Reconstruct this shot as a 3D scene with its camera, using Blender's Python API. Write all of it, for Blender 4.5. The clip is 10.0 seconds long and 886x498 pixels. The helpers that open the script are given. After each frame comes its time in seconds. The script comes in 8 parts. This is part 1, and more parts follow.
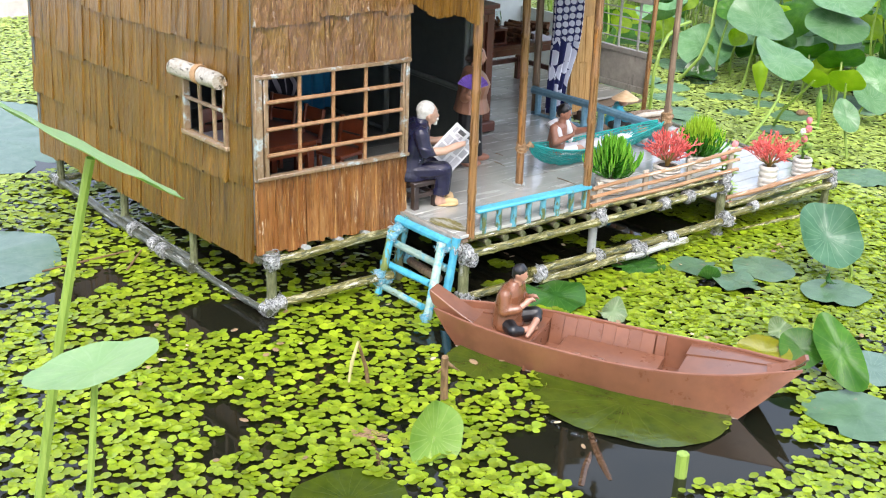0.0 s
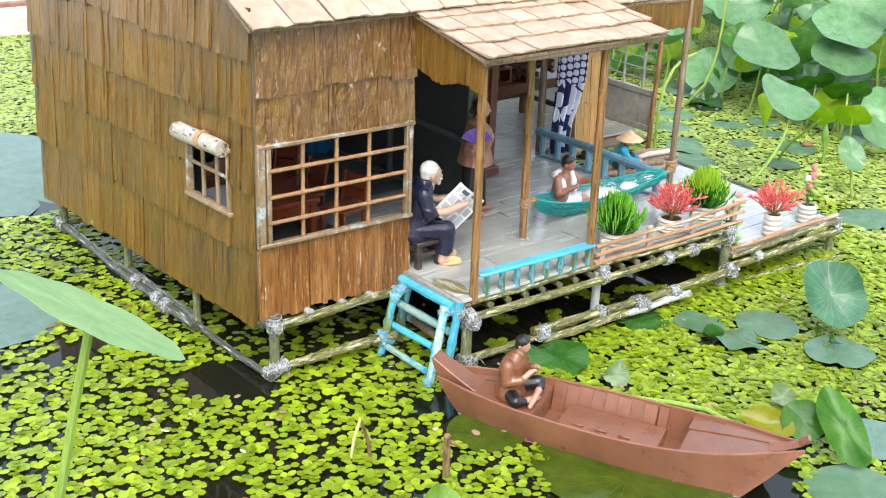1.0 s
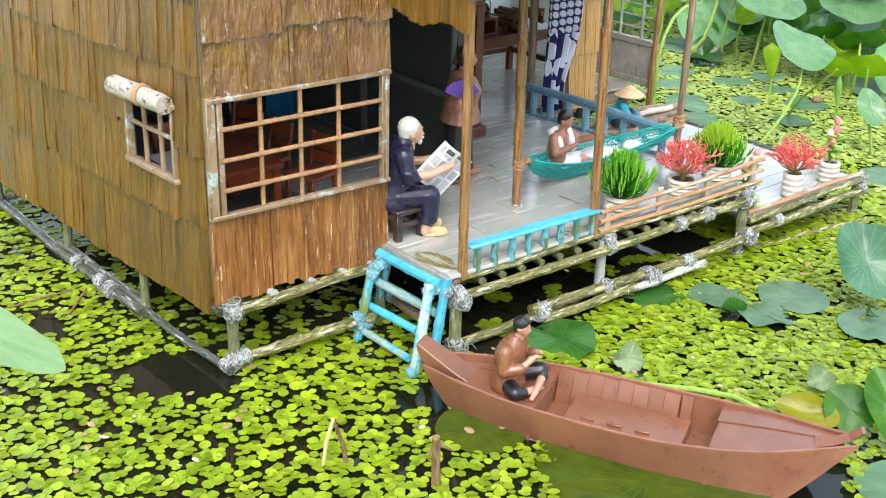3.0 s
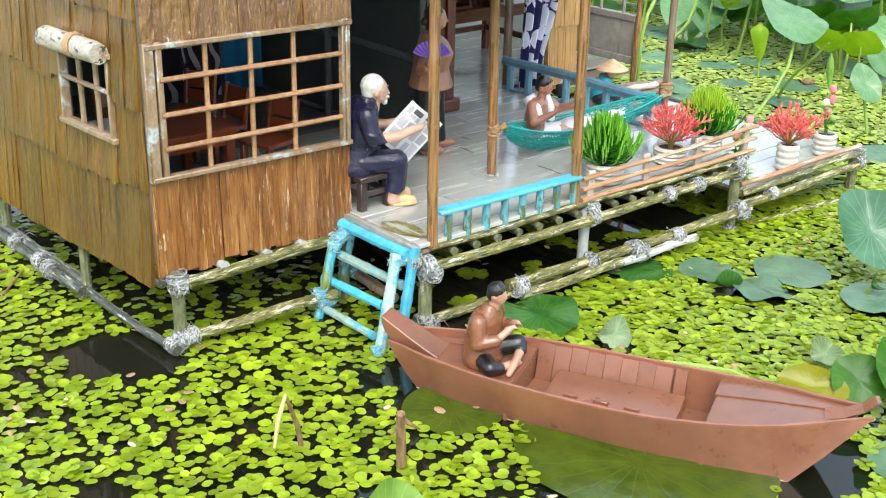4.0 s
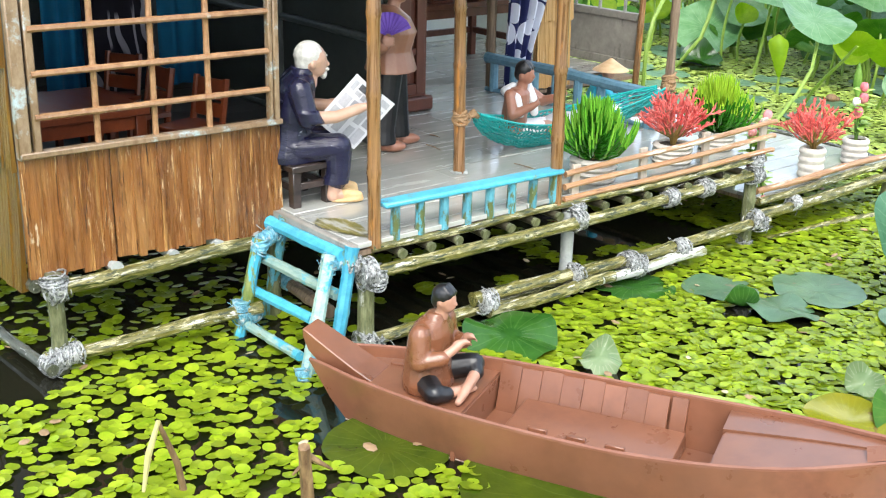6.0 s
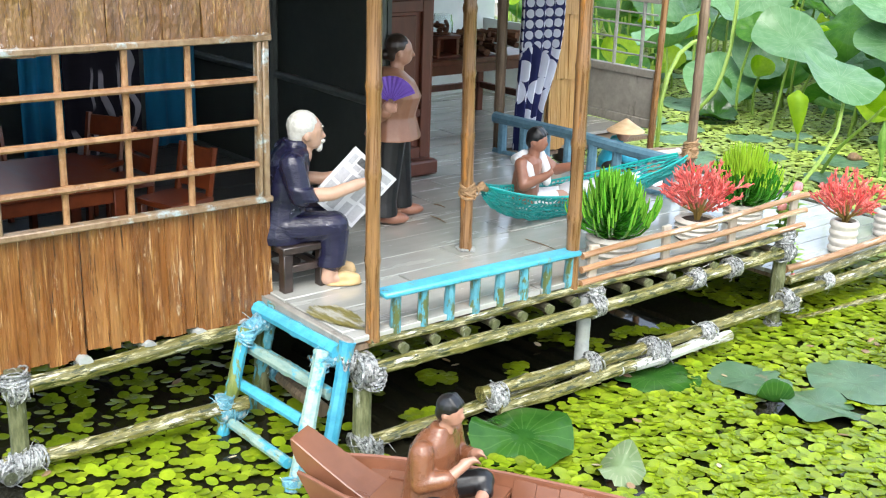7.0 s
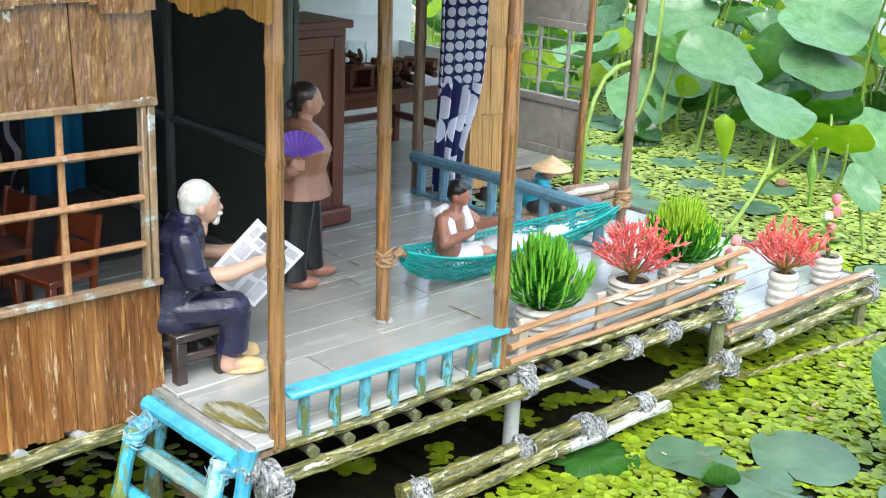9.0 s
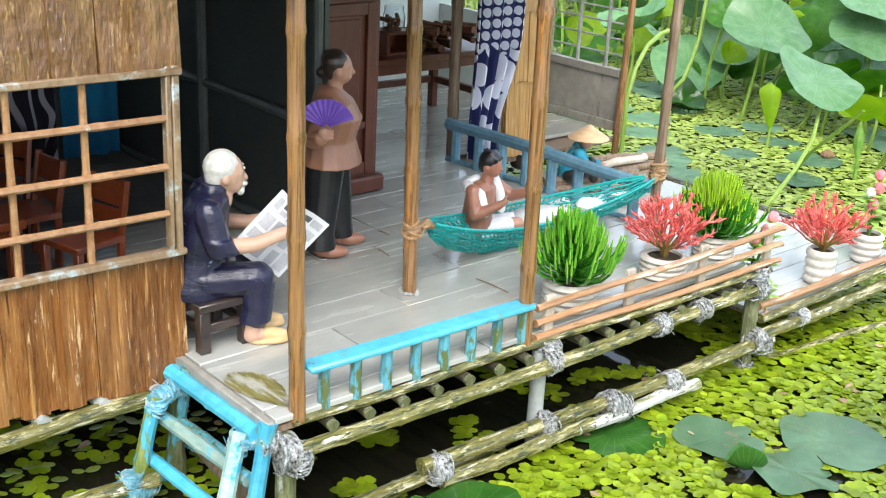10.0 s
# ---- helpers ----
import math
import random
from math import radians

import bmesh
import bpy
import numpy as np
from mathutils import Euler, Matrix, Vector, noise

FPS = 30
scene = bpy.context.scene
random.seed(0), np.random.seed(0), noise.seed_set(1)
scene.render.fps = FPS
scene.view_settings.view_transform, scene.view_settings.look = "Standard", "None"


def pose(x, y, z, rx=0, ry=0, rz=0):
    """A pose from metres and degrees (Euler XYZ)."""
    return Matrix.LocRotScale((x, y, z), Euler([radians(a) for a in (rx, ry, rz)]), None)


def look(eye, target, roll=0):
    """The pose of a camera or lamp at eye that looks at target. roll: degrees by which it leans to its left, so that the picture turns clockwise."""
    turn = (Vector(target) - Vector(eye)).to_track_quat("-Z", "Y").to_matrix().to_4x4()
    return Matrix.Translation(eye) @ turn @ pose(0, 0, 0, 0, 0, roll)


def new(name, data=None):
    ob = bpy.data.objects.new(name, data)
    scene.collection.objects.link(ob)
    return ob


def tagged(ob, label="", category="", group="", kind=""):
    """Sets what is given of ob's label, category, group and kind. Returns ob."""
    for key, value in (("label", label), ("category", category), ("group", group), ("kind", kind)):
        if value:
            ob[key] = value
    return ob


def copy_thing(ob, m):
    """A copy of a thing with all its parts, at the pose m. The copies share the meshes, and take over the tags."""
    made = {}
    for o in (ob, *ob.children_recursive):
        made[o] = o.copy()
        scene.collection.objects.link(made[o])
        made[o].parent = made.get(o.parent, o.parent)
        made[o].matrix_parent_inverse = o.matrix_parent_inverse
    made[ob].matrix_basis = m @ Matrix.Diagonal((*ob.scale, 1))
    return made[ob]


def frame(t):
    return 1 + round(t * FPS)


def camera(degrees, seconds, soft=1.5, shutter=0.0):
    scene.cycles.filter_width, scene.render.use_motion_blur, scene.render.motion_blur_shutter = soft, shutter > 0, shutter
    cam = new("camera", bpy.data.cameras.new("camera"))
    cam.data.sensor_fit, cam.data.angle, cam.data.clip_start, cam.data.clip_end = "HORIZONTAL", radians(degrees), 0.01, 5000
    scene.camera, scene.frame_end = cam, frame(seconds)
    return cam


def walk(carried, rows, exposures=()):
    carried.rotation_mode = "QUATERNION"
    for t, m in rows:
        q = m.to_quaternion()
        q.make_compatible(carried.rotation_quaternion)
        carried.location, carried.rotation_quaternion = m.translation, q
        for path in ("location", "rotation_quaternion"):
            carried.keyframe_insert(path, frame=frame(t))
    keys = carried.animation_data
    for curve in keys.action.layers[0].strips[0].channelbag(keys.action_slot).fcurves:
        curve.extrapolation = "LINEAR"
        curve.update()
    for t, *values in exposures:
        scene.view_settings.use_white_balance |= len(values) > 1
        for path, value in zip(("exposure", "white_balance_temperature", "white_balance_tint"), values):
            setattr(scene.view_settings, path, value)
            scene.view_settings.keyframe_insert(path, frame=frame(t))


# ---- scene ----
cam = camera(42.4, 10.0, soft=1.15)
METRES, EYE, TILT, LEAN, TURN = 1.2, 0.8, 0.0, 0.0, -39.3
ROWS = [
    (0.0, 0.0, 0.0, 0.0, 0.82, -21.6, -2.08),
    (0.5, 0.0023, 0.0148, 0.053, 0.86, -22.38, -1.8),
    (1.0, -0.0022, 0.0429, 0.1017, 1.13, -22.45, -2.2),
    (1.5, -0.0003, 0.0732, 0.1077, 0.78, -22.34, -1.67),
    (2.0, 0.0002, 0.1213, 0.0787, 0.41, -23.79, -1.36),
    (2.5, -0.0031, 0.1798, 0.0518, 0.17, -23.74, -1.57),
    (4.0, 0.0154, 0.3216, -0.0903, -1.14, -22.51, -1.27),
    (4.5, 0.0455, 0.3551, -0.1373, -1.56, -21.16, -1.55),
    (5.0, 0.0695, 0.4037, -0.1791, -0.87, -20.59, -1.13),
    (6.5, 0.0889, 0.576, -0.2315, 0.22, -18.9, -1.45),
    (7.0, 0.0846, 0.6274, -0.2138, 0.16, -17.84, -1.85),
    (7.5, 0.0726, 0.6735, -0.1973, 0.14, -17.25, -1.92),
    (8.0, 0.0639, 0.7044, -0.1877, -1.41, -18.11, -2.26),
    (8.5, 0.0666, 0.7311, -0.1857, -3.07, -18.38, -2.34),
    (9.0, 0.0871, 0.7452, -0.1773, -3.92, -18.09, -2.54),
    (9.5, 0.0973, 0.7468, -0.174, -3.15, -19.07, -2.47),
    (10.0, 0.1035, 0.7578, -0.1685, -1.36, -20.27, -2.84),
]
walk(cam, [(t, pose(0, 0, EYE, TILT, LEAN, TURN) @ pose(METRES * x, METRES * y, METRES * z, 90 + pitch, roll, yaw)) for t, x, y, z, yaw, pitch, roll in ROWS],
     exposures=((0.0, 1.26, 6500, 16), (0.5, 1.26, 6500, 13), (1.0, 1.26, 6500, 11), (2.5, 1.28, 6500, 10), (5.0, 1.34, 6500, 10), (6.5, 1.38, 6500, 10),
                (7.5, 1.38, 6350, 10), (8.5, 1.34, 6050, 9), (9.2, 1.32, 6300, 9.5), (10.0, 1.32, 6500, 10)))

# ---- world and light ----
world = bpy.data.worlds.new("sky")
scene.world = world
world.use_nodes = True
wn = world.node_tree.nodes
sky = wn.new("ShaderNodeTexSky")
sky.sky_type = "NISHITA"
sky.sun_disc = False
sky.sun_elevation = radians(50)
sky.sun_rotation = radians(214)
sky.air_density, sky.dust_density, sky.ozone_density = 1.0, 4.0, 1.0
wn["Background"].inputs["Strength"].default_value = 0.15
overcast = wn.new("ShaderNodeMix")
overcast.data_type = "RGBA"
overcast.inputs[0].default_value = 0.5
overcast.inputs[7].default_value = (5.2, 6.05, 7.05, 1)
world.node_tree.links.new(sky.outputs["Color"], overcast.inputs[6])
world.node_tree.links.new(overcast.outputs[2], wn["Background"].inputs["Color"])
sun_data = bpy.data.lights.new("sun", "SUN")
sun_data.energy = 1.1
sun_data.angle = radians(35)
sun_data.color = (0.965, 1.0, 0.975)
sun = new("sun", sun_data)
SUN_DIR = Vector((-0.43, -0.48, 0.77))
sun.matrix_world = look(SUN_DIR * 10, (0, 0, 0))


# ---- materials ----
def ramp(nt, fac, stops):
    r = nt.nodes.new("ShaderNodeValToRGB")
    els = r.color_ramp.elements
    while len(els) < len(stops):
        els.new(0.5)
    for e, (p, c) in zip(els, stops):
        e.position, e.color = p, (*c, 1)
    nt.links.new(fac, r.inputs[0])
    return r.outputs[0]


def math_node(nt, op, a, b=None):
    n = nt.nodes.new("ShaderNodeMath")
    n.operation = op
    for i, v in enumerate((a, b)):
        if v is None:
            continue
        if isinstance(v, (int, float)):
            n.inputs[i].default_value = v
        else:
            nt.links.new(v, n.inputs[i])
    return n.outputs[0]


def mix_rgb(nt, fac, a, b, mode="MIX"):
    n = nt.nodes.new("ShaderNodeMix")
    n.data_type, n.blend_type = "RGBA", mode
    for sock, v in ((n.inputs[0], fac), (n.inputs[6], a), (n.inputs[7], b)):
        if isinstance(v, (int, float)):
            sock.default_value = v
        elif isinstance(v, tuple):
            sock.default_value = (*v, 1)
        else:
            nt.links.new(v, sock)
    return n.outputs[2]


def noise_tex(nt, vec, scale, detail=4.0, rough=0.6):
    n = nt.nodes.new("ShaderNodeTexNoise")
    n.inputs["Scale"].default_value = scale
    n.inputs["Detail"].default_value = detail
    n.inputs["Roughness"].default_value = rough
    nt.links.new(vec, n.inputs["Vector"])
    return n.outputs["Fac"]


def mapped(nt, vec, scale):
    m = nt.nodes.new("ShaderNodeMapping")
    m.inputs["Scale"].default_value = scale
    nt.links.new(vec, m.inputs["Vector"])
    return m.outputs[0]


def base_material(name):
    m = bpy.data.materials.new(name)
    m.use_nodes = True
    nt = m.node_tree
    return m, nt, nt.nodes["Principled BSDF"]


def coords(nt, shift=True):
    tc = nt.nodes.new("ShaderNodeTexCoord").outputs["Object"]
    info = nt.nodes.new("ShaderNodeObjectInfo")
    if not shift:
        return tc, info.outputs["Random"]
    add = nt.nodes.new("ShaderNodeVectorMath")
    add.operation = "ADD"
    mul = math_node(nt, "MULTIPLY", info.outputs["Random"], 7.0)
    nt.links.new(tc, add.inputs[0])
    nt.links.new(mul, add.inputs[1])
    return add.outputs[0], info.outputs["Random"]


def surface(name, c0, c1, grain=(60, 60, 60), rough=0.5, bump=0.25, dist=0.001, stains_glints=None, vary=0.25, metal=0.0, thin=0.0, big=9.0, coat=0.0, island=False, lump=None):
    """Two-scale procedural surface. Its (colour, scale, low, high) blotches have a shape of their own: some are stains,
    some painted glints and shade.
    """
    m, nt, bsdf = base_material(name)
    vec, rnd = coords(nt)
    if island:
        rnd = nt.nodes.new("ShaderNodeNewGeometry").outputs["Random Per Island"]
    fine = noise_tex(nt, mapped(nt, vec, grain), 1.0, 6.0, 0.65)
    large = noise_tex(nt, vec, big, 3.0)
    col = ramp(nt, fine, [(0.32, c0), (0.68, c1)])
    tone = math_node(nt, "ADD", math_node(nt, "MULTIPLY", large, 0.7), 0.65)
    tone = math_node(nt, "MULTIPLY", tone, math_node(nt, "ADD", math_node(nt, "MULTIPLY", rnd, vary), 1.0 - vary / 2))
    hsv = nt.nodes.new("ShaderNodeHueSaturation")
    nt.links.new(col, hsv.inputs["Color"])
    nt.links.new(tone, hsv.inputs["Value"])
    out = hsv.outputs[0]
    for colour, scale, low, high in stains_glints or []:
        if isinstance(scale, tuple):
            blot = noise_tex(nt, mapped(nt, vec, scale), 1.0, 5.0, 0.7)
        else:
            blot = noise_tex(nt, vec, scale, 5.0, 0.7)
        fac = ramp(nt, blot, [(low, (0, 0, 0)), (high, (1, 1, 1))])
        out = mix_rgb(nt, fac, out, colour)
    nt.links.new(out, bsdf.inputs["Base Color"])
    rr = math_node(nt, "ADD", math_node(nt, "MULTIPLY", fine, 0.25), rough - 0.12)
    nt.links.new(rr, bsdf.inputs["Roughness"])
    bsdf.inputs["Metallic"].default_value = metal
    bsdf.inputs["Coat Weight"].default_value = coat
    bsdf.inputs["Coat Roughness"].default_value = 0.2 if coat < 0.5 else 0.1
    if bump:
        b = nt.nodes.new("ShaderNodeBump")
        b.inputs["Strength"].default_value = bump
        b.inputs["Distance"].default_value = dist
        height = fine
        if lump:
            height = math_node(nt, "ADD", fine, math_node(nt, "MULTIPLY", noise_tex(nt, mapped(nt, vec, lump[0]), 1.0, 3.0, 0.55), lump[1]))
        nt.links.new(height, b.inputs["Height"])
        nt.links.new(b.outputs[0], bsdf.inputs["Normal"])
    if thin:
        tr = nt.nodes.new("ShaderNodeBsdfTranslucent")
        nt.links.new(out, tr.inputs["Color"])
        mx = nt.nodes.new("ShaderNodeMixShader")
        mx.inputs[0].default_value = thin
        nt.links.new(bsdf.outputs[0], mx.inputs[1])
        nt.links.new(tr.outputs[0], mx.inputs[2])
        nt.links.new(mx.outputs[0], nt.nodes["Material Output"].inputs["Surface"])
    return m


def leaf_material(name, dark, light, vein, thin=0.3, rough=0.42, spots=None, veins=0.40):
    """A peltate leaf: radial veins round its middle, mottled, light showing through."""
    m, nt, bsdf = base_material(name)
    tc, rnd = coords(nt, shift=False)
    vec, _ = coords(nt)
    sep = nt.nodes.new("ShaderNodeSeparateXYZ")
    nt.links.new(tc, sep.inputs[0])
    ang = math_node(nt, "ARCTAN2", sep.outputs[1], sep.outputs[0])
    wob = math_node(nt, "MULTIPLY", noise_tex(nt, vec, 25.0, 2.0), 0.25)
    saw = math_node(nt, "FRACT", math_node(nt, "MULTIPLY", math_node(nt, "ADD", ang, wob), 21 / (2 * math.pi)))
    ridge = math_node(nt, "ABSOLUTE", math_node(nt, "SUBTRACT", saw, 0.5))
    rad = nt.nodes.new("ShaderNodeVectorMath")
    rad.operation = "LENGTH"
    nt.links.new(tc, rad.inputs[0])
    width = math_node(nt, "DIVIDE", 0.0006, math_node(nt, "ADD", rad.outputs["Value"], 0.004))
    line = math_node(nt, "MULTIPLY", math_node(nt, "LESS_THAN", ridge, math_node(nt, "MULTIPLY", width, 4.0)), math_node(nt, "GREATER_THAN", rad.outputs["Value"], 0.012))
    mott = noise_tex(nt, vec, 35.0, 5.0)
    col = ramp(nt, mott, [(0.3, dark), (0.7, light)])
    col = mix_rgb(nt, math_node(nt, "MULTIPLY", line, veins), col, vein)
    hsv = nt.nodes.new("ShaderNodeHueSaturation")
    nt.links.new(col, hsv.inputs["Color"])
    nt.links.new(math_node(nt, "ADD", math_node(nt, "MULTIPLY", rnd, 0.45), 0.78), hsv.inputs["Value"])
    out = hsv.outputs[0]
    if spots:
        blot = noise_tex(nt, vec, 45.0, 3.0)
        out = mix_rgb(nt, ramp(nt, blot, [(0.66, (0, 0, 0)), (0.7, (1, 1, 1))]), out, spots)
    nt.links.new(out, bsdf.inputs["Base Color"])
    bsdf.inputs["Roughness"].default_value = rough
    b = nt.nodes.new("ShaderNodeBump")
    b.inputs["Strength"].default_value = 0.45
    b.inputs["Distance"].default_value = 0.003
    swell = math_node(nt, "MULTIPLY", noise_tex(nt, vec, 16.0, 2.0), 2.2)
    nt.links.new(math_node(nt, "ADD", math_node(nt, "ADD", mott, swell), math_node(nt, "MULTIPLY", line, -0.7)), b.inputs["Height"])
    nt.links.new(b.outputs[0], bsdf.inputs["Normal"])
    tr = nt.nodes.new("ShaderNodeBsdfTranslucent")
    nt.links.new(mix_rgb(nt, 1.0, out, (1.0, 0.95, 0.25), "MULTIPLY"), tr.inputs["Color"])
    mx = nt.nodes.new("ShaderNodeMixShader")
    mx.inputs[0].default_value = thin
    nt.links.new(bsdf.outputs[0], mx.inputs[1])
    nt.links.new(tr.outputs[0], mx.inputs[2])
    nt.links.new(mx.outputs[0], nt.nodes["Material Output"].inputs["Surface"])
    return m


def water_material():
    m, nt, bsdf = base_material("pond_water")
    vec, _ = coords(nt, shift=False)
    bsdf.inputs["Base Color"].default_value = (0.012, 0.011, 0.007, 1)
    bsdf.inputs["Roughness"].default_value = 0.04
    bsdf.inputs["IOR"].default_value = 1.40
    b = nt.nodes.new("ShaderNodeBump")
    b.inputs["Strength"].default_value = 0.06
    b.inputs["Distance"].default_value = 0.004
    nt.links.new(noise_tex(nt, vec, 18.0, 2.0), b.inputs["Height"])
    nt.links.new(b.outputs[0], bsdf.inputs["Normal"])
    col = ramp(nt, noise_tex(nt, vec, 3.0, 4.0), [(0.35, (0.005, 0.007, 0.004)), (0.7, (0.019, 0.017, 0.010))])
    nt.links.new(col, bsdf.inputs["Base Color"])
    return m


def curtain_material():
    """Indigo cloth with rows of white dots in one half and large white petals in the other."""
    m, nt, bsdf = base_material("indigo_print")
    uv = nt.nodes.new("ShaderNodeTexCoord").outputs["UV"]
    vor = nt.nodes.new("ShaderNodeTexVoronoi")
    vor.inputs["Scale"].default_value = 1.0
    vor.inputs["Randomness"].default_value = 0.08
    nt.links.new(mapped(nt, uv, (17, 27, 1)), vor.inputs["Vector"])
    dots = math_node(nt, "LESS_THAN", vor.outputs["Distance"], 0.41)
    pet = nt.nodes.new("ShaderNodeTexVoronoi")
    pet.inputs["Scale"].default_value = 1.0
    nt.links.new(mapped(nt, uv, (7, 11, 1)), pet.inputs["Vector"])
    petal = math_node(nt, "LESS_THAN", pet.outputs["Distance"], 0.50)
    place = nt.nodes.new("ShaderNodeSeparateXYZ")
    nt.links.new(uv, place.inputs[0])
    band = math_node(nt, "ABSOLUTE", math_node(nt, "SUBTRACT", math_node(nt, "ADD", place.outputs[1], math_node(nt, "MULTIPLY", noise_tex(nt, mapped(nt, uv, (5, 4, 1)), 1.0, 1.0), 0.12)), 0.62))
    where = math_node(nt, "GREATER_THAN", band, 0.20)
    sel = mix_rgb(nt, where, dots, petal)
    col = mix_rgb(nt, sel, (0.012, 0.016, 0.09), (0.70, 0.72, 0.80))
    nt.links.new(col, bsdf.inputs["Base Color"])
    bsdf.inputs["Roughness"].default_value = 0.85
    return m


def swirl_material():
    """Near-black cloth with pale curling lines."""
    m, nt, bsdf = base_material("swirl_print")
    vec, _ = coords(nt, shift=False)
    wave = nt.nodes.new("ShaderNodeTexWave")
    wave.inputs["Scale"].default_value = 14.0
    wave.inputs["Distortion"].default_value = 14.0
    wave.inputs["Detail"].default_value = 1.0
    wave.inputs["Detail Scale"].default_value = 0.8
    nt.links.new(vec, wave.inputs["Vector"])
    part_of = ramp(nt, noise_tex(nt, vec, 14.0, 1.0), [(0.48, (0, 0, 0)), (0.53, (1, 1, 1))])
    line = math_node(nt, "MULTIPLY", math_node(nt, "GREATER_THAN", wave.outputs["Fac"], 0.78), part_of)
    nt.links.new(mix_rgb(nt, line, (0.012, 0.010, 0.022), (0.42, 0.40, 0.46)), bsdf.inputs["Base Color"])
    bsdf.inputs["Roughness"].default_value = 0.8
    return m


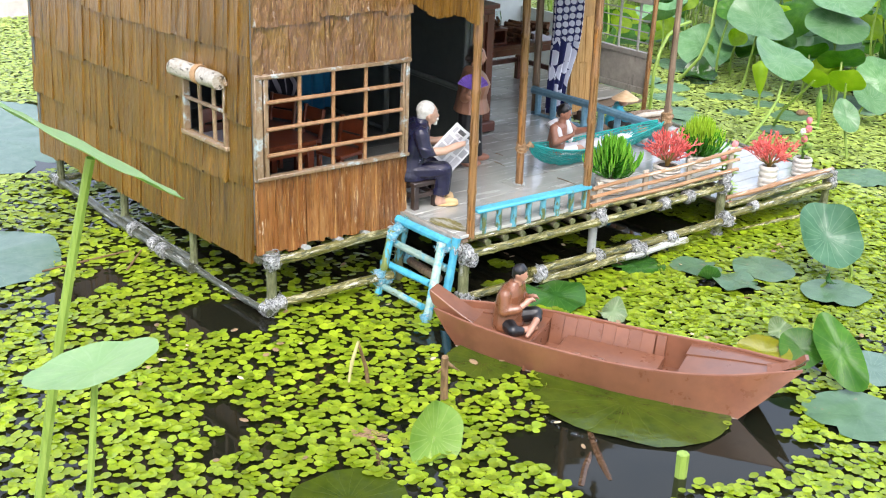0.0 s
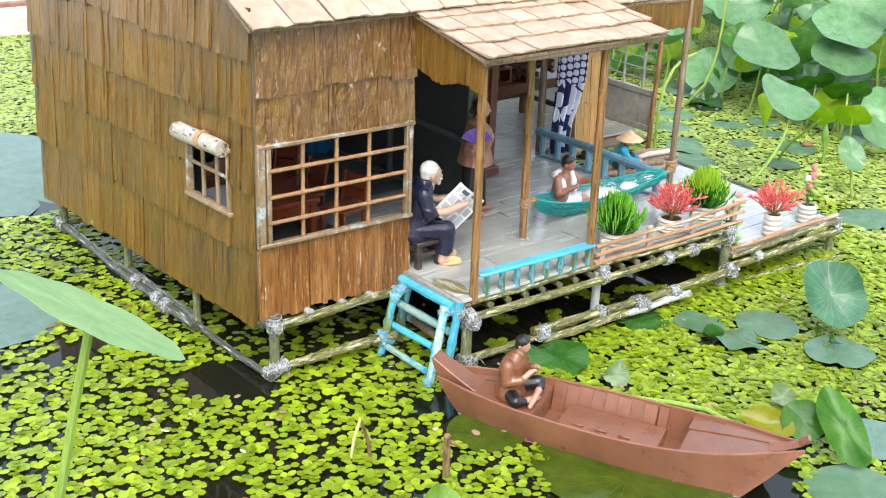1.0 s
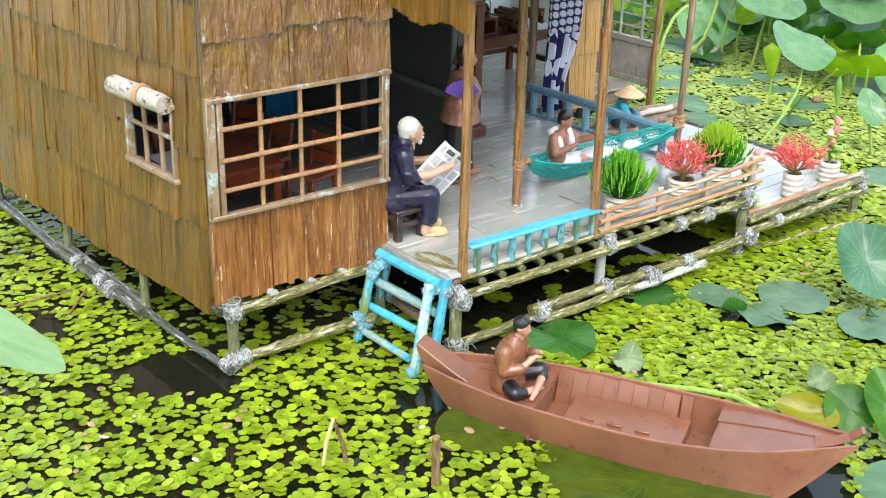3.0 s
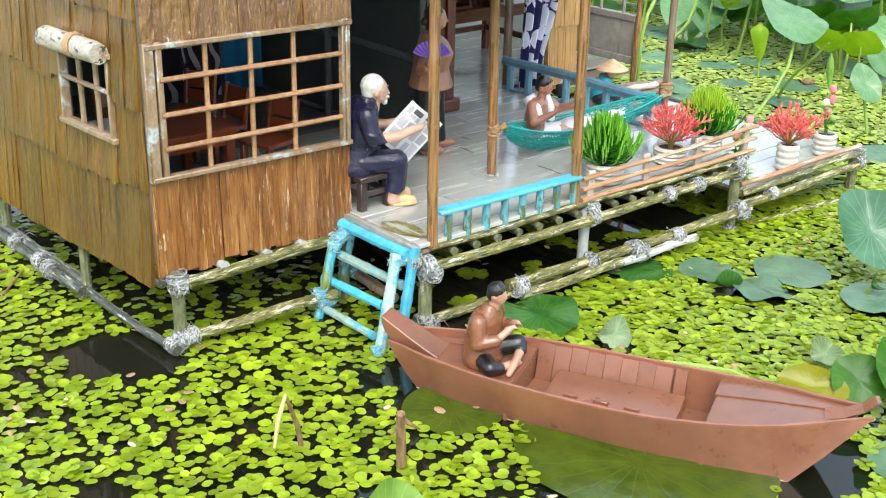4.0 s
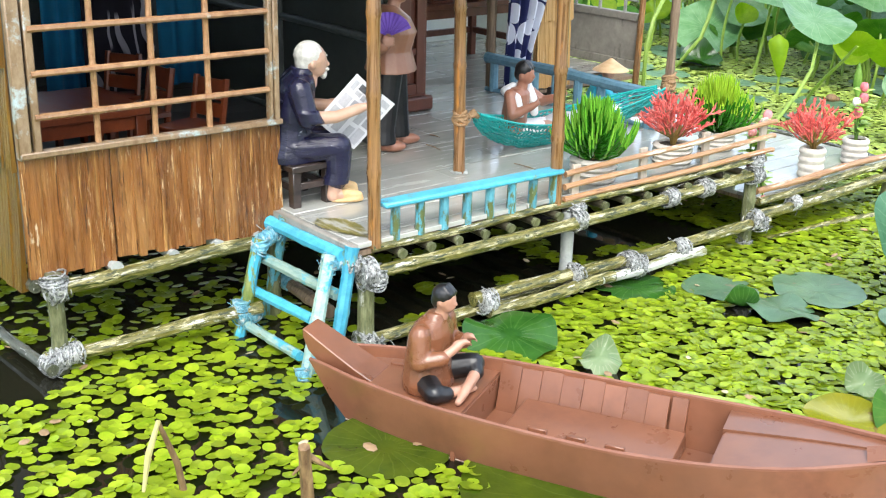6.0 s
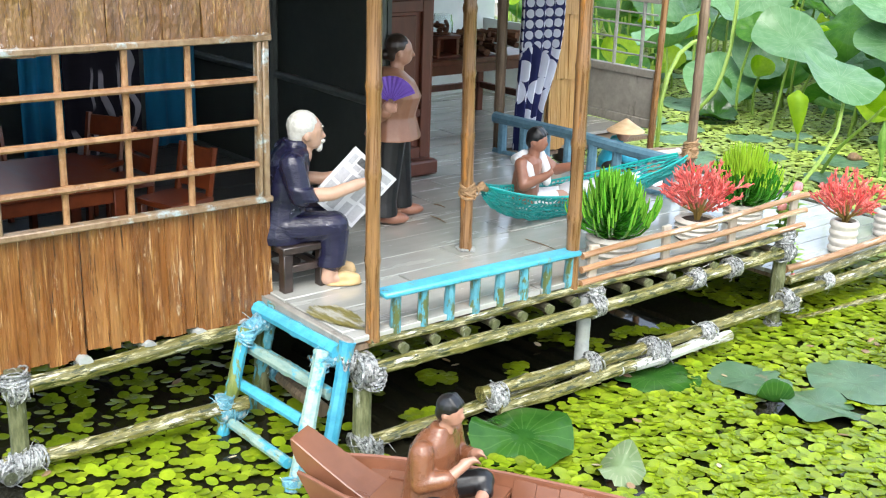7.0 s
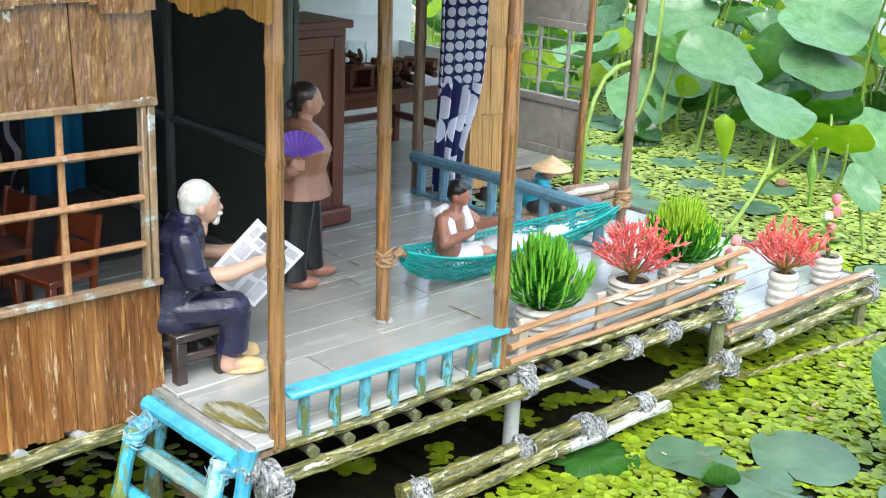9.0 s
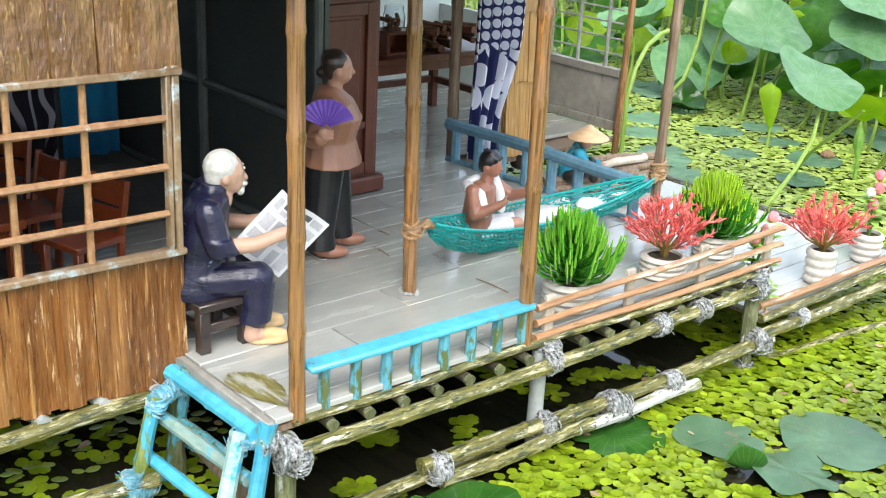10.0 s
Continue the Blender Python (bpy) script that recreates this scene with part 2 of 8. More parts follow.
M = {
    "swirl": swirl_material(),
    # thatch whites: sky glare on varnish put into colour, along with scraped varnish
    "thatch_olive": surface("thatch_olive", (0.1070, 0.0484, 0.0047), (0.2325, 0.1153, 0.0130), (110, 110, 7), 0.32, 0.9, 0.004, [((0.155, 0.080, 0.010), (28, 28, 6), 0.52, 0.70), ((0.31, 0.175, 0.030), (150, 150, 5), 0.58, 0.70), ((0.34, 0.22, 0.06), (46, 46, 16), 0.64, 0.80), ((0.60, 0.55, 0.48), (34, 34, 13), 0.69, 0.76), ((0.040, 0.016, 0.003), (190, 190, 4), 0.585, 0.63)], 0.35, big=6, coat=0.35, lump=((42, 42, 14), 1.6)),
    # fine pale fibres and dark crevices here are painted highlight and shade
    "thatch_red": surface("thatch_red", (0.1320, 0.0440, 0.0097), (0.2552, 0.1003, 0.0246), (150, 150, 8), 0.28, 0.9, 0.004, [((0.33, 0.155, 0.048), (30, 30, 6), 0.50, 0.66), ((0.110, 0.040, 0.012), (46, 46, 7), 0.59, 0.72), ((0.43, 0.22, 0.070), (190, 190, 6), 0.575, 0.645), ((0.56, 0.37, 0.19), (260, 260, 16), 0.60, 0.65), ((0.56, 0.42, 0.27), (110, 110, 26), 0.66, 0.72), ((0.050, 0.018, 0.006), (300, 300, 7), 0.605, 0.65)], 0.4, big=7, coat=0.35, lump=((70, 70, 8), 1.4)),
    # pale tan dashes and white flecks: glare painted onto the upper panels, plus scrapings
    "thatch_front": surface("thatch_front", (0.1226, 0.0525, 0.0132), (0.2189, 0.1050, 0.0298), (130, 130, 12), 0.30, 0.9, 0.004, [((0.235, 0.130, 0.030), (26, 26, 10), 0.48, 0.64), ((0.32, 0.19, 0.065), (250, 250, 44), 0.565, 0.63), ((0.35, 0.24, 0.11), (110, 110, 60), 0.63, 0.70), ((0.62, 0.56, 0.50), (80, 80, 46), 0.645, 0.71), ((0.050, 0.020, 0.006), (260, 260, 9), 0.61, 0.66)], 0.35, big=8, coat=0.7, lump=((90, 90, 34), 2.6)),
    "tile": surface("tile", (0.39, 0.27, 0.18), (0.55, 0.40, 0.285), (45, 45, 45), 0.6, 0.35, 0.001, [((0.28, 0.16, 0.08), 40, 0.66, 0.8)], 0.25),
    "deck": surface("deck", (0.3895, 0.3914, 0.3534), (0.4465, 0.4484, 0.4085), (10, 60, 60), 0.24, 0.06, 0.0004, [((0.30, 0.285, 0.245), (9, 26, 40), 0.60, 0.82), ((0.24, 0.215, 0.17), (30, 46, 40), 0.70, 0.80)], 0.14, coat=0.75),
    # same planks as deck; the room's dimness is put into this darker colour
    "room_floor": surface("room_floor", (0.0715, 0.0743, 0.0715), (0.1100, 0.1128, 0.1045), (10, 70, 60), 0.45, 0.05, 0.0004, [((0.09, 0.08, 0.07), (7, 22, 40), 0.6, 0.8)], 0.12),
    "moss": surface("moss", (0.12, 0.11, 0.028), (0.26, 0.22, 0.065), (420, 24, 60), 0.5, 0.5, 0.001, [((0.38, 0.37, 0.31), (60, 14, 60), 0.52, 0.62)]),
    "bamboo": surface("bamboo", (0.11, 0.05, 0.018), (0.37, 0.20, 0.08), (260, 260, 10), 0.28, 0.3, 0.0006, [((0.48, 0.20, 0.045), (90, 90, 14), 0.58, 0.68), ((0.12, 0.065, 0.025), (200, 200, 18), 0.64, 0.74)], 0.2, coat=0.3),
    "bamboo_grey": surface("bamboo_grey", (0.13, 0.085, 0.055), (0.36, 0.26, 0.17), (260, 260, 16), 0.45, 0.3, 0.0006, None, 0.2),
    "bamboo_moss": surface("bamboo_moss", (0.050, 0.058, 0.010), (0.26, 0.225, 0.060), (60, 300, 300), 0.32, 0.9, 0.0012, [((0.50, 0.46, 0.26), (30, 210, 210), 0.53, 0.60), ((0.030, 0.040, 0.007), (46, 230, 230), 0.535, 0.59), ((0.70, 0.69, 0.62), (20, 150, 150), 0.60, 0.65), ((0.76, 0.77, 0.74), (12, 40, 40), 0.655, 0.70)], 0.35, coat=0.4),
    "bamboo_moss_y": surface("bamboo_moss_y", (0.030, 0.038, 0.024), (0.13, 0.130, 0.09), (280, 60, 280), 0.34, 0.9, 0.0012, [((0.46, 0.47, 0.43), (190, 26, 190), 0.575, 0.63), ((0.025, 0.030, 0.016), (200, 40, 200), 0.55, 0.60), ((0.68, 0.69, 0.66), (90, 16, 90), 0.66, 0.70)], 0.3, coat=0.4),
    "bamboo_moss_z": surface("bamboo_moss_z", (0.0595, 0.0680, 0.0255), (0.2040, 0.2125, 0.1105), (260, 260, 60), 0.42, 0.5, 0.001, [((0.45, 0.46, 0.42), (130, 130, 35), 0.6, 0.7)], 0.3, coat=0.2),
    "orange_rail": surface("orange_rail", (0.36, 0.165, 0.065), (0.56, 0.34, 0.185), (14, 220, 220), 0.36, 0.6, 0.001, [((0.20, 0.09, 0.04), (12, 90, 90), 0.60, 0.69), ((0.70, 0.60, 0.48), (9, 80, 80), 0.57, 0.66)], 0.3, coat=0.25),
    "window_bar": surface("window_bar", (0.27, 0.125, 0.05), (0.44, 0.26, 0.13), (120, 120, 120), 0.35, 0.2, 0.0004, [((0.50, 0.52, 0.46), 55, 0.62, 0.72), ((0.12, 0.07, 0.03), 90, 0.68, 0.74)], 0.2, coat=0.3),
    "window_frame": surface("window_frame", (0.20, 0.12, 0.06), (0.36, 0.26, 0.16), (120, 120, 60), 0.4, 0.3, 0.0005, [((0.45, 0.56, 0.58), 40, 0.55, 0.68)], 0.2, coat=0.2),
    "blue": surface("blue", (0.045, 0.33, 0.48), (0.10, 0.48, 0.65), (90, 90, 90), 0.38, 0.4, 0.001, [((0.20, 0.30, 0.16), (90, 90, 40), 0.58, 0.68), ((0.10, 0.17, 0.08), (140, 140, 140), 0.64, 0.70), ((0.48, 0.64, 0.66), 70, 0.68, 0.76)], 0.2, coat=0.2),
    "blue_worn": surface("blue_worn", (0.06, 0.29, 0.38), (0.15, 0.43, 0.52), (120, 120, 60), 0.42, 0.5, 0.001, [((0.11, 0.14, 0.045), (100, 100, 36), 0.485, 0.56), ((0.45, 0.5, 0.42), 80, 0.64, 0.72)], 0.25, coat=0.2),
    "rail_moss": surface("rail_moss", (0.10, 0.15, 0.03), (0.26, 0.30, 0.07), (200, 200, 24), 0.36, 0.5, 0.001, [((0.05, 0.36, 0.50), (80, 80, 22), 0.50, 0.56), ((0.45, 0.55, 0.50), (150, 150, 30), 0.62, 0.70)], 0.2, coat=0.3),
    "rail_pale": surface("rail_pale", (0.20, 0.34, 0.30), (0.36, 0.47, 0.40), (150, 60, 150), 0.36, 0.4, 0.001, [((0.06, 0.38, 0.53), (44, 22, 44), 0.52, 0.60), ((0.16, 0.20, 0.07), (120, 30, 120), 0.60, 0.67)], 0.25, coat=0.3),
    "blue_grey": surface("blue_grey", (0.09, 0.21, 0.29), (0.17, 0.33, 0.43), (90, 90, 90), 0.45, 0.3, 0.0006, [((0.30, 0.36, 0.38), 60, 0.66, 0.76)], 0.2),
    "wire": surface("wire", (0.15, 0.155, 0.15), (0.54, 0.55, 0.54), (230, 230, 230), 0.28, 1.0, 0.003, [((0.035, 0.040, 0.030), 190, 0.57, 0.62), ((0.76, 0.77, 0.76), 130, 0.575, 0.64)], 0.3, metal=0.3),
    "wire_blue": surface("wire_blue", (0.05, 0.26, 0.36), (0.22, 0.48, 0.58), (170, 170, 170), 0.34, 0.9, 0.003, [((0.52, 0.54, 0.53), 90, 0.53, 0.60), ((0.07, 0.09, 0.08), 130, 0.63, 0.68)], 0.2, coat=0.2),
    # joist wood: shade under the floor is painted in as near-black
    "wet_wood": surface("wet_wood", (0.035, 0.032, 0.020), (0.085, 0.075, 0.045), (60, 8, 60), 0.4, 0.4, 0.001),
    "rope": surface("rope", (0.23, 0.13, 0.06), (0.45, 0.29, 0.15), (400, 400, 400), 0.7, 0.6, 0.001),
    "pipe": surface("pipe", (0.28, 0.30, 0.29), (0.44, 0.46, 0.44), (60, 60, 60), 0.5, 0.2, 0.0005, [((0.2, 0.22, 0.16), 30, 0.58, 0.75)]),
    "boat": surface("boat", (0.200, 0.078, 0.040), (0.245, 0.100, 0.053), (22, 22, 22), 0.30, 0.12, 0.0008, [((0.40, 0.24, 0.18), 60, 0.73, 0.8), ((0.155, 0.060, 0.032), 12, 0.52, 0.75)], 0.1, big=14, coat=0.25),
    "pale_pipe": surface("pale_pipe", (0.48, 0.49, 0.46), (0.62, 0.63, 0.60), (20, 90, 90), 0.32, 0.5, 0.001, [((0.20, 0.20, 0.07), (18, 90, 90), 0.51, 0.58), ((0.05, 0.06, 0.012), (30, 180, 180), 0.57, 0.62)], 0.1, coat=0.3),
    "dark_panel": surface("dark_panel", (0.0411, 0.0486, 0.0439), (0.0580, 0.0673, 0.0617), (60, 60, 60), 0.5, 0.1, 0.0005),
    "dark_bar": surface("dark_bar", (0.065, 0.076, 0.072), (0.105, 0.12, 0.114), (90, 90, 40), 0.4, 0.2, 0.0005),
    "pale_wall": surface("pale_wall", (0.66, 0.73, 0.70), (0.76, 0.81, 0.78), (12, 12, 12), 0.7, 0.1, 0.0005),
    "mat": surface("mat", (0.40, 0.205, 0.060), (0.60, 0.36, 0.135), (300, 300, 10), 0.42, 0.6, 0.001, [((0.28, 0.14, 0.045), (260, 260, 7), 0.62, 0.70), ((0.66, 0.47, 0.24), (60, 60, 12), 0.62, 0.74)], 0.2, coat=0.2),
    "cabinet": surface("cabinet", (0.09, 0.024, 0.011), (0.145, 0.043, 0.021), (70, 70, 18), 0.42, 0.2, 0.0005, None, 0.1, coat=0.15),
    "red_wood": surface("red_wood", (0.1517, 0.0287, 0.0073), (0.2316, 0.0494, 0.0127), (60, 20, 60), 0.36, 0.2, 0.0005, None, 0.2, coat=0.4),
    "stool": surface("stool", (0.018, 0.012, 0.010), (0.055, 0.036, 0.028), (40, 140, 140), 0.35, 0.4, 0.0006, None, 0.2, coat=0.3),
    "firewood": surface("firewood", (0.05, 0.02, 0.012), (0.22, 0.10, 0.05), (90, 90, 90), 0.8, 0.6, 0.001, None, 0.5),
    "grey_gate": surface("grey_gate", (0.24, 0.225, 0.195), (0.34, 0.32, 0.28), (60, 60, 60), 0.5, 0.3, 0.0008, [((0.13, 0.12, 0.10), (30, 30, 12), 0.58, 0.72)], 0.1),
    "grey_bar": surface("grey_bar", (0.20, 0.21, 0.19), (0.33, 0.33, 0.30), (90, 90, 90), 0.5, 0.2, 0.0005),
    "skin": surface("skin", (0.42, 0.22, 0.145), (0.50, 0.27, 0.185), (60, 60, 60), 0.38, 0.1, 0.0005, None, 0.1, coat=0.2),
    "skin_pale": surface("skin_pale", (0.50, 0.30, 0.20), (0.58, 0.36, 0.26), (60, 60, 60), 0.4, 0.1, 0.0005, None, 0.1, coat=0.2),
    "skin_dark": surface("skin_dark", (0.30, 0.13, 0.08), (0.38, 0.17, 0.105), (60, 60, 60), 0.36, 0.1, 0.0005, None, 0.1, coat=0.3),
    # pale flecks on navy are painted highlights of glossy creases
    "navy": surface("navy", (0.008, 0.008, 0.026), (0.019, 0.019, 0.048), (26, 26, 60), 0.22, 0.6, 0.004, [((0.30, 0.30, 0.40), (70, 70, 170), 0.675, 0.71)], 0.1),
    "shirt": surface("shirt", (0.19, 0.070, 0.030), (0.24, 0.092, 0.040), (42, 42, 62), 0.28, 0.45, 0.005, None, 0.1, coat=0.5),
    "blouse": surface("blouse", (0.30, 0.135, 0.075), (0.37, 0.18, 0.105), (50, 50, 50), 0.4, 0.2, 0.0015, None, 0.1, coat=0.2),
    "black": surface("black", (0.005, 0.005, 0.006), (0.013, 0.013, 0.014), (80, 80, 80), 0.38, 0.3, 0.0015, None, 0.1, coat=0.25),
    "white_hair": surface("white_hair", (0.52, 0.51, 0.46), (0.72, 0.71, 0.66), (200, 200, 200), 0.55, 0.5, 0.001),
    "cloth_white": surface("cloth_white", (0.66, 0.67, 0.68), (0.78, 0.78, 0.78), (150, 150, 150), 0.7, 0.3, 0.001),
    "sandal": surface("sandal", (0.58, 0.38, 0.16), (0.68, 0.48, 0.24), (60, 60, 60), 0.5),
    "purple": surface("purple", (0.15, 0.065, 0.42), (0.21, 0.10, 0.55), (60, 60, 60), 0.45, 0.1),
    "paper": surface("paper", (0.56, 0.56, 0.58), (0.70, 0.70, 0.71), (30, 30, 30), 0.6, 0.1, 0.0005),
    "ink": surface("ink", (0.05, 0.05, 0.055), (0.14, 0.14, 0.15), (200, 200, 200), 0.6, 0.0),
    "ink_grey": surface("ink_grey", (0.36, 0.36, 0.38), (0.46, 0.46, 0.48), (400, 400, 400), 0.6, 0.0),
    "net": surface("net", (0.0, 0.27, 0.255), (0.012, 0.43, 0.39), (200, 200, 200), 0.4),
    "teal_cloth": surface("teal_cloth", (0.01, 0.25, 0.38), (0.03, 0.36, 0.50), (80, 80, 80), 0.45, 0.2, 0.001),
    "hat": surface("hat", (0.62, 0.40, 0.20), (0.78, 0.55, 0.32), (60, 60, 220), 0.5, 0.2, 0.0005),
    "bark": surface("bark", (0.38, 0.34, 0.27), (0.62, 0.58, 0.50), (60, 160, 160), 0.5, 0.8, 0.002, [((0.06, 0.05, 0.035), (110, 45, 110), 0.56, 0.60), ((0.26, 0.19, 0.11), 45, 0.52, 0.66)], 0.1),
    "pot": surface("pot", (0.50, 0.465, 0.405), (0.68, 0.65, 0.59), (60, 60, 60), 0.5, 0.2, 0.0008, [((0.42, 0.36, 0.28), 45, 0.62, 0.78)], 0.1),
    "soil": surface("soil", (0.03, 0.02, 0.012), (0.08, 0.055, 0.03), (120, 120, 120), 0.9, 0.8, 0.003),
    "needle": surface("needle", (0.020, 0.17, 0.012), (0.080, 0.34, 0.026), (60, 60, 12), 0.24, 0.1, 0.0004, None, 0.8, thin=0.15, island=True, coat=0.3),
    "needle_tip": surface("needle_tip", (0.065, 0.29, 0.016), (0.23, 0.50, 0.05), (60, 60, 12), 0.22, 0.1, 0.0004, None, 0.8, thin=0.15, island=True, coat=0.3),
    "needle_lime": surface("needle_lime", (0.26, 0.50, 0.02), (0.46, 0.68, 0.05), (60, 60, 12), 0.35, 0.1, 0.0004, None, 0.4, thin=0.2, island=True),
    "coral": surface("coral", (0.72, 0.075, 0.070), (0.86, 0.27, 0.23), (60, 60, 30), 0.32, 0.1, 0.0004, None, 0.6, thin=0.2, island=True, coat=0.3),
    "coral_base": surface("coral_base", (0.20, 0.13, 0.03), (0.34, 0.22, 0.06), (60, 60, 30), 0.5),
    "pink": surface("pink", (0.76, 0.14, 0.20), (0.84, 0.36, 0.36), (90, 90, 40), 0.45, 0.1, 0.0004, None, 0.4, thin=0.15),
    "sprig": surface("sprig", (0.0900, 0.2250, 0.0300), (0.2250, 0.3750, 0.0750), (60, 60, 60), 0.45, 0.1, 0.0004, None, 0.6, thin=0.2),
    "pale_sprig": surface("pale_sprig", (0.22, 0.42, 0.05), (0.44, 0.62, 0.13), (60, 60, 60), 0.36, 0.1, 0.0004, None, 0.6, thin=0.25, island=True),
    "scum": surface("scum", (0.30, 0.24, 0.18), (0.55, 0.50, 0.42), (90, 90, 90), 0.5, 0.3, 0.0006, [((0.17, 0.08, 0.05), 55, 0.50, 0.56)]),
    "boat_worn": surface("boat_worn", (0.22, 0.088, 0.052), (0.28, 0.125, 0.08), (40, 40, 40), 0.42, 0.3, 0.0008, [((0.58, 0.46, 0.38), 28, 0.665, 0.72)]),
    "lotus": leaf_material("lotus", (0.105, 0.262, 0.090), (0.200, 0.375, 0.175), (0.34, 0.50, 0.28), 0.28, 0.22, veins=0.30),
    "lotus_pale": leaf_material("lotus_pale", (0.29, 0.50, 0.20), (0.40, 0.59, 0.28), (0.50, 0.66, 0.38), 0.35, 0.42, veins=0.2),
    "lotus_lime": leaf_material("lotus_lime", (0.30, 0.50, 0.02), (0.46, 0.64, 0.035), (0.50, 0.62, 0.12), 0.68, veins=0.25),
    "lotus_deep": leaf_material("lotus_deep", (0.05, 0.21, 0.012), (0.125, 0.35, 0.03), (0.26, 0.44, 0.08), 0.55, 0.30, veins=0.18),
    "lotus_wet": leaf_material("lotus_wet", (0.024, 0.105, 0.014), (0.056, 0.175, 0.024), (0.12, 0.26, 0.06), 0.3, 0.12, veins=0.30),
    "lotus_wilt": leaf_material("lotus_wilt", (0.16, 0.26, 0.10), (0.28, 0.36, 0.19), (0.42, 0.46, 0.32), 0.3, 0.4, (0.5, 0.48, 0.4)),
    "lotus_blue": leaf_material("lotus_blue", (0.0369, 0.1230, 0.0590), (0.0779, 0.1845, 0.0984), (0.24, 0.37, 0.23), 0.22, 0.30, veins=0.26),
    "lotus_yellow": leaf_material("lotus_yellow", (0.17, 0.34, 0.035), (0.27, 0.45, 0.07), (0.36, 0.50, 0.14), 0.4, 0.4),
    "pad": leaf_material("pad", (0.085, 0.185, 0.090), (0.150, 0.275, 0.145), (0.20, 0.32, 0.18), 0.1, 0.30, (0.22, 0.20, 0.12), veins=0.15),
    # copy of pad with the sky's bluish sheen put into its base colour
    "pad_sheen": leaf_material("pad_sheen", (0.090, 0.165, 0.115), (0.135, 0.220, 0.160), (0.24, 0.34, 0.24), 0.1, 0.26, veins=0.2),
    "pad_olive": leaf_material("pad_olive", (0.036, 0.066, 0.004), (0.072, 0.106, 0.006), (0.105, 0.145, 0.016), 0.1, 0.14, veins=0.30),
    "pad_yellow": leaf_material("pad_yellow", (0.24, 0.27, 0.006), (0.38, 0.36, 0.010), (0.42, 0.44, 0.05), 0.35, 0.35, (0.20, 0.15, 0.02), veins=0.2),
    "stalk": surface("stalk", (0.22, 0.36, 0.05), (0.38, 0.52, 0.11), (200, 200, 25), 0.45, 0.2, 0.0005, None, 0.4, thin=0.15),
    "dead": surface("dead", (0.10, 0.05, 0.025), (0.30, 0.19, 0.09), (160, 160, 30), 0.7, 0.5, 0.001, None, 0.4),
    "wet_stem": surface("wet_stem", (0.055, 0.028, 0.012), (0.12, 0.065, 0.03), (60, 60, 30), 0.25, 0.3, 0.001, None, 0.3),
    "straw": surface("straw", (0.42, 0.38, 0.14), (0.62, 0.56, 0.26), (160, 160, 30), 0.6),
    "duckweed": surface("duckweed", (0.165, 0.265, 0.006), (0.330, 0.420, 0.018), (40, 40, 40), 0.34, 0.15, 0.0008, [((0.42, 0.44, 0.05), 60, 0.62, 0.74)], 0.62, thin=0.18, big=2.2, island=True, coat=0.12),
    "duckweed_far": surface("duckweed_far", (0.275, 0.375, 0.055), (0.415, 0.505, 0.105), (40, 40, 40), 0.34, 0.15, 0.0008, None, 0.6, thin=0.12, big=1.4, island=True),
    "pale_wood": surface("pale_wood", (0.40, 0.34, 0.26), (0.60, 0.54, 0.45), (60, 60, 20), 0.55, 0.4, 0.0008, [((0.25, 0.17, 0.10), 50, 0.6, 0.72)]),
    "dead_fern": surface("dead_fern", (0.20, 0.13, 0.06), (0.42, 0.27, 0.15), (80, 80, 80), 0.5, 0.3, 0.0008, None, 0.5, island=True),
    "petal": surface("petal", (0.46, 0.36, 0.20), (0.62, 0.52, 0.36), (80, 80, 80), 0.6),
    "concrete": surface("concrete", (0.55, 0.50, 0.45), (0.72, 0.67, 0.62), (14, 14, 14), 0.8, 0.3, 0.002),
    "brown_strip": surface("brown_strip", (0.20, 0.10, 0.06), (0.30, 0.16, 0.09), (20, 20, 20), 0.7),
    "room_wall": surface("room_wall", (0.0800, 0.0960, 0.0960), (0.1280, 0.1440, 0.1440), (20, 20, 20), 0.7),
    "blue_cloth": surface("blue_cloth", (0.0071, 0.1569, 0.3137), (0.0143, 0.2139, 0.4135), (40, 40, 12), 0.7),
    "indigo": curtain_material(),
    "water": water_material(),
}
glass, gnt, gb = base_material("clear_glass")
gb.inputs["Base Color"].default_value = (0.9, 0.95, 0.95, 1)
gb.inputs["Transmission Weight"].default_value = 1.0
gb.inputs["Roughness"].default_value = 0.05
M["glass"] = glass

# ---- mesh helpers ----
WORLD_OF = {}


def mesh_of(bm, name, mats, smooth=True):
    me = bpy.data.meshes.new(name)
    bmesh.ops.recalc_face_normals(bm, faces=bm.faces[:])
    bm.to_mesh(me)
    bm.free()
    for m in mats if isinstance(mats, (list, tuple)) else [mats]:
        me.materials.append(M[m])
    if smooth:
        me.polygons.foreach_set("use_smooth", [True] * len(me.polygons))
        me.set_sharp_from_angle(angle=radians(38))
    return me


def holder(name, at, label, category, group="", kind=""):
    ob = new(name)
    ob.empty_display_size = 0.02
    ob.matrix_basis = pose(*at)
    WORLD_OF[ob] = ob.matrix_basis.copy()
    return tagged(ob, label, category, group, kind)


def attach(name, me, parent, label="", at=None):
    ob = new(name, me)
    ob.matrix_basis = at if at is not None else Matrix()
    WORLD_OF[ob] = ob.matrix_basis.copy()
    if parent is not None:
        ob.parent = parent
        ob.matrix_parent_inverse = WORLD_OF[parent].inverted()
    return tagged(ob, label)


def part(name, bm, material, parent, label="", smooth=True):
    return attach(name, mesh_of(bm, name, material, smooth), parent, label)


def thing(name, bm, material, label, category, group="", kind="", smooth=True):
    ob = attach(name, mesh_of(bm, name, material, smooth), None)
    return tagged(ob, label, category, group, kind)


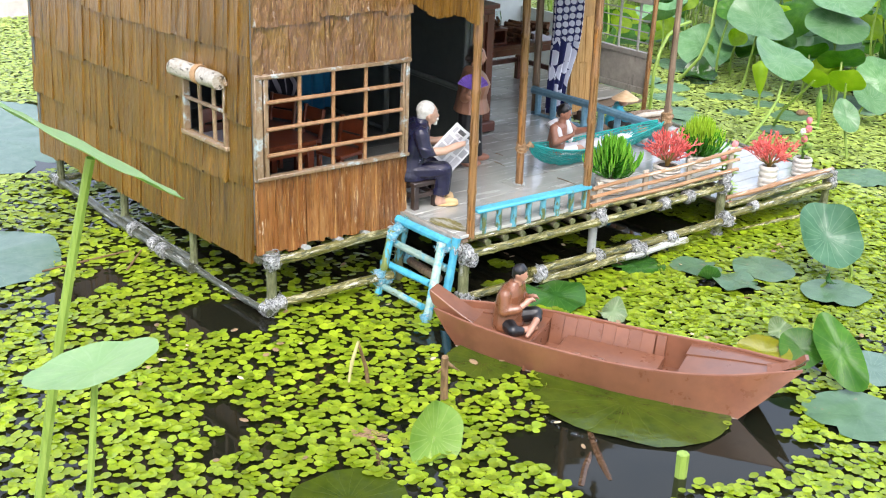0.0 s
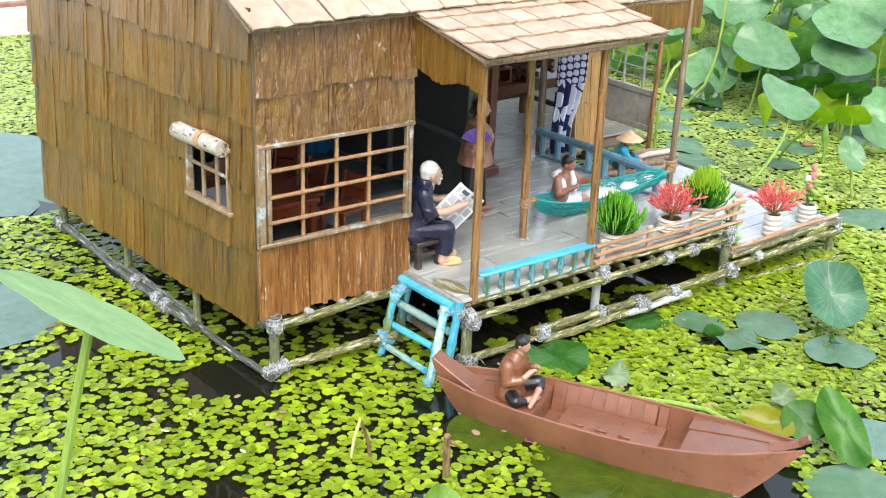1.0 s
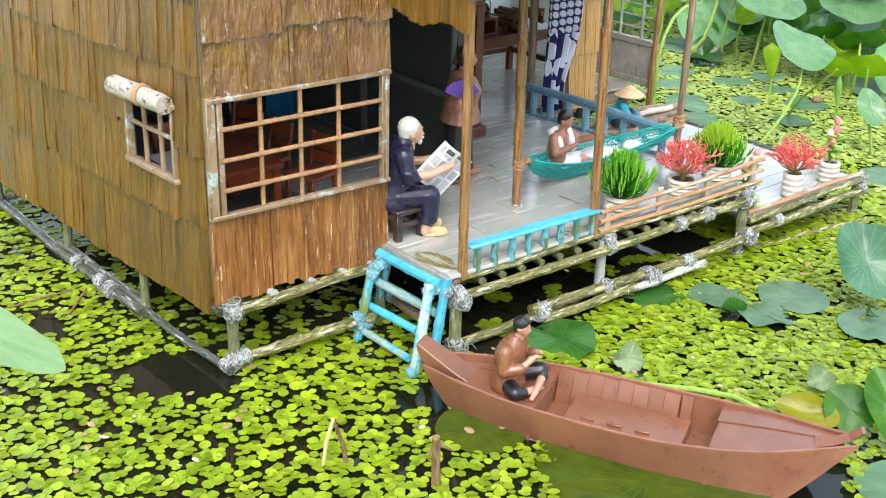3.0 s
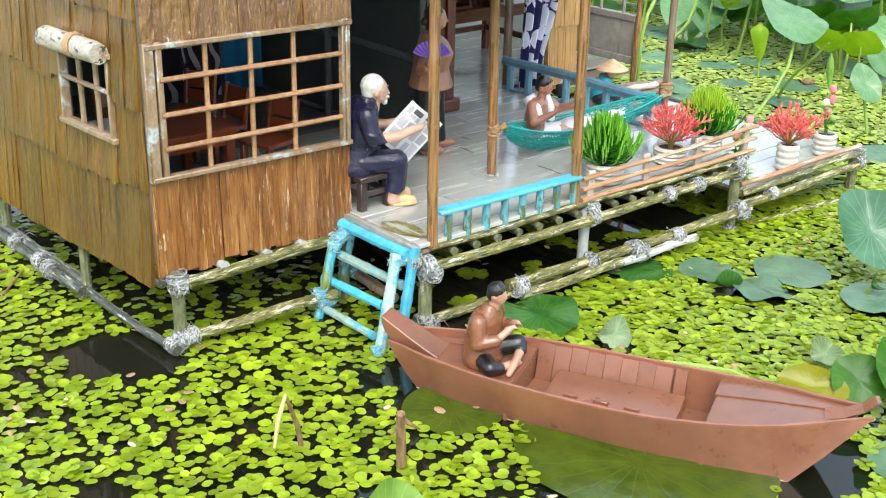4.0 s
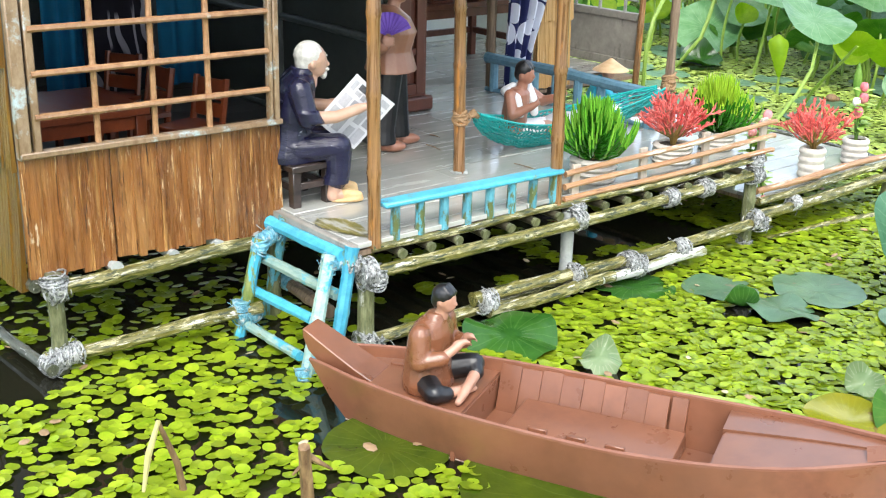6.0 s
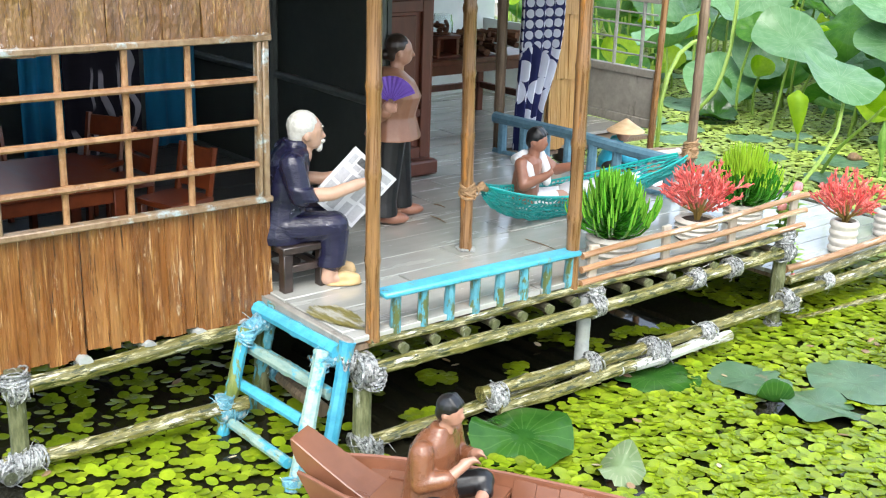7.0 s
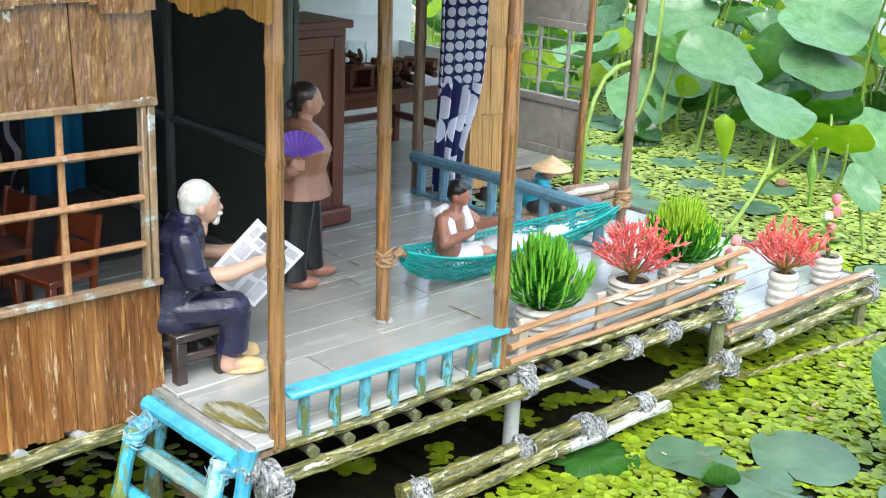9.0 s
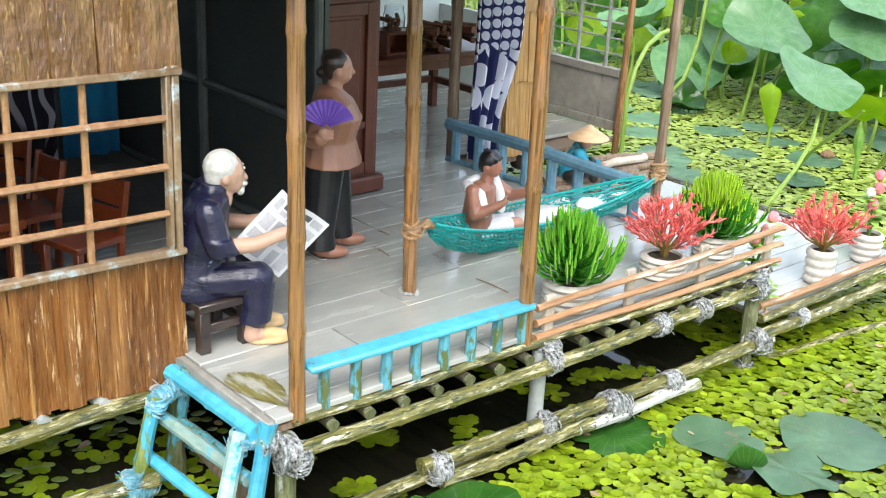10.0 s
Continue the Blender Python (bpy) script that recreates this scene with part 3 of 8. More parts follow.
def box(bm, c, s, rot=None, bevel=0.0, mat=0):
    m = Matrix.Translation(c) @ (rot if rot is not None else Matrix()) @ Matrix.Diagonal((*s, 1))
    r = bmesh.ops.create_cube(bm, size=1.0, matrix=m)
    faces = {f for v in r["verts"] for f in v.link_faces}
    for f in faces:
        f.material_index = mat
    if bevel:
        edges = list({e for f in faces for e in f.edges})
        r2 = bmesh.ops.bevel(bm, geom=edges, offset=bevel, segments=1, affect="EDGES", profile=0.7)
        for f in r2["faces"]:
            f.material_index = mat
    return faces


def tube(bm, pts, radii, seg=8, mat=0, cap=True, squash=1.0, up=None):
    """A rounded sweep through pts with a radius at each; squash flattens it across 'up'."""
    pts = [Vector(p) for p in pts]
    if not isinstance(radii, (list, tuple)):
        radii = [radii] * len(pts)
    rings = []
    ref = Vector(up) if up else None
    for i, p in enumerate(pts):
        d = (pts[min(i + 1, len(pts) - 1)] - pts[max(i - 1, 0)]).normalized()
        if ref is None:
            ref = Vector((0, 0, 1)) if abs(d.z) < 0.8 else Vector((1, 0, 0))
        u = (ref - d * ref.dot(d))
        u = u.normalized() if u.length > 1e-6 else d.orthogonal().normalized()
        w = d.cross(u)
        if not up:
            ref = u
        rings.append([bm.verts.new(p + u * (math.cos(a) * radii[i] * squash) + w * (math.sin(a) * radii[i])) for a in [2 * math.pi * k / seg for k in range(seg)]])
    for a, b in zip(rings, rings[1:]):
        for k in range(seg):
            f = bm.faces.new((a[k], a[(k + 1) % seg], b[(k + 1) % seg], b[k]))
            f.material_index = mat
    if cap:
        for ring in (rings[0][::-1], rings[-1]):
            f = bm.faces.new(ring)
            f.material_index = mat
    return rings


def rounded(bm, a, b, r0, r1, seg=10, mat=0, squash=1.0, up=None):
    """A limb: a tapered rod with round ends."""
    a, b = Vector(a), Vector(b)
    d = (b - a).normalized()
    pts, rr = [], []
    for k in (0.15, 0.5, 0.85, 1.0):
        pts.append(a - d * r0 * math.sqrt(max(0, 1 - k * k)))
        rr.append(max(r0 * k, 1e-5))
    for k in (1.0, 0.85, 0.5, 0.15):
        pts.append(b + d * r1 * math.sqrt(max(0, 1 - k * k)))
        rr.append(max(r1 * k, 1e-5))
    tube(bm, pts, rr, seg, mat, True, squash, up)


def ball(bm, c, r, mat=0, rot=None, seg=12):
    r = (r, r, r) if isinstance(r, (int, float)) else r
    m = Matrix.Translation(c) @ (rot if rot is not None else Matrix()) @ Matrix.Diagonal((*r, 1))
    res = bmesh.ops.create_uvsphere(bm, u_segments=seg, v_segments=max(6, seg * 2 // 3), radius=1.0, matrix=m)
    for f in {f for v in res["verts"] for f in v.link_faces}:
        f.material_index = mat


def lathe(bm, profile, c, seg=20, mat=0):
    rings = []
    for r, z in profile:
        rings.append([bm.verts.new((c[0] + r * math.cos(a), c[1] + r * math.sin(a), c[2] + z)) for a in [2 * math.pi * k / seg for k in range(seg)]])
    for a, b in zip(rings, rings[1:]):
        for k in range(seg):
            f = bm.faces.new((a[k], a[(k + 1) % seg], b[(k + 1) % seg], b[k]))
            f.material_index = mat
    for ring in (rings[0][::-1], rings[-1]):
        bm.faces.new(ring).material_index = mat


def ring_torus(bm, c, axis, r, t, seg=12, sub=5, mat=0):
    axis = Vector(axis).normalized()
    u = axis.orthogonal().normalized()
    w = axis.cross(u)
    rings = []
    for k in range(seg):
        a = 2 * math.pi * k / seg
        d = u * math.cos(a) + w * math.sin(a)
        rings.append([bm.verts.new(Vector(c) + d * (r + t * math.cos(b)) + axis * (t * math.sin(b))) for b in [2 * math.pi * j / sub for j in range(sub)]])
    for k in range(seg):
        p, q = rings[k], rings[(k + 1) % seg]
        for j in range(sub):
            bm.faces.new((p[j], p[(j + 1) % sub], q[(j + 1) % sub], q[j])).material_index = mat


RNG = random.Random(5)


def bamboo(a, b, r, node=0.055, seg=9, bend=0.0015):
    """A bamboo or branch pole with swollen nodes and a slight bend."""
    a, b = Vector(a), Vector(b)
    n = max(2, int((b - a).length / node))
    pts, rr = [], []
    side = (b - a).orthogonal().normalized()
    for i in range(n):
        for k, s in ((0.0, 1.13), (0.08, 1.0), (0.5, 0.97), (0.92, 1.0)):
            f = (i + k) / n
            pts.append(a.lerp(b, f) + side * bend * math.sin(f * math.pi * 2.3 + a.x * 40))
            rr.append(r * s * (1 + RNG.uniform(-0.03, 0.03)))
    pts.append(b)
    rr.append(r)
    bm = bmesh.new()
    tube(bm, pts, rr, seg)
    return bm


def lashing(c, axis, r, turns=9, length=0.016, wire=0.0011, loose=5):
    """Wire wound round a joint: uneven coils over a lumpy binding."""
    bm = bmesh.new()
    axis = Vector(axis).normalized()
    c = Vector(c)
    pts = [c + axis * (length * (k / 6 - 0.5)) for k in range(7)]
    tube(bm, pts, [r * s for s in (0.8, 1.02, 1.08, 1.04, 1.1, 1.02, 0.8)], 9)
    for k in range(turns):
        tilt = Vector((RNG.uniform(-0.4, 0.4), RNG.uniform(-0.4, 0.4), RNG.uniform(-0.4, 0.4)))
        ring_torus(bm, c + axis * (length * ((k + 0.5) / turns - 0.5)), axis + tilt, r * RNG.uniform(1.0, 1.16), wire * RNG.uniform(0.8, 1.3), 12, 5)
    for k in range(loose):
        tilt = Vector((RNG.uniform(-1, 1), RNG.uniform(-1, 1), RNG.uniform(-1, 1)))
        ring_torus(bm, c + axis * RNG.uniform(-0.3, 0.3) * length, axis + tilt, r * RNG.uniform(1.02, 1.13), wire * RNG.uniform(0.45, 0.8), 11, 4)
    for k in range(loose):
        d = axis.orthogonal().normalized()
        d.rotate(Matrix.Rotation(RNG.uniform(0, 6.28), 3, axis))
        end = c + d * r + axis * RNG.uniform(-0.5, 0.5) * length
        p1 = end + d * RNG.uniform(0.001, 0.004) + Vector((RNG.uniform(-.006, .006), RNG.uniform(-.006, .006), RNG.uniform(-.004, .006)))
        tube(bm, [end - d * 0.002, end.lerp(p1, 0.5) + axis * 0.002, p1, p1 + Vector((RNG.uniform(-.008, .008), RNG.uniform(-.008, .008), RNG.uniform(-.008, .006)))], [wire * 0.6, wire * 0.55, wire * 0.5, wire * 0.35], 4)
    return bm

# ---- pond ----
bm = bmesh.new()
bmesh.ops.create_grid(bm, x_segments=2, y_segments=2, size=40, matrix=Matrix.Translation((0, -35.8, 0)))
thing("water", bm, "water", "dark still pond water between floating plants", "water", kind="structure")
# the pond's rim behind, and the paved ground beyond it
bm = bmesh.new()
box(bm, (0, 4.33, 0.0), (80, 0.2, 0.12), None, 0.006)
rim = thing("pond_rim", bm, "concrete", "pale concrete rim of the pond", "pond rim", kind="structure")
bm = bmesh.new()
box(bm, (0, 4.45, 0.02), (80, 0.04, 0.11), None, 0.003)
part("joint_strip", bm, "brown_strip", rim, "brown strip along the rim")
bm = bmesh.new()
box(bm, (0, 24.5, 0.0), (80, 40.06, 0.11))
thing("pavement", bm, "concrete", "pale paved ground beyond the pond", "pavement", kind="structure")

# ---- stilt house ----
house = holder("stilt_house", (1.3, 1.8, 0), "miniature thatched house on bamboo stilts over the pond", "house model")
CA, CB = Vector((0.845, 1.508, 0)), Vector((0.794, 2.30, 0))     # left wall, front and back ends
FA, FB = Vector((0.845, 1.505, 0)), Vector((1.137, 1.497, 0))    # front wall, left and right ends


def wall_matrix(a, b):
    """Local x runs from a to b, local z up, local -y is the outside."""
    d = (b - a).normalized()
    return Matrix(((d.x, -d.y, 0, a.x), (d.y, d.x, 0, a.y), (0, 0, 1, 0), (0, 0, 0, 1)))


def panel_mesh(w, h, seed, mat, strip=0.011):
    """A thatch panel: one sheet of flattened stalks, uneven in depth, split and ragged at the foot."""
    rng = random.Random(seed)
    bm = bmesh.new()
    xs = [0.0]
    drop = rng.uniform(-0.004, 0.006)
    while xs[-1] < w - 0.002:
        xs.append(min(w, xs[-1] + rng.uniform(0.25, 1.75) * strip * (0.6 if mat == "thatch_red" else 1.5)))
    cols = []
    for x0, x1 in zip(xs, xs[1:]):
        y = -0.0018 - rng.random() ** 1.6 * (0.0040 if mat == "thatch_red" else 0.0028)
        zb = -h - drop - rng.uniform(-0.0016, 0.0016) * (2.0 if mat == "thatch_red" else 1.0)
        bow = rng.uniform(-0.0014, 0.0014)
        for x in (x0 + 0.0002, x1 - 0.0002):
            cols.append([bm.verts.new(p) for p in ((x, y * 0.5, 0.0), (x, y - 0.0010 + bow, zb * 0.5), (x, y - 0.0042, zb), (x, -0.0002, zb + 0.0008), (x, 0.0012, 0.0))])
    for a, b in zip(cols, cols[1:]):
        for k in range(4):
            bm.faces.new((a[k], b[k], b[k + 1], a[k + 1]))
    for c in (cols[0], cols[-1]):
        bm.faces.new(c)
    return mesh_of(bm, "thatch_panel", mat, smooth=False)


def thatch(parent, m, rows, width, mat, seed, skip=None, col=(0.07, 0.1)):
    """Rows of thatch panels from the foot upwards: (foot, top) heights; skip(x0, x1, z0, z1) leaves openings free."""
    rng = random.Random(seed)
    for ri, (z0, z1) in enumerate(rows):
        x = 0.0
        while x < width - 0.004:
            w = min(rng.uniform(*col), width - x)
            if width - x - w < 0.03:
                w = width - x
            for a, b, c, d in (skip(x, x + w, z0, z1) if skip else [(x, x + w, z0, z1)]):
                if b - a > 0.004 and d - c > 0.004:
                    h = d - c + 0.006
                    lift = RNG.uniform(-0.0015, 0.0015)
                    attach("thatch_panel", panel_mesh(b - a - 0.0006, h, rng.random(), mat), parent, at=m @ pose(a, 0.0, d + 0.003 + lift, RNG.uniform(-0.6, 0.6), RNG.uniform(-0.5, 0.5), 0))
            x += w


def cut_out(hx0, hx1, hz0, hz1):
    def skip(x0, x1, z0, z1):
        if x1 <= hx0 or x0 >= hx1 or z1 <= hz0 or z0 >= hz1:
            return [(x0, x1, z0, z1)]
        out = [(x0, min(x1, hx0), z0, z1), (max(x0, hx1), x1, z0, z1)]
        mx0, mx1 = max(x0, hx0), min(x1, hx1)
        out += [(mx0, mx1, z0, min(z1, hz0)), (mx0, mx1, max(z0, hz1), z1)]
        return out
    return skip


def backing(bm, m, x0, x1, z0, z1, y0=0.0005, y1=0.008):
    c = m @ Vector(((x0 + x1) / 2, (y0 + y1) / 2, (z0 + z1) / 2))
    box(bm, c, (x1 - x0, y1 - y0, z1 - z0), m.to_3x3().to_4x4())


LW, FW = wall_matrix(CA, CB), wall_matrix(FA, FB)
# the outside of the left wall is local +y, so turn it round: local x runs from the back to the front
LWm = wall_matrix(CB, CA)
LLEN, FLEN = (CB - CA).length, (FB - FA).length
# small window in the left wall: y 1.57 to 1.70
SW0, SW1, SZ0, SZ1 = LLEN - 0.196, LLEN - 0.066, 0.268, 0.372
bm = bmesh.new()
for x0, x1, z0, z1 in ((0, SW0, 0.12, 0.56), (SW1, LLEN, 0.12, 0.56), (SW0, SW1, 0.12, SZ0), (SW0, SW1, SZ1, 0.56)):
    backing(bm, LWm, x0, x1, z0, z1)
for k in range(6):
    x0, x1 = 0.03 + k * 0.06, LLEN - 0.03 - k * 0.06
    backing(bm, LWm, x0, x1, 0.56 + k * 0.04, 0.60 + k * 0.04)
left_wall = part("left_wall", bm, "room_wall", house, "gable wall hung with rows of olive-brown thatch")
thatch(left_wall, LWm, [(0.090, 0.215), (0.215, 0.325), (0.325, 0.428), (0.428, 0.525), (0.525, 0.60)], LLEN, "thatch_olive", 11, cut_out(SW0, SW1, SZ0, SZ1))
for k in range(3):
    x0 = 0.13 + 0.14 * k
    thatch(left_wall, LWm @ pose(x0, 0, 0), [(0.60 + 0.065 * k, 0.665 + 0.065 * k)], LLEN - 2 * x0, "thatch_olive", 30 + k)
# front wall round the large window
WX0, WX1, WZ0, WZ1 = 0.010, FLEN - 0.004, 0.231, 0.396
bm = bmesh.new()
for x0, x1, z0, z1 in ((0, FLEN, 0.12, WZ0), (0, FLEN, WZ1, 0.58), (0, WX0, WZ0, WZ1)):
    backing(bm, FW, x0, x1, z0, z1)
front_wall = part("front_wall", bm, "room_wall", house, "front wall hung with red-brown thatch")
thatch(front_wall, FW, [(0.108, 0.228)], FLEN, "thatch_red", 21, col=(0.085, 0.13))
thatch(front_wall, FW, [(0.397, 0.478), (0.478, 0.58)], FLEN, "thatch_front", 22, col=(0.09, 0.13))
# large window: frame, three uprights, three rails
bm = bmesh.new()
for x, w in ((WX0 - 0.004, 0.013), (WX0 + 0.009, 0.008), (WX1 - 0.003, 0.007), (WX1 - 0.010, 0.005)):
    box(bm, FW @ Vector((x, -0.004, (WZ0 + WZ1) / 2)), (w, 0.010, WZ1 - WZ0 + 0.006), FW.to_3x3().to_4x4(), 0.0012)
for z in (WZ0 + 0.001, WZ1 - 0.002):
    box(bm, FW @ Vector((FLEN / 2, -0.0045, z)), (FLEN - 0.002, 0.012, 0.0065), FW.to_3x3().to_4x4(), 0.0012)
wide_window = part("window_frame", bm, "window_frame", house, "weathered wooden frame of the wide barred window")
for fx in (0.082, 0.144, 0.206):
    attach("upright_bar", mesh_of(bamboo(FW @ Vector((fx, -0.001, WZ0)), FW @ Vector((fx, -0.001, WZ1)), 0.0034, 0.041, 7, 0), "upright_bar", "window_bar"), wide_window)
for k in (1, 2, 3):
    z = WZ0 + (WZ1 - WZ0) * (0, 0.23, 0.485, 0.745)[k]
    attach("cross_bar", mesh_of(bamboo(FW @ Vector((WX0 + 0.008, -0.0075, z)), FW @ Vector((WX1 - 0.008, -0.0055, z)), 0.0034, 0.062, 7, 0), "cross_bar", "window_bar"), wide_window)
# small window
bm = bmesh.new()
for x in (SW0 + 0.003, SW1 - 0.003):
    box(bm, LWm @ Vector((x, -0.002, (SZ0 + SZ1) / 2)), (0.006, 0.012, SZ1 - SZ0), LWm.to_3x3().to_4x4(), 0.001)
for z in (SZ0 - 0.002, SZ1):
    box(bm, LWm @ Vector(((SW0 + SW1) / 2, -0.003, z)), (SW1 - SW0 + 0.012, 0.014, 0.007), LWm.to_3x3().to_4x4(), 0.001)
small_window = part("window_frame", bm, "window_frame", house, "small wooden window frame in the gable wall")
for f in (0.34, 0.67):
    x = SW0 + (SW1 - SW0) * f
    attach("upright_bar", mesh_of(bamboo(LWm @ Vector((x, 0, SZ0)), LWm @ Vector((x, 0, SZ1)), 0.0036, 0.05, 7, 0), "upright_bar", "window_frame"), small_window)
attach("cross_bar", mesh_of(bamboo(LWm @ Vector((SW0, -0.003, 0.325)), LWm @ Vector((SW1, -0.003, 0.325)), 0.0034, 0.05, 7, 0), "cross_bar", "window_frame"), small_window)
# rolled blind over the small window
bm = bmesh.new()
for k in range(3):
    tube(bm, [LWm @ Vector((SW0 - 0.006 + 0.004 * k, -0.018 - 0.003 * (k == 1), 0.374 + 0.004 * k)), LWm @ Vector((SW1 + 0.004 - 0.004 * k, -0.018, 0.377 + 0.003 * k))], 0.0128 - 0.002 * k, 12)
roll = part("rolled_blind", bm, "bark", house, "whitish rolled blind tied above the small window")
bm = bmesh.new()
for k in (-1, 0, 1):
    ring_torus(bm, LWm @ Vector(((SW0 + SW1) / 2 + 0.012 + 0.003 * k, -0.018, 0.378)), LWm.to_3x3() @ Vector((1, 0.1 * k, 0.1)), 0.0145, 0.002)
part("tie", bm, "rope", roll, "brown string tie")

# roofs
def roof(name, x0, x1, y0, z0, y1, z1, rows, cols, label, seed, visible_rows=9):
    rng = random.Random(seed)
    slope = math.degrees(math.atan2(z1 - z0, y1 - y0))
    length = math.hypot(z1 - z0, y1 - y0)
    m = pose((x0 + x1) / 2, y0, z0, slope, 0, 0)
    bm = bmesh.new()
    box(bm, m @ Vector((0, length / 2, -0.004)), (x1 - x0, length, 0.005), m.to_3x3().to_4x4())
    r = part(name, bm, "bamboo_grey", house, label)
    w, d = (x1 - x0) / cols, length / rows
    for i in range(min(rows, visible_rows)):
        for j in range(cols + 1):
            off = (0.22 if i % 2 else 0.0) + 0.06 * (i % 3)
            a = -(x1 - x0) / 2 + (j - off) * w
            b = min(a + w, (x1 - x0) / 2 + 0.004)
            a = max(a, -(x1 - x0) / 2 - 0.004)
            if b - a < 0.012:
                continue
            bm = bmesh.new()
            n = 5
            lo, hi = [], []
            for k in range(n + 1):
                x = a + (b - a - 0.0024) * k / n
                sag = rng.uniform(-0.002, 0.002)
                front = (bm.verts.new((x, sag, 0.0060 + rng.uniform(-.0012, .0012))), bm.verts.new((x, sag + .0005, 0.0028)))
                back = (bm.verts.new((x, d + 0.012, 0.0012)), bm.verts.new((x, d + 0.012, -0.001)))
                lo.append(front)
                hi.append(back)
            for k in range(n):
                bm.faces.new((lo[k][0], lo[k + 1][0], hi[k + 1][0], hi[k][0]))
                bm.faces.new((lo[k][1], lo[k + 1][1], lo[k + 1][0], lo[k][0]))
                bm.faces.new((lo[k][1], hi[k][1], hi[k + 1][1], lo[k + 1][1]))
            for k in (0, n):
                bm.faces.new((lo[k][0], hi[k][0], hi[k][1], lo[k][1]))
            attach("roof_tile", mesh_of(bm, "roof_tile", "tile", False), r, at=m @ pose(0, i * d - 0.004, 0.0005 + rng.uniform(0, 0.0008), rng.uniform(-0.5, 0.5), rng.uniform(-0.5, 0.5), rng.uniform(-1, 1)))
    return r


roof("main_roof", 0.828, 1.46, 1.480, 0.578, 1.90, 0.79, 5, 9, "tan leaf-tiled main roof", 1, 4)
bm = bmesh.new()
box(bm, (1.14, 2.12, 0.675), (0.63, 0.50, 0.006), Euler((radians(-27), 0, 0)).to_matrix().to_4x4())
part("back_roof", bm, "tile", house)
roof("porch_roof", 1.128, 1.535, 1.312, 0.536, 1.56, 0.590, 5, 8, "low tan tiled roof over the porch", 2)
roof("annex_roof", 1.535, 1.845, 1.49, 0.548, 1.86, 0.615, 6, 6, "tiled roof over the annex", 3)
bm = bmesh.new()
box(bm, (1.85, 2.08, 0.61), (0.66, 0.50, 0.008))
part("kitchen_roof", bm, "tile", house)
bm = bmesh.new()
box(bm, (1.495, 1.71, 0.605), (0.12, 0.46, 0.008))
part("valley_roof", bm, "tile", house)
# thatch apron on the porch gable, with a wavy foot, and under the annex eave
def apron(m, width, z0, top0, top1, mat, wave, name, label):
    bm = bmesh.new()
    n = int(width / 0.008)
    cols = []
    for i in range(n):
        for f in (i / n + 0.0005, (i + 1) / n - 0.0005):
            zb = z0 + wave * math.sin(f * 9 + 1) + (i % 3 - 1) * 0.0012
            zt = top0 + (top1 - top0) * f
            y = -0.004 - ((i * 7) % 5) * 0.0004
            cols.append([bm.verts.new(m @ Vector(p)) for p in ((width * f, y, zt), (width * f, y - 0.001, zb), (width * f, 0.001, zb + 0.001), (width * f, 0.001, zt))])
    for p, q in zip(cols, cols[1:]):
        for k in range(4):
            bm.faces.new((p[k], q[k], q[(k + 1) % 4], p[(k + 1) % 4]))
    bm.faces.new(cols[0])
    bm.faces.new(cols[-1])
    return part(name, bm, mat, house, label, smooth=False)


apron(wall_matrix(Vector((1.139, 1.497, 0)), Vector((1.139, 1.325, 0))), 0.172, 0.480, 0.578, 0.538, "thatch_olive", 0.006, "gable_apron", "thatch apron with a wavy foot under the porch roof")
apron(wall_matrix(Vector((1.56, 1.497, 0)), Vector((1.835, 1.492, 0))), 0.275, 0.487, 0.548, 0.545, "thatch_olive", 0.003, "eave_apron", "thatch apron under the annex eave")

# veranda floor: planks along x
deck = part("deck", (lambda b: (box(b, (1.459, 1.59, 0.1185), (0.654, 0.50, 0.006)), box(b, (1.755, 2.07, 0.1185), (0.75, 0.46, 0.006)), box(b, (1.12, 1.90, 0.1185), (0.52, 0.80, 0.006)), b)[-1])(bmesh.new()), "bamboo_grey", house, "grey painted plank floor, glossy with damp")
PLANKS, ROOM_PLANKS = [], []
y = 1.337
row = 0
while y < 2.30:
    w = 0.0205 if row == 0 else 0.0525
    x0, x1 = (1.131, 1.79) if y < 1.84 else (1.40, 2.13)
    cuts = [x0] + sorted(x0 + (x1 - x0) * f for f in ((0.37, 0.8), (0.55,), (0.22, 0.66))[row % 3]) + [x1]
    for a, b in zip(cuts, cuts[1:]):
        PLANKS.append((a, b, y, y + w))
    y += w
    row += 1
y = 1.52
while y < 2.28:
    ROOM_PLANKS.append((0.86, 1.135 if y < 1.82 else 1.395, y, y + 0.0525))
    y += 0.0525
# grey board across the planks' ends at the ladder
bm = bmesh.new()
box(bm, (1.1265, 1.415, 0.1225), (0.008, 0.158, 0.014), None, 0.0012)
part("end_board", bm, "grey_gate", house, "weathered grey board closing the plank ends")
# house posts
for a, b, r, mat in (((1.155, 1.341, 0.122), (1.151, 1.341, 0.532), 0.0072, "bamboo"), ((1.421, 1.338, 0.122), (1.416, 1.341, 0.530), 0.0076, "bamboo"), ((1.399, 1.491, 0.124), (1.387, 1.490, 0.555), 0.0076, "bamboo"),
                     ((1.800, 1.490, 0.06), (1.802, 1.490, 0.548), 0.0066, "bamboo_grey"), ((1.790, 1.872, 0.124), (1.784, 1.872, 0.60), 0.0085, "bamboo_grey"), ((2.126, 1.836, 0.06), (2.140, 1.836, 0.60), 0.0062, "bamboo"),
                     ((1.525, 1.345, 0.500), (1.525, 1.345, 0.535), 0.006, "bamboo")):
    attach("post", mesh_of(bamboo(a, b, r, 0.07, 10, 0.0008), "post", mat), house)
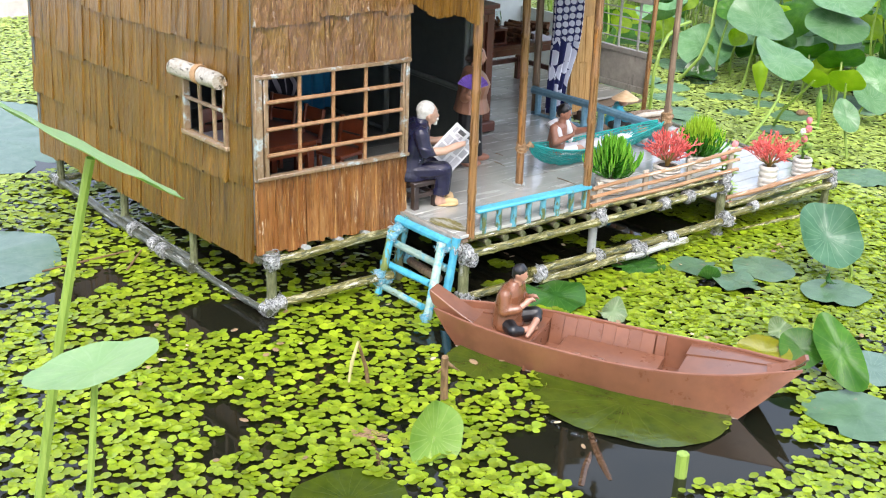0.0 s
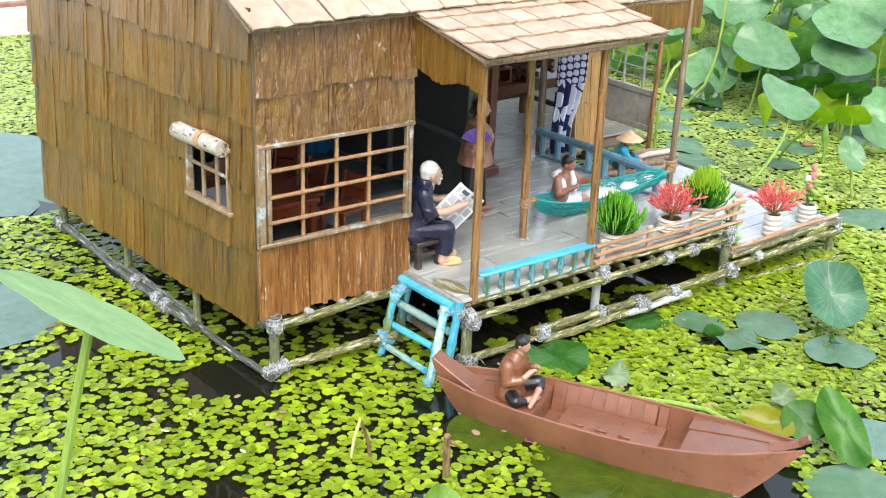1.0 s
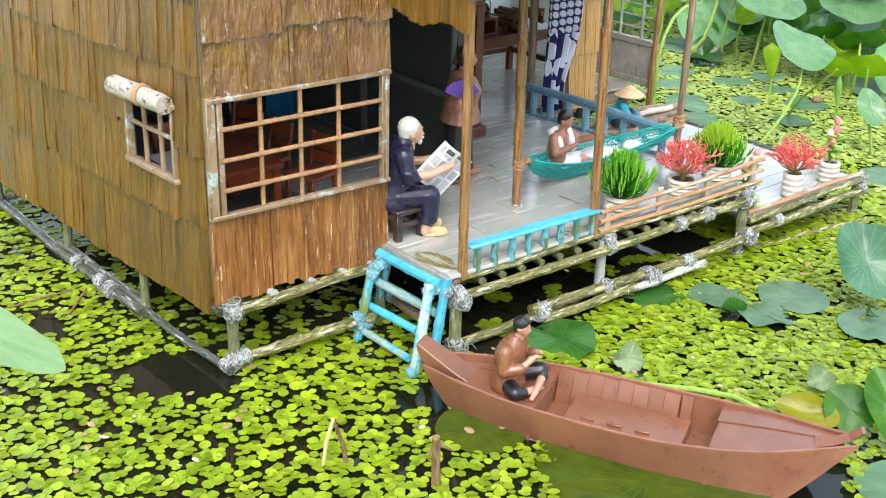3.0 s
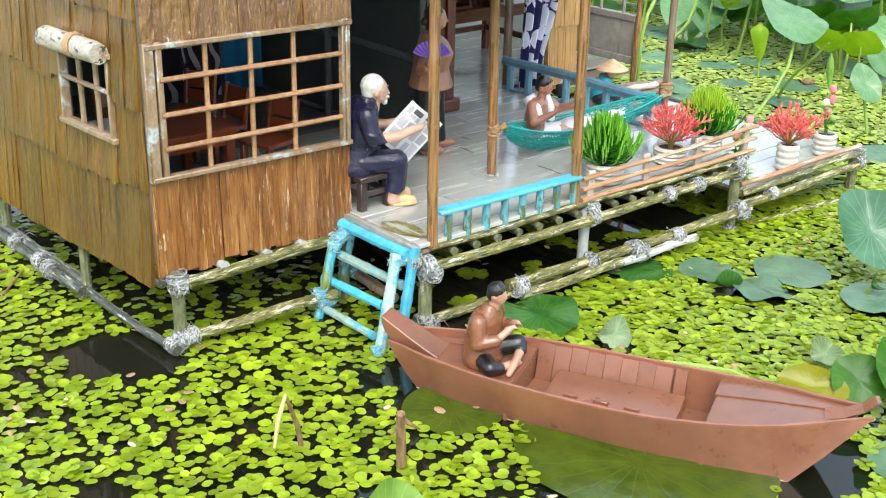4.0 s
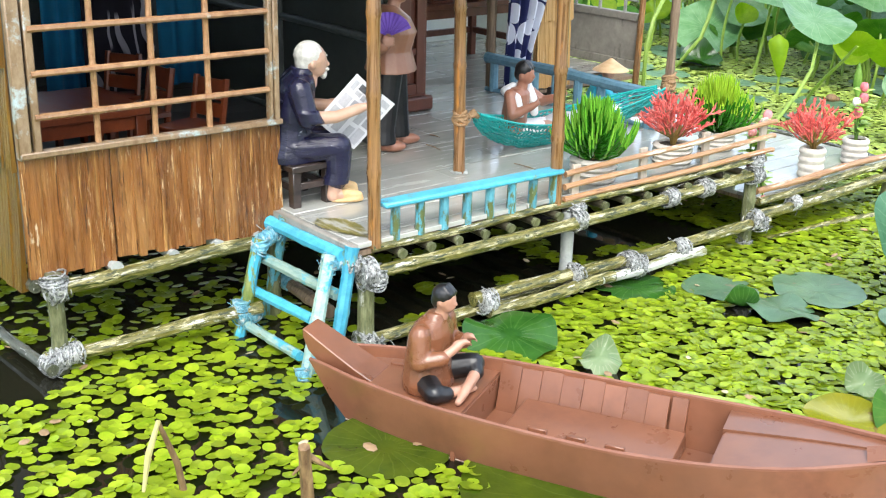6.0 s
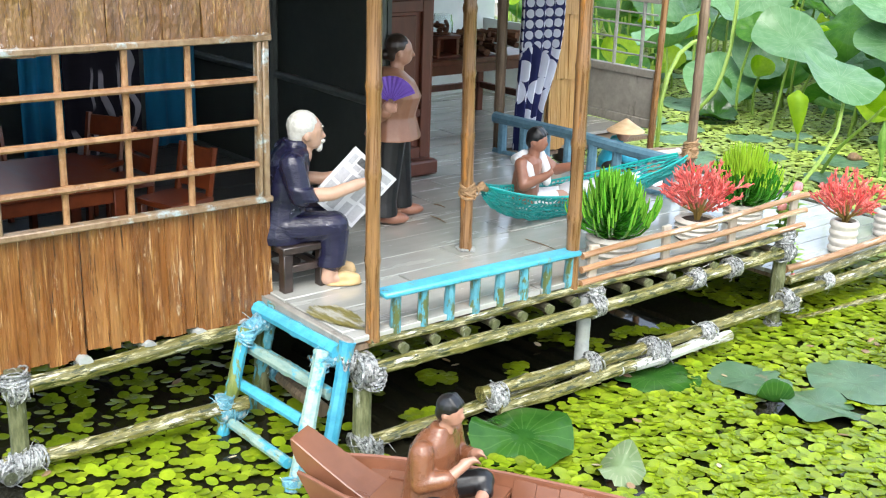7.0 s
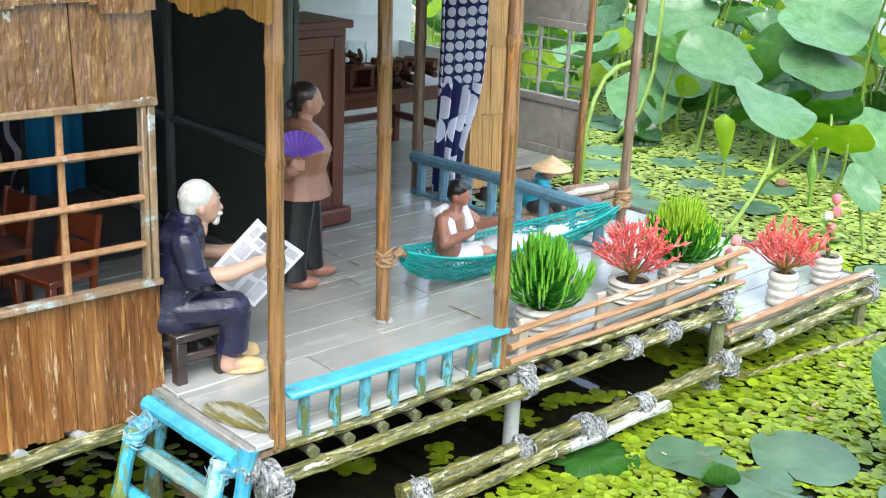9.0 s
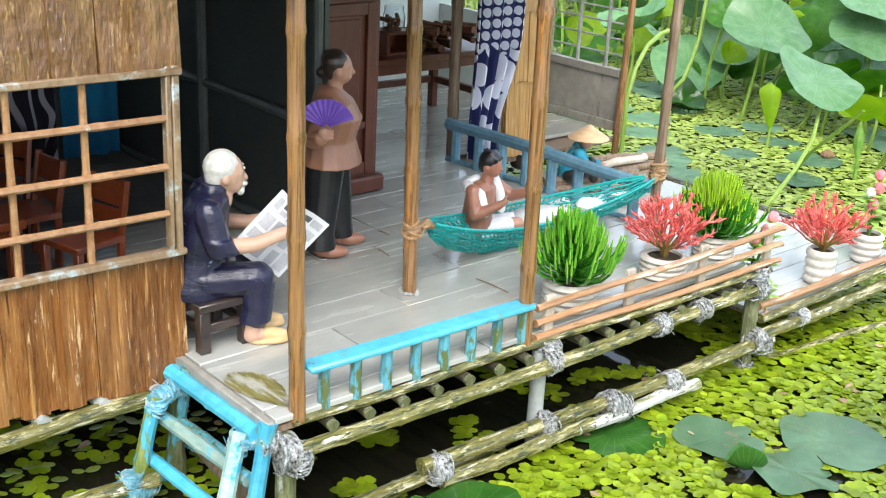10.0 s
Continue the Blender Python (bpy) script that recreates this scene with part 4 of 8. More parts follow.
# eave beams
for a, b in (((1.135, 1.322, 0.5265), (1.53, 1.320, 0.5265)), ((1.56, 1.495, 0.545), (1.84, 1.490, 0.545))):
    attach("eave_beam", mesh_of(bamboo(a, b, 0.0055, 0.08), "eave_beam", "bamboo_grey"), house)
# rope round the hammock posts
for c, r in (((1.398, 1.491, 0.203), 0.0085), ((1.800, 1.490, 0.208), 0.0085), ((1.800, 1.490, 0.198), 0.009)):
    part("rope_binding", lashing(c, (0, 0, 1), r, 5, 0.012, 0.0018), "rope", house, "brown rope wound round the post")

# inside: dark partition with rails, back walls, pale wall, mat walls
bm = bmesh.new()
box(bm, (1.396, 1.955, 0.345), (0.006, 0.62, 0.43))
partition = part("partition", bm, "dark_panel", house, "dark green-grey cloth partition in a pole frame")
for a, b, r in (((1.388, 1.905, 0.122), (1.388, 1.905, 0.56), 0.0075), ((1.388, 1.650, 0.122), (1.388, 1.650, 0.56), 0.006), ((1.389, 1.648, 0.278), (1.389, 2.26, 0.278), 0.006), ((1.389, 1.648, 0.136), (1.389, 2.26, 0.136), 0.005), ((1.389, 1.648, 0.555), (1.389, 2.26, 0.555), 0.005), ((1.388, 2.2, 0.122), (1.388, 2.2, 0.56), 0.0065)):
    attach("frame_pole", mesh_of(bamboo(a, b, r, 0.09), "frame_pole", "dark_bar"), partition)
bm = bmesh.new()
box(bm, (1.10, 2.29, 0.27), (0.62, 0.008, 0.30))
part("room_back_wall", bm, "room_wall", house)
bm = bmesh.new()
box(bm, (1.77, 2.312, 0.36), (0.78, 0.008, 0.52))
part("kitchen_back_wall", bm, "pale_wall", house, "pale blue-green painted kitchen wall")
bm = bmesh.new()
box(bm, (1.86, 2.304, 0.332), (0.44, 0.006, 0.006))
box(bm, (1.86, 2.304, 0.40), (0.44, 0.006, 0.004))
part("wall_rail", bm, "pale_wall", house)


def mat_wall(x0, x1, y, z0, z1, rows, seed):
    bm = bmesh.new()
    box(bm, ((x0 + x1) / 2, y + 0.006, (z0 + z1) / 2), (x1 - x0, 0.004, z1 - z0))
    w = part("mat_wall", bm, "mat", house, "wall of split golden bamboo")
    m = pose(x0, y, 0)
    for i in range(rows):
        zz0, zz1 = z0 + (z1 - z0) * i / rows, z0 + (z1 - z0) * (i + 1) / rows
        attach("mat_panel", panel_mesh(x1 - x0, zz1 - zz0 + 0.004, seed + i, "mat", 0.005), w, at=m @ pose(0, 0, zz1 + 0.002))


mat_wall(1.872, 1.952, 1.845, 0.128, 0.58, 4, 50)
mat_wall(1.40, 1.600, 1.925, 0.128, 0.60, 3, 60)

# grey lattice side of the kitchen, seen from inside
gate = None
for nm, z0, z1, t in (("side_panel", 0.148, 0.222, 0.006), ("bottom_rail", 0.132, 0.148, 0.012), ("middle_rail", 0.222, 0.236, 0.012), ("top_rail", 0.352, 0.366, 0.012), ("upper_panel", 0.366, 0.58, 0.006)):
    bm = bmesh.new()
    box(bm, (2.134, 1.945, (z0 + z1) / 2), (t, 0.20, z1 - z0 - 0.0002), None, 0.001)
    ob = part(nm, bm, "grey_gate", gate or house, "" if gate else "grey panelled side wall with an open lattice window")
    gate = gate or ob
for k in range(3):
    attach("lattice_bar", mesh_of(bamboo((2.133, 1.880 + k * 0.064, 0.234), (2.133, 1.880 + k * 0.064, 0.356), 0.0034, 0.06, 6, 0), "lattice_bar", "grey_bar"), gate)
for z in (0.258, 0.284, 0.310, 0.332):
    attach("lattice_bar", mesh_of(bamboo((2.1345, 1.85, z), (2.1345, 2.04, z), 0.0017, 0.08, 6, 0), "lattice_bar", "grey_bar"), gate)

# mostly hidden wall, cut to half height to set the kitchen's light
bm = bmesh.new()
box(bm, (2.134, 2.18, 0.205), (0.008, 0.268, 0.15))
part("kitchen_side_wall", bm, "pale_wall", house, "low pale painted side wall of the kitchen")

# ---- bamboo substructure ----
poles = [
    ("beam_x", (0.862, 1.490, 0.094), (1.118, 1.487, 0.098), 0.0082), ("beam_x", (0.848, 1.492, 0.018), (1.085, 1.460, 0.030), 0.0075),
    ("beam_x", (1.135, 1.330, 0.096), (1.800, 1.313, 0.104), 0.0075), ("beam_x", (1.150, 1.338, 0.121), (1.445, 1.333, 0.120), 0.0045), ("beam_x", (1.445, 1.333, 0.120), (1.805, 1.313, 0.126), 0.0045),
    ("beam_x", (1.135, 1.338, 0.014), (1.455, 1.335, 0.022), 0.0075), ("beam_x", (1.288, 1.330, 0.032), (1.815, 1.303, 0.036), 0.0078), ("beam_x", (1.302, 1.318, 0.018), (1.50, 1.306, 0.0214), 0.0075), ("pale_pole", (1.478, 1.3075, 0.021), (1.665, 1.2965, 0.0242), 0.0068),
    ("beam_x", (1.78, 1.306, 0.046), (2.150, 1.297, 0.052), 0.0078), ("beam_x", (1.80, 1.312, 0.064), (2.150, 1.300, 0.074), 0.0056), ("edge_rail", (1.80, 1.318, 0.078), (2.150, 1.308, 0.083), 0.0050),
    ("beam_x", (1.83, 1.315, 0.002), (2.13, 1.270, 0.004), 0.0055),
    ("beam_y", (0.846, 1.470, 0.014), (0.826, 1.86, 0.016), 0.006), ("beam_y", (0.826, 1.70, 0.016), (0.818, 2.33, 0.014), 0.0085), ("beam_y", (0.840, 1.72, 0.022), (0.828, 2.02, 0.022), 0.007),
    ("beam_y", (0.848, 1.50, 0.096), (0.802, 2.29, 0.096), 0.007), ("beam_y", (2.156, 1.30, 0.066), (2.166, 1.77, 0.070), 0.006), ("beam_x", (0.82, 2.29, 0.018), (1.4, 2.29, 0.018), 0.0075),
    ("beam_z", (0.864, 1.492, -0.06), (0.864, 1.492, 0.110), 0.0085), ("beam_z", (0.838, 1.714, -0.06), (0.838, 1.714, 0.11), 0.007), ("beam_z", (0.833, 1.99, -0.06), (0.833, 1.99, 0.11), 0.008), ("beam_z", (0.822, 2.285, -0.06), (0.822, 2.285, 0.11), 0.008),
    ("beam_z", (1.140, 1.336, -0.06), (1.140, 1.336, 0.112), 0.0095), ("beam_z", (1.786, 1.318, -0.06), (1.786, 1.318, 0.13), 0.0088), ("beam_z", (2.138, 1.308, -0.06), (2.138, 1.308, 0.07), 0.0085), ("beam_z", (1.12, 1.49, -0.06), (1.12, 1.49, 0.11), 0.008),
]
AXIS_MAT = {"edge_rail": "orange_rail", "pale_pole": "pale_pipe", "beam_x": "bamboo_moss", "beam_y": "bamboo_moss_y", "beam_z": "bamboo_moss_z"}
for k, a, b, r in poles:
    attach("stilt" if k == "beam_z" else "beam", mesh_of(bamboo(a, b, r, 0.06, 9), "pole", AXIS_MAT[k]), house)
for x, y in ((1.444, 1.336), (1.80, 1.75), (2.14, 1.74)):
    attach("stilt", mesh_of(bamboo((x, y, -0.06), (x, y, 0.11 if x < 1.5 else 0.065), 0.0085, 0.09, 10, 0), "stilt", "pipe"), house, "grey pipe stilt")
# joist ends under the floors
for x in (0.93, 0.995, 1.05, 1.10):
    attach("joist", mesh_of(bamboo((x, 1.486, 0.1025), (x, 2.2, 0.1025), 0.0062, 0.09, 9, 0), "joist", "pipe"), house)
# veranda joists carry the underfloor shade in their colour; the ends stay pale
for k in range(16):
    x = 1.185 + k * 0.0385
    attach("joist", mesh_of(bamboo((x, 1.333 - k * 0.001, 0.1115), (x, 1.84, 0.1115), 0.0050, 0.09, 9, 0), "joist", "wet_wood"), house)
    attach("joist_end", mesh_of(bamboo((x, 1.3285 - k * 0.0011, 0.1105), (x, 1.3335 - k * 0.0011, 0.1115), 0.0052, 0.01, 9, 0), "joist_end", "bamboo_moss_z"), house)
# lashings
for c, ax, r in (((0.864, 1.490, 0.092), (1, 0, 0), 0.0125), ((0.864, 1.490, 0.100), (0, 0, 1), 0.0118), ((0.862, 1.488, 0.018), (1, -0.1, 0), 0.011), ((0.852, 1.487, 0.014), (0, 1, 0), 0.0105), ((0.874, 1.488, 0.02), (1, 0, 0), 0.0105),
                 ((0.822, 1.80, 0.018), (0, 1, 0), 0.012), ((0.823, 1.84, 0.018), (0, 1, 0), 0.011), ((0.824, 1.93, 0.018), (0, 1, 0), 0.013), ((0.821, 2.29, 0.016), (0, 1, 0), 0.013),
                 ((1.140, 1.334, 0.098), (1, 0, 0), 0.0145), ((1.148, 1.332, 0.092), (0, 0, 1), 0.013), ((1.140, 1.335, 0.018), (1, 0, 0.3), 0.014), ((1.150, 1.336, 0.010), (0, 0, 1), 0.012), ((1.128, 1.345, 0.106), (1, 0, 0), 0.0105),
                 ((1.448, 1.326, 0.101), (1, 0, 0), 0.0125), ((1.452, 1.330, 0.112), (0, 0, 1), 0.010), ((1.445, 1.322, 0.032), (1, 0, 0), 0.0125), ((1.305, 1.325, 0.028), (1, 0, 0), 0.0128), ((1.535, 1.313, 0.030), (1, 0, 0), 0.0142), ((1.548, 1.310, 0.024), (1, 0, 0), 0.013), ((1.628, 1.307, 0.032), (1, 0, 0), 0.0118),
                 ((1.610, 1.317, 0.103), (1, 0, 0), 0.0108), ((1.680, 1.316, 0.104), (1, 0, 0), 0.0108), ((1.786, 1.314, 0.106), (1, 0, 0), 0.0125), ((1.787, 1.316, 0.124), (0, 0, 1), 0.0105), ((1.786, 1.306, 0.042), (1, 0, 0), 0.0128), ((1.796, 1.302, 0.036), (0, 0, 1), 0.010), ((1.786, 1.318, 0.002), (0, 0, 1), 0.0105),
                 ((1.875, 1.303, 0.052), (1, 0, 0), 0.0098), ((2.138, 1.301, 0.056), (1, 0, 0), 0.0128), ((2.144, 1.303, 0.072), (0, 0, 1), 0.0105)):
    tagged(part("lashing", lashing(c, ax, r), "wire", house), "silvery wire wound round the joint", kind="stuff")

# lower landing at the water
landing = holder("landing_stage", (1.97, 1.5, 0.06), "low grey plank landing beside the veranda", "landing stage")
LANDING = []
y = 1.318
while y < 1.79:
    LANDING.append((1.805, 2.155, y, y + 0.036))
    y += 0.036
bm = bmesh.new()
box(bm, (1.98, 1.555, 0.058), (0.33, 0.46, 0.006))
landing_base = part("underlay", bm, "bamboo_grey", landing)
# plain closing below the veranda edge steps down to the landing
bm = bmesh.new()
box(bm, (1.793, 1.60, 0.097), (0.006, 0.50, 0.046))
part("edge_board", bm, "deck", house)

# ---- ladder ----
ladder = holder("ladder", (1.1, 1.40, 0), "sky-blue painted bamboo ladder from the veranda to the water", "ladder")
OL, OLB, OR, ORB = Vector((1.092, 1.473, 0.106)), Vector((1.056, 1.465, -0.010)), Vector((1.110, 1.359, 0.116)), Vector((1.053, 1.325, -0.012))
IL, ILB, IR, IRB = Vector((1.126, 1.473, 0.126)), Vector((1.110, 1.498, -0.01)), Vector((1.128, 1.343, 0.127)), Vector((1.094, 1.334, -0.01))
for a, b, r, m in ((OL, OLB, 0.0072, "rail_moss"), (OR, ORB, 0.0076, "rail_pale"), (IL, ILB, 0.0066, "blue_worn"), (IR, IRB, 0.0074, "blue")):
    part("rail", bamboo(a, b, r, 0.05), m, ladder)
for a, b, r, m in (((1.117, 1.490, 0.116), (1.119, 1.346, 0.117), 0.0078, "blue"), ((1.099, 1.483, 0.081), (1.111, 1.347, 0.075), 0.0064, "rail_pale"), ((1.084, 1.487, 0.045), (1.087, 1.358, 0.049), 0.0062, "blue"), ((1.066, 1.468, 0.012), (1.061, 1.343, 0.019), 0.0056, "rail_pale"),
                   ((1.140, 1.493, 0.036), (1.128, 1.386, 0.038), 0.0078, "bamboo_grey"), ((1.118, 1.486, 0.070), (1.126, 1.40, 0.066), 0.0052, "blue_worn")):
    part("rung", bamboo(a, b, r, 0.20, 9, 0), m, ladder)
for c, ax, r, turns in (((1.092, 1.472, 0.098), (0.3, 0, 1), 0.0086, 8), ((1.100, 1.474, 0.104), (1, 0.2, 0.1), 0.0078, 8), ((1.114, 1.477, 0.106), (1, 0, -0.2), 0.0080, 8), ((1.109, 1.358, 0.108), (0.3, 0, 1), 0.0088, 8), ((1.118, 1.352, 0.108), (1, -0.6, 0), 0.0066, 8), ((1.130, 1.344, 0.107), (1, -0.5, 0), 0.0070, 8),
                        ((1.062, 1.466, 0.024), (1, 0, 0.2), 0.0096, 8), ((1.061, 1.465, 0.034), (0.2, 0, 1), 0.0088, 8), ((1.076, 1.468, 0.020), (1, 0.2, 0), 0.0090, 8), ((1.056, 1.330, 0.004), (0.2, 0.3, 1), 0.0080, 6), ((1.137, 1.489, 0.040), (0, 1, 0), 0.0086, 6)):
    tagged(part("lashing", lashing(c, ax, r, turns, 0.014, 0.0009, 6), "wire_blue", ladder), "wire binding smeared with blue paint", kind="stuff")

# ---- front railing, back railing, planter fence ----
rail = holder("veranda_railing", (1.29, 1.342, 0.12), "low sky-blue railing along the veranda's front edge", "railing")
bm = bmesh.new()
box(bm, (1.295, 1.3405, 0.1655), (0.262, 0.021, 0.006), Euler((0, radians(0.6), radians(-0.8))).to_matrix().to_4x4(), 0.0018)
part("top_rail", bm, "blue", rail)
for k in range(8):
    x = 1.182 + k * 0.0335
    bm = bmesh.new()
    tube(bm, [(x, 1.341 - k * .0004, 0.119), (x + .0005, 1.341 - k * .0004, 0.1635)], [0.0058, 0.0052], 8)
    part("baluster", bm, "blue_worn", rail)
back_rail = holder("side_railing", (1.78, 1.66, 0.12), "blue-grey painted railing along the veranda's side", "railing")
part("top_rail", bamboo((1.772, 1.86, 0.188), (1.792, 1.492, 0.184), 0.0088, 0.2), "blue_grey", back_rail)
part("low_rail", bamboo((1.772, 1.86, 0.134), (1.790, 1.50, 0.134), 0.004, 0.2), "blue_grey", back_rail)
for k in range(8):
    y = 1.845 - k * 0.047
    bm = bmesh.new()
    tube(bm, [(1.774 + k * .0024, y, 0.122), (1.774 + k * .0024, y, 0.186)], [0.0076, 0.0070], 8)
    part("baluster", bm, "blue_grey", back_rail)
fence = holder("planter_fence", (1.62, 1.33, 0.12), "orange split-bamboo fence in front of the flower pots", "fence")
for k, (z0, z1) in enumerate(((0.126, 0.138), (0.142, 0.158), (0.158, 0.178))):
    part("fence_rail", bamboo((1.432, 1.334, z0), (1.815, 1.309, z1), 0.0037, 0.07, 8, 0.0010), "orange_rail", fence)
for k in range(4):
    f = (0.06, 0.36, 0.66, 0.96)[k]
    bm = bmesh.new()
    x, yy = 1.432 + 0.383 * f, 1.341 - 0.024 * f
    box(bm, (x, yy, 0.142 + 0.016 * f), (0.013, 0.005, 0.046 + 0.006 * f), Euler((0, radians(RNG.uniform(-4, 4)), 0)).to_matrix().to_4x4(), 0.0008)
    part("picket", bm, "pale_wood", fence)

# ---- boat ----
boat = holder("rowing_boat", (1.185, 1.045, 0), "reddish-brown painted wooden sampan with a raised bow", "boat")
BX = (Vector((1.2975, 0.781, 0)) - Vector((1.046, 1.281, 0)))
BL = BX.length
BM = Matrix.Translation((1.046, 1.281, 0)) @ Matrix.Rotation(math.atan2(BX.y, BX.x), 4, "Z")


def hull(s):
    """Half width at the rim, rim height, place and half width of the bottom at s along the boat, 0 bow to 1 stern."""
    t = min(1.0, max(0.0, s))
    w = sum(np.interp(t + d, (0, 0.1, 0.25, 0.4, 0.55, 0.7, 0.82, 0.92, 1.0), (0.0206, 0.042, 0.0616, 0.0679, 0.0694, 0.063, 0.051, 0.0292, 0.012)) for d in (-0.03, 0.0, 0.03)) / 3
    rim = 0.0515 + 0.027 * max(0.0, (t - 0.5) / 0.5) ** 2
    sb = 0.095 + 0.755 * t
    wb = sum(np.interp(sb + d, (0.08, 0.2, 0.35, 0.5, 0.65, 0.8, 0.87), (0.024, 0.0395, 0.0495, 0.0520, 0.0530, 0.0520, 0.0480)) for d in (-0.03, 0.0, 0.03)) / 3
    w, wb = float(w), float(wb)
    return w, rim, sb, wb


def hull_row(s, inset=0.0, floor=0.0):
    w, rim, sb, wb = hull(s)
    zb = -0.012 + floor
    f = floor / (rim + 0.012)
    x0, x1 = s * BL, sb * BL
    wi, wbi = max(0.0015, w - inset), max(0.001, wb - inset * 0.9)
    wl = wbi + (wi - wbi) * f
    xl = x1 + (x0 - x1) * f
    return [(x0, wi, rim), (x0 * .5 + xl * .5, wi * .5 + wl * .5 + 0.004, (rim + zb) / 2), (xl, wl, zb), (xl, -wl, zb), (x0 * .5 + xl * .5, -wi * .5 - wl * .5 - 0.004, (rim + zb) / 2), (x0, -wi, rim)]


bm = bmesh.new()
N = 28
rows_out = [[bm.verts.new(BM @ Vector(p)) for p in hull_row(i / N)] for i in range(N + 1)]
rows_in = [[bm.verts.new(BM @ Vector(p)) for p in hull_row(i / N, 0.0042, 0.019)] for i in range(N + 1)]
for rows in (rows_out, rows_in):
    for a, b in zip(rows, rows[1:]):
        for k in range(5):
            bm.faces.new((a[k], a[k + 1], b[k + 1], b[k]))
for ro, ri in ((rows_out[0], rows_in[0]), (rows_out[-1], rows_in[-1])):
    for k in range(5):
        bm.faces.new((ro[k], ro[k + 1], ri[k + 1], ri[k]))
for a, b, c, d in zip(rows_out, rows_out[1:], rows_in, rows_in[1:]):
    bm.faces.new((a[0], b[0], d[0], c[0]))
    bm.faces.new((a[5], b[5], d[5], c[5]))
part("hull", bm, "boat", boat)


def deck_slab(bm, s0, s1, z0, z1, thick=0.006, inset=0.004, n=8, y0=-1.0, y1=1.0):
    rows = []
    for i in range(n + 1):
        s = s0 + (s1 - s0) * i / n
        w, rim, sb, wb = hull(s)
        z = z0 + (z1 - z0) * i / n
        f = min(1.0, (z + 0.012) / (rim + 0.012))
        wl = max(0.001, wb + (w - wb) * f - inset)
        rows.append([bm.verts.new(BM @ Vector((s * BL, y * wl, zz))) for y, zz in ((y0, z), (y1, z), (y1, z - thick), (y0, z - thick))])
    for a, b in zip(rows, rows[1:]):
        for k in range(4):
            bm.faces.new((a[k], a[(k + 1) % 4], b[(k + 1) % 4], b[k]))
    bm.faces.new(rows[0])
    bm.faces.new(rows[-1][::-1])


bm = bmesh.new()
deck_slab(bm, 0.08, 0.300, 0.042, 0.042)
part("bow_deck", bm, "boat", boat)
bm = bmesh.new()
deck_slab(bm, 0.705, 0.972, 0.0500, 0.0710, y0=-1.0, y1=0.30)
deck_slab(bm, 0.70, 0.972, 0.0515, 0.0725, y0=0.32, y1=1.0)
part("stern_deck", bm, "boat", boat)
for s, z in ((0.298, 0.039), (0.705, 0.047)):
    bm = bmesh.new()
    w, rim, sb, wb = hull(s)
    box(bm, BM @ Vector((s * BL, 0, (z - 0.004) / 2 + 0.001)), (0.004, 2 * (wb + (w - wb) * 0.45), z + 0.002), BM.to_3x3().to_4x4())
    part("bulkhead", bm, "boat", boat)
bm = bmesh.new()
box(bm, BM @ Vector((0.497 * BL, 0.003, 0.016)), (0.278 * BL, 0.088, 0.018), BM.to_3x3().to_4x4(), 0.001)
part("floor_board", bm, "boat", boat)
bm = bmesh.new()
box(bm, BM @ Vector((0.335 * BL, -0.020, 0.010)), (0.018, 0.016, 0.012), BM.to_3x3().to_4x4(), 0.0008)
part("floor_block", bm, "boat", boat)
for s in (0.415, 0.48, 0.545):
    bm = bmesh.new()
    box(bm, BM @ Vector((s * BL, -0.012 - 0.004 * (s > .55), 0.0265)), (0.018, 0.005, 0.005), BM.to_3x3().to_4x4(), 0.0008)
    part("cleat", bm, "boat", boat)
for k in range(9):
    s = 0.322 + 0.0370 * k
    for side in (1, -1):
        bm = bmesh.new()
        w, rim, sb, wb = hull(s)
        thick = (0.0010, 0.0022, 0.0014, 0.0026, 0.0012, 0.0020, 0.0010, 0.0024, 0.0062)[k]
        a, b = Vector((s * BL, side * (w - 0.0050), rim - (0.0012, 0.0026)[k % 2])), Vector((s * BL, side * (wb - 0.0052), 0.006))
        zz = (a - b).normalized()
        yy = zz.cross(Vector((1, 0, 0))).normalized()
        q = Matrix((Vector((1, 0, 0)), yy, zz)).transposed().to_4x4()
        box(bm, BM @ ((a + b) / 2), (0.0368 * BL - 0.006 * (k > 7), thick, (b - a).length), BM.to_3x3().to_4x4() @ q, 0.0003)
        part("rib", bm, "boat", boat)
bm = bmesh.new()
box(bm, BM @ Vector((0.165 * BL, 0.031, 0.0435)), (0.055, 0.010, 0.003), BM.to_3x3().to_4x4() @ Matrix.Rotation(radians(9), 4, "Z"), 0.0006)
part("deck_strip", bm, "boat", boat)
# worn rim strips
for side in (1, -1):
    bm = bmesh.new()
    tube(bm, [BM @ Vector((s * BL, side * (hull(s)[0] - 0.0021), hull(s)[1] + 0.0006)) for s in [i / 26 for i in range(27)]], [0.0023 + RNG.uniform(-0.0003, 0.0003) for _ in range(27)], 6)
    part("rim_strip", bm, "boat_worn", boat, "rim with worn pale edges")
# pale scum along the water's edge on the planking
for side in (1, -1):
    bm = bmesh.new()
    pts = []
    for k in range(31):
        s = k / 30
        w, rim, sb, wb = hull(s)
        f = 0.0125 / (rim + 0.012)
        pts.append(BM @ Vector(((sb + (s - sb) * f) * BL, side * (wb + (w - wb) * f + 0.0025 * f * 4), 0.0006 + 0.0007 * noise.noise(Vector((k * 0.9, side, 0))))))
    tube(bm, pts, [0.0007 + 0.0005 * abs(noise.noise(Vector((k * 1.7, 3, side)))) for k in range(31)], 5)
    part("waterline", bm, "scum", boat, "thin pale scum line at the water's edge")
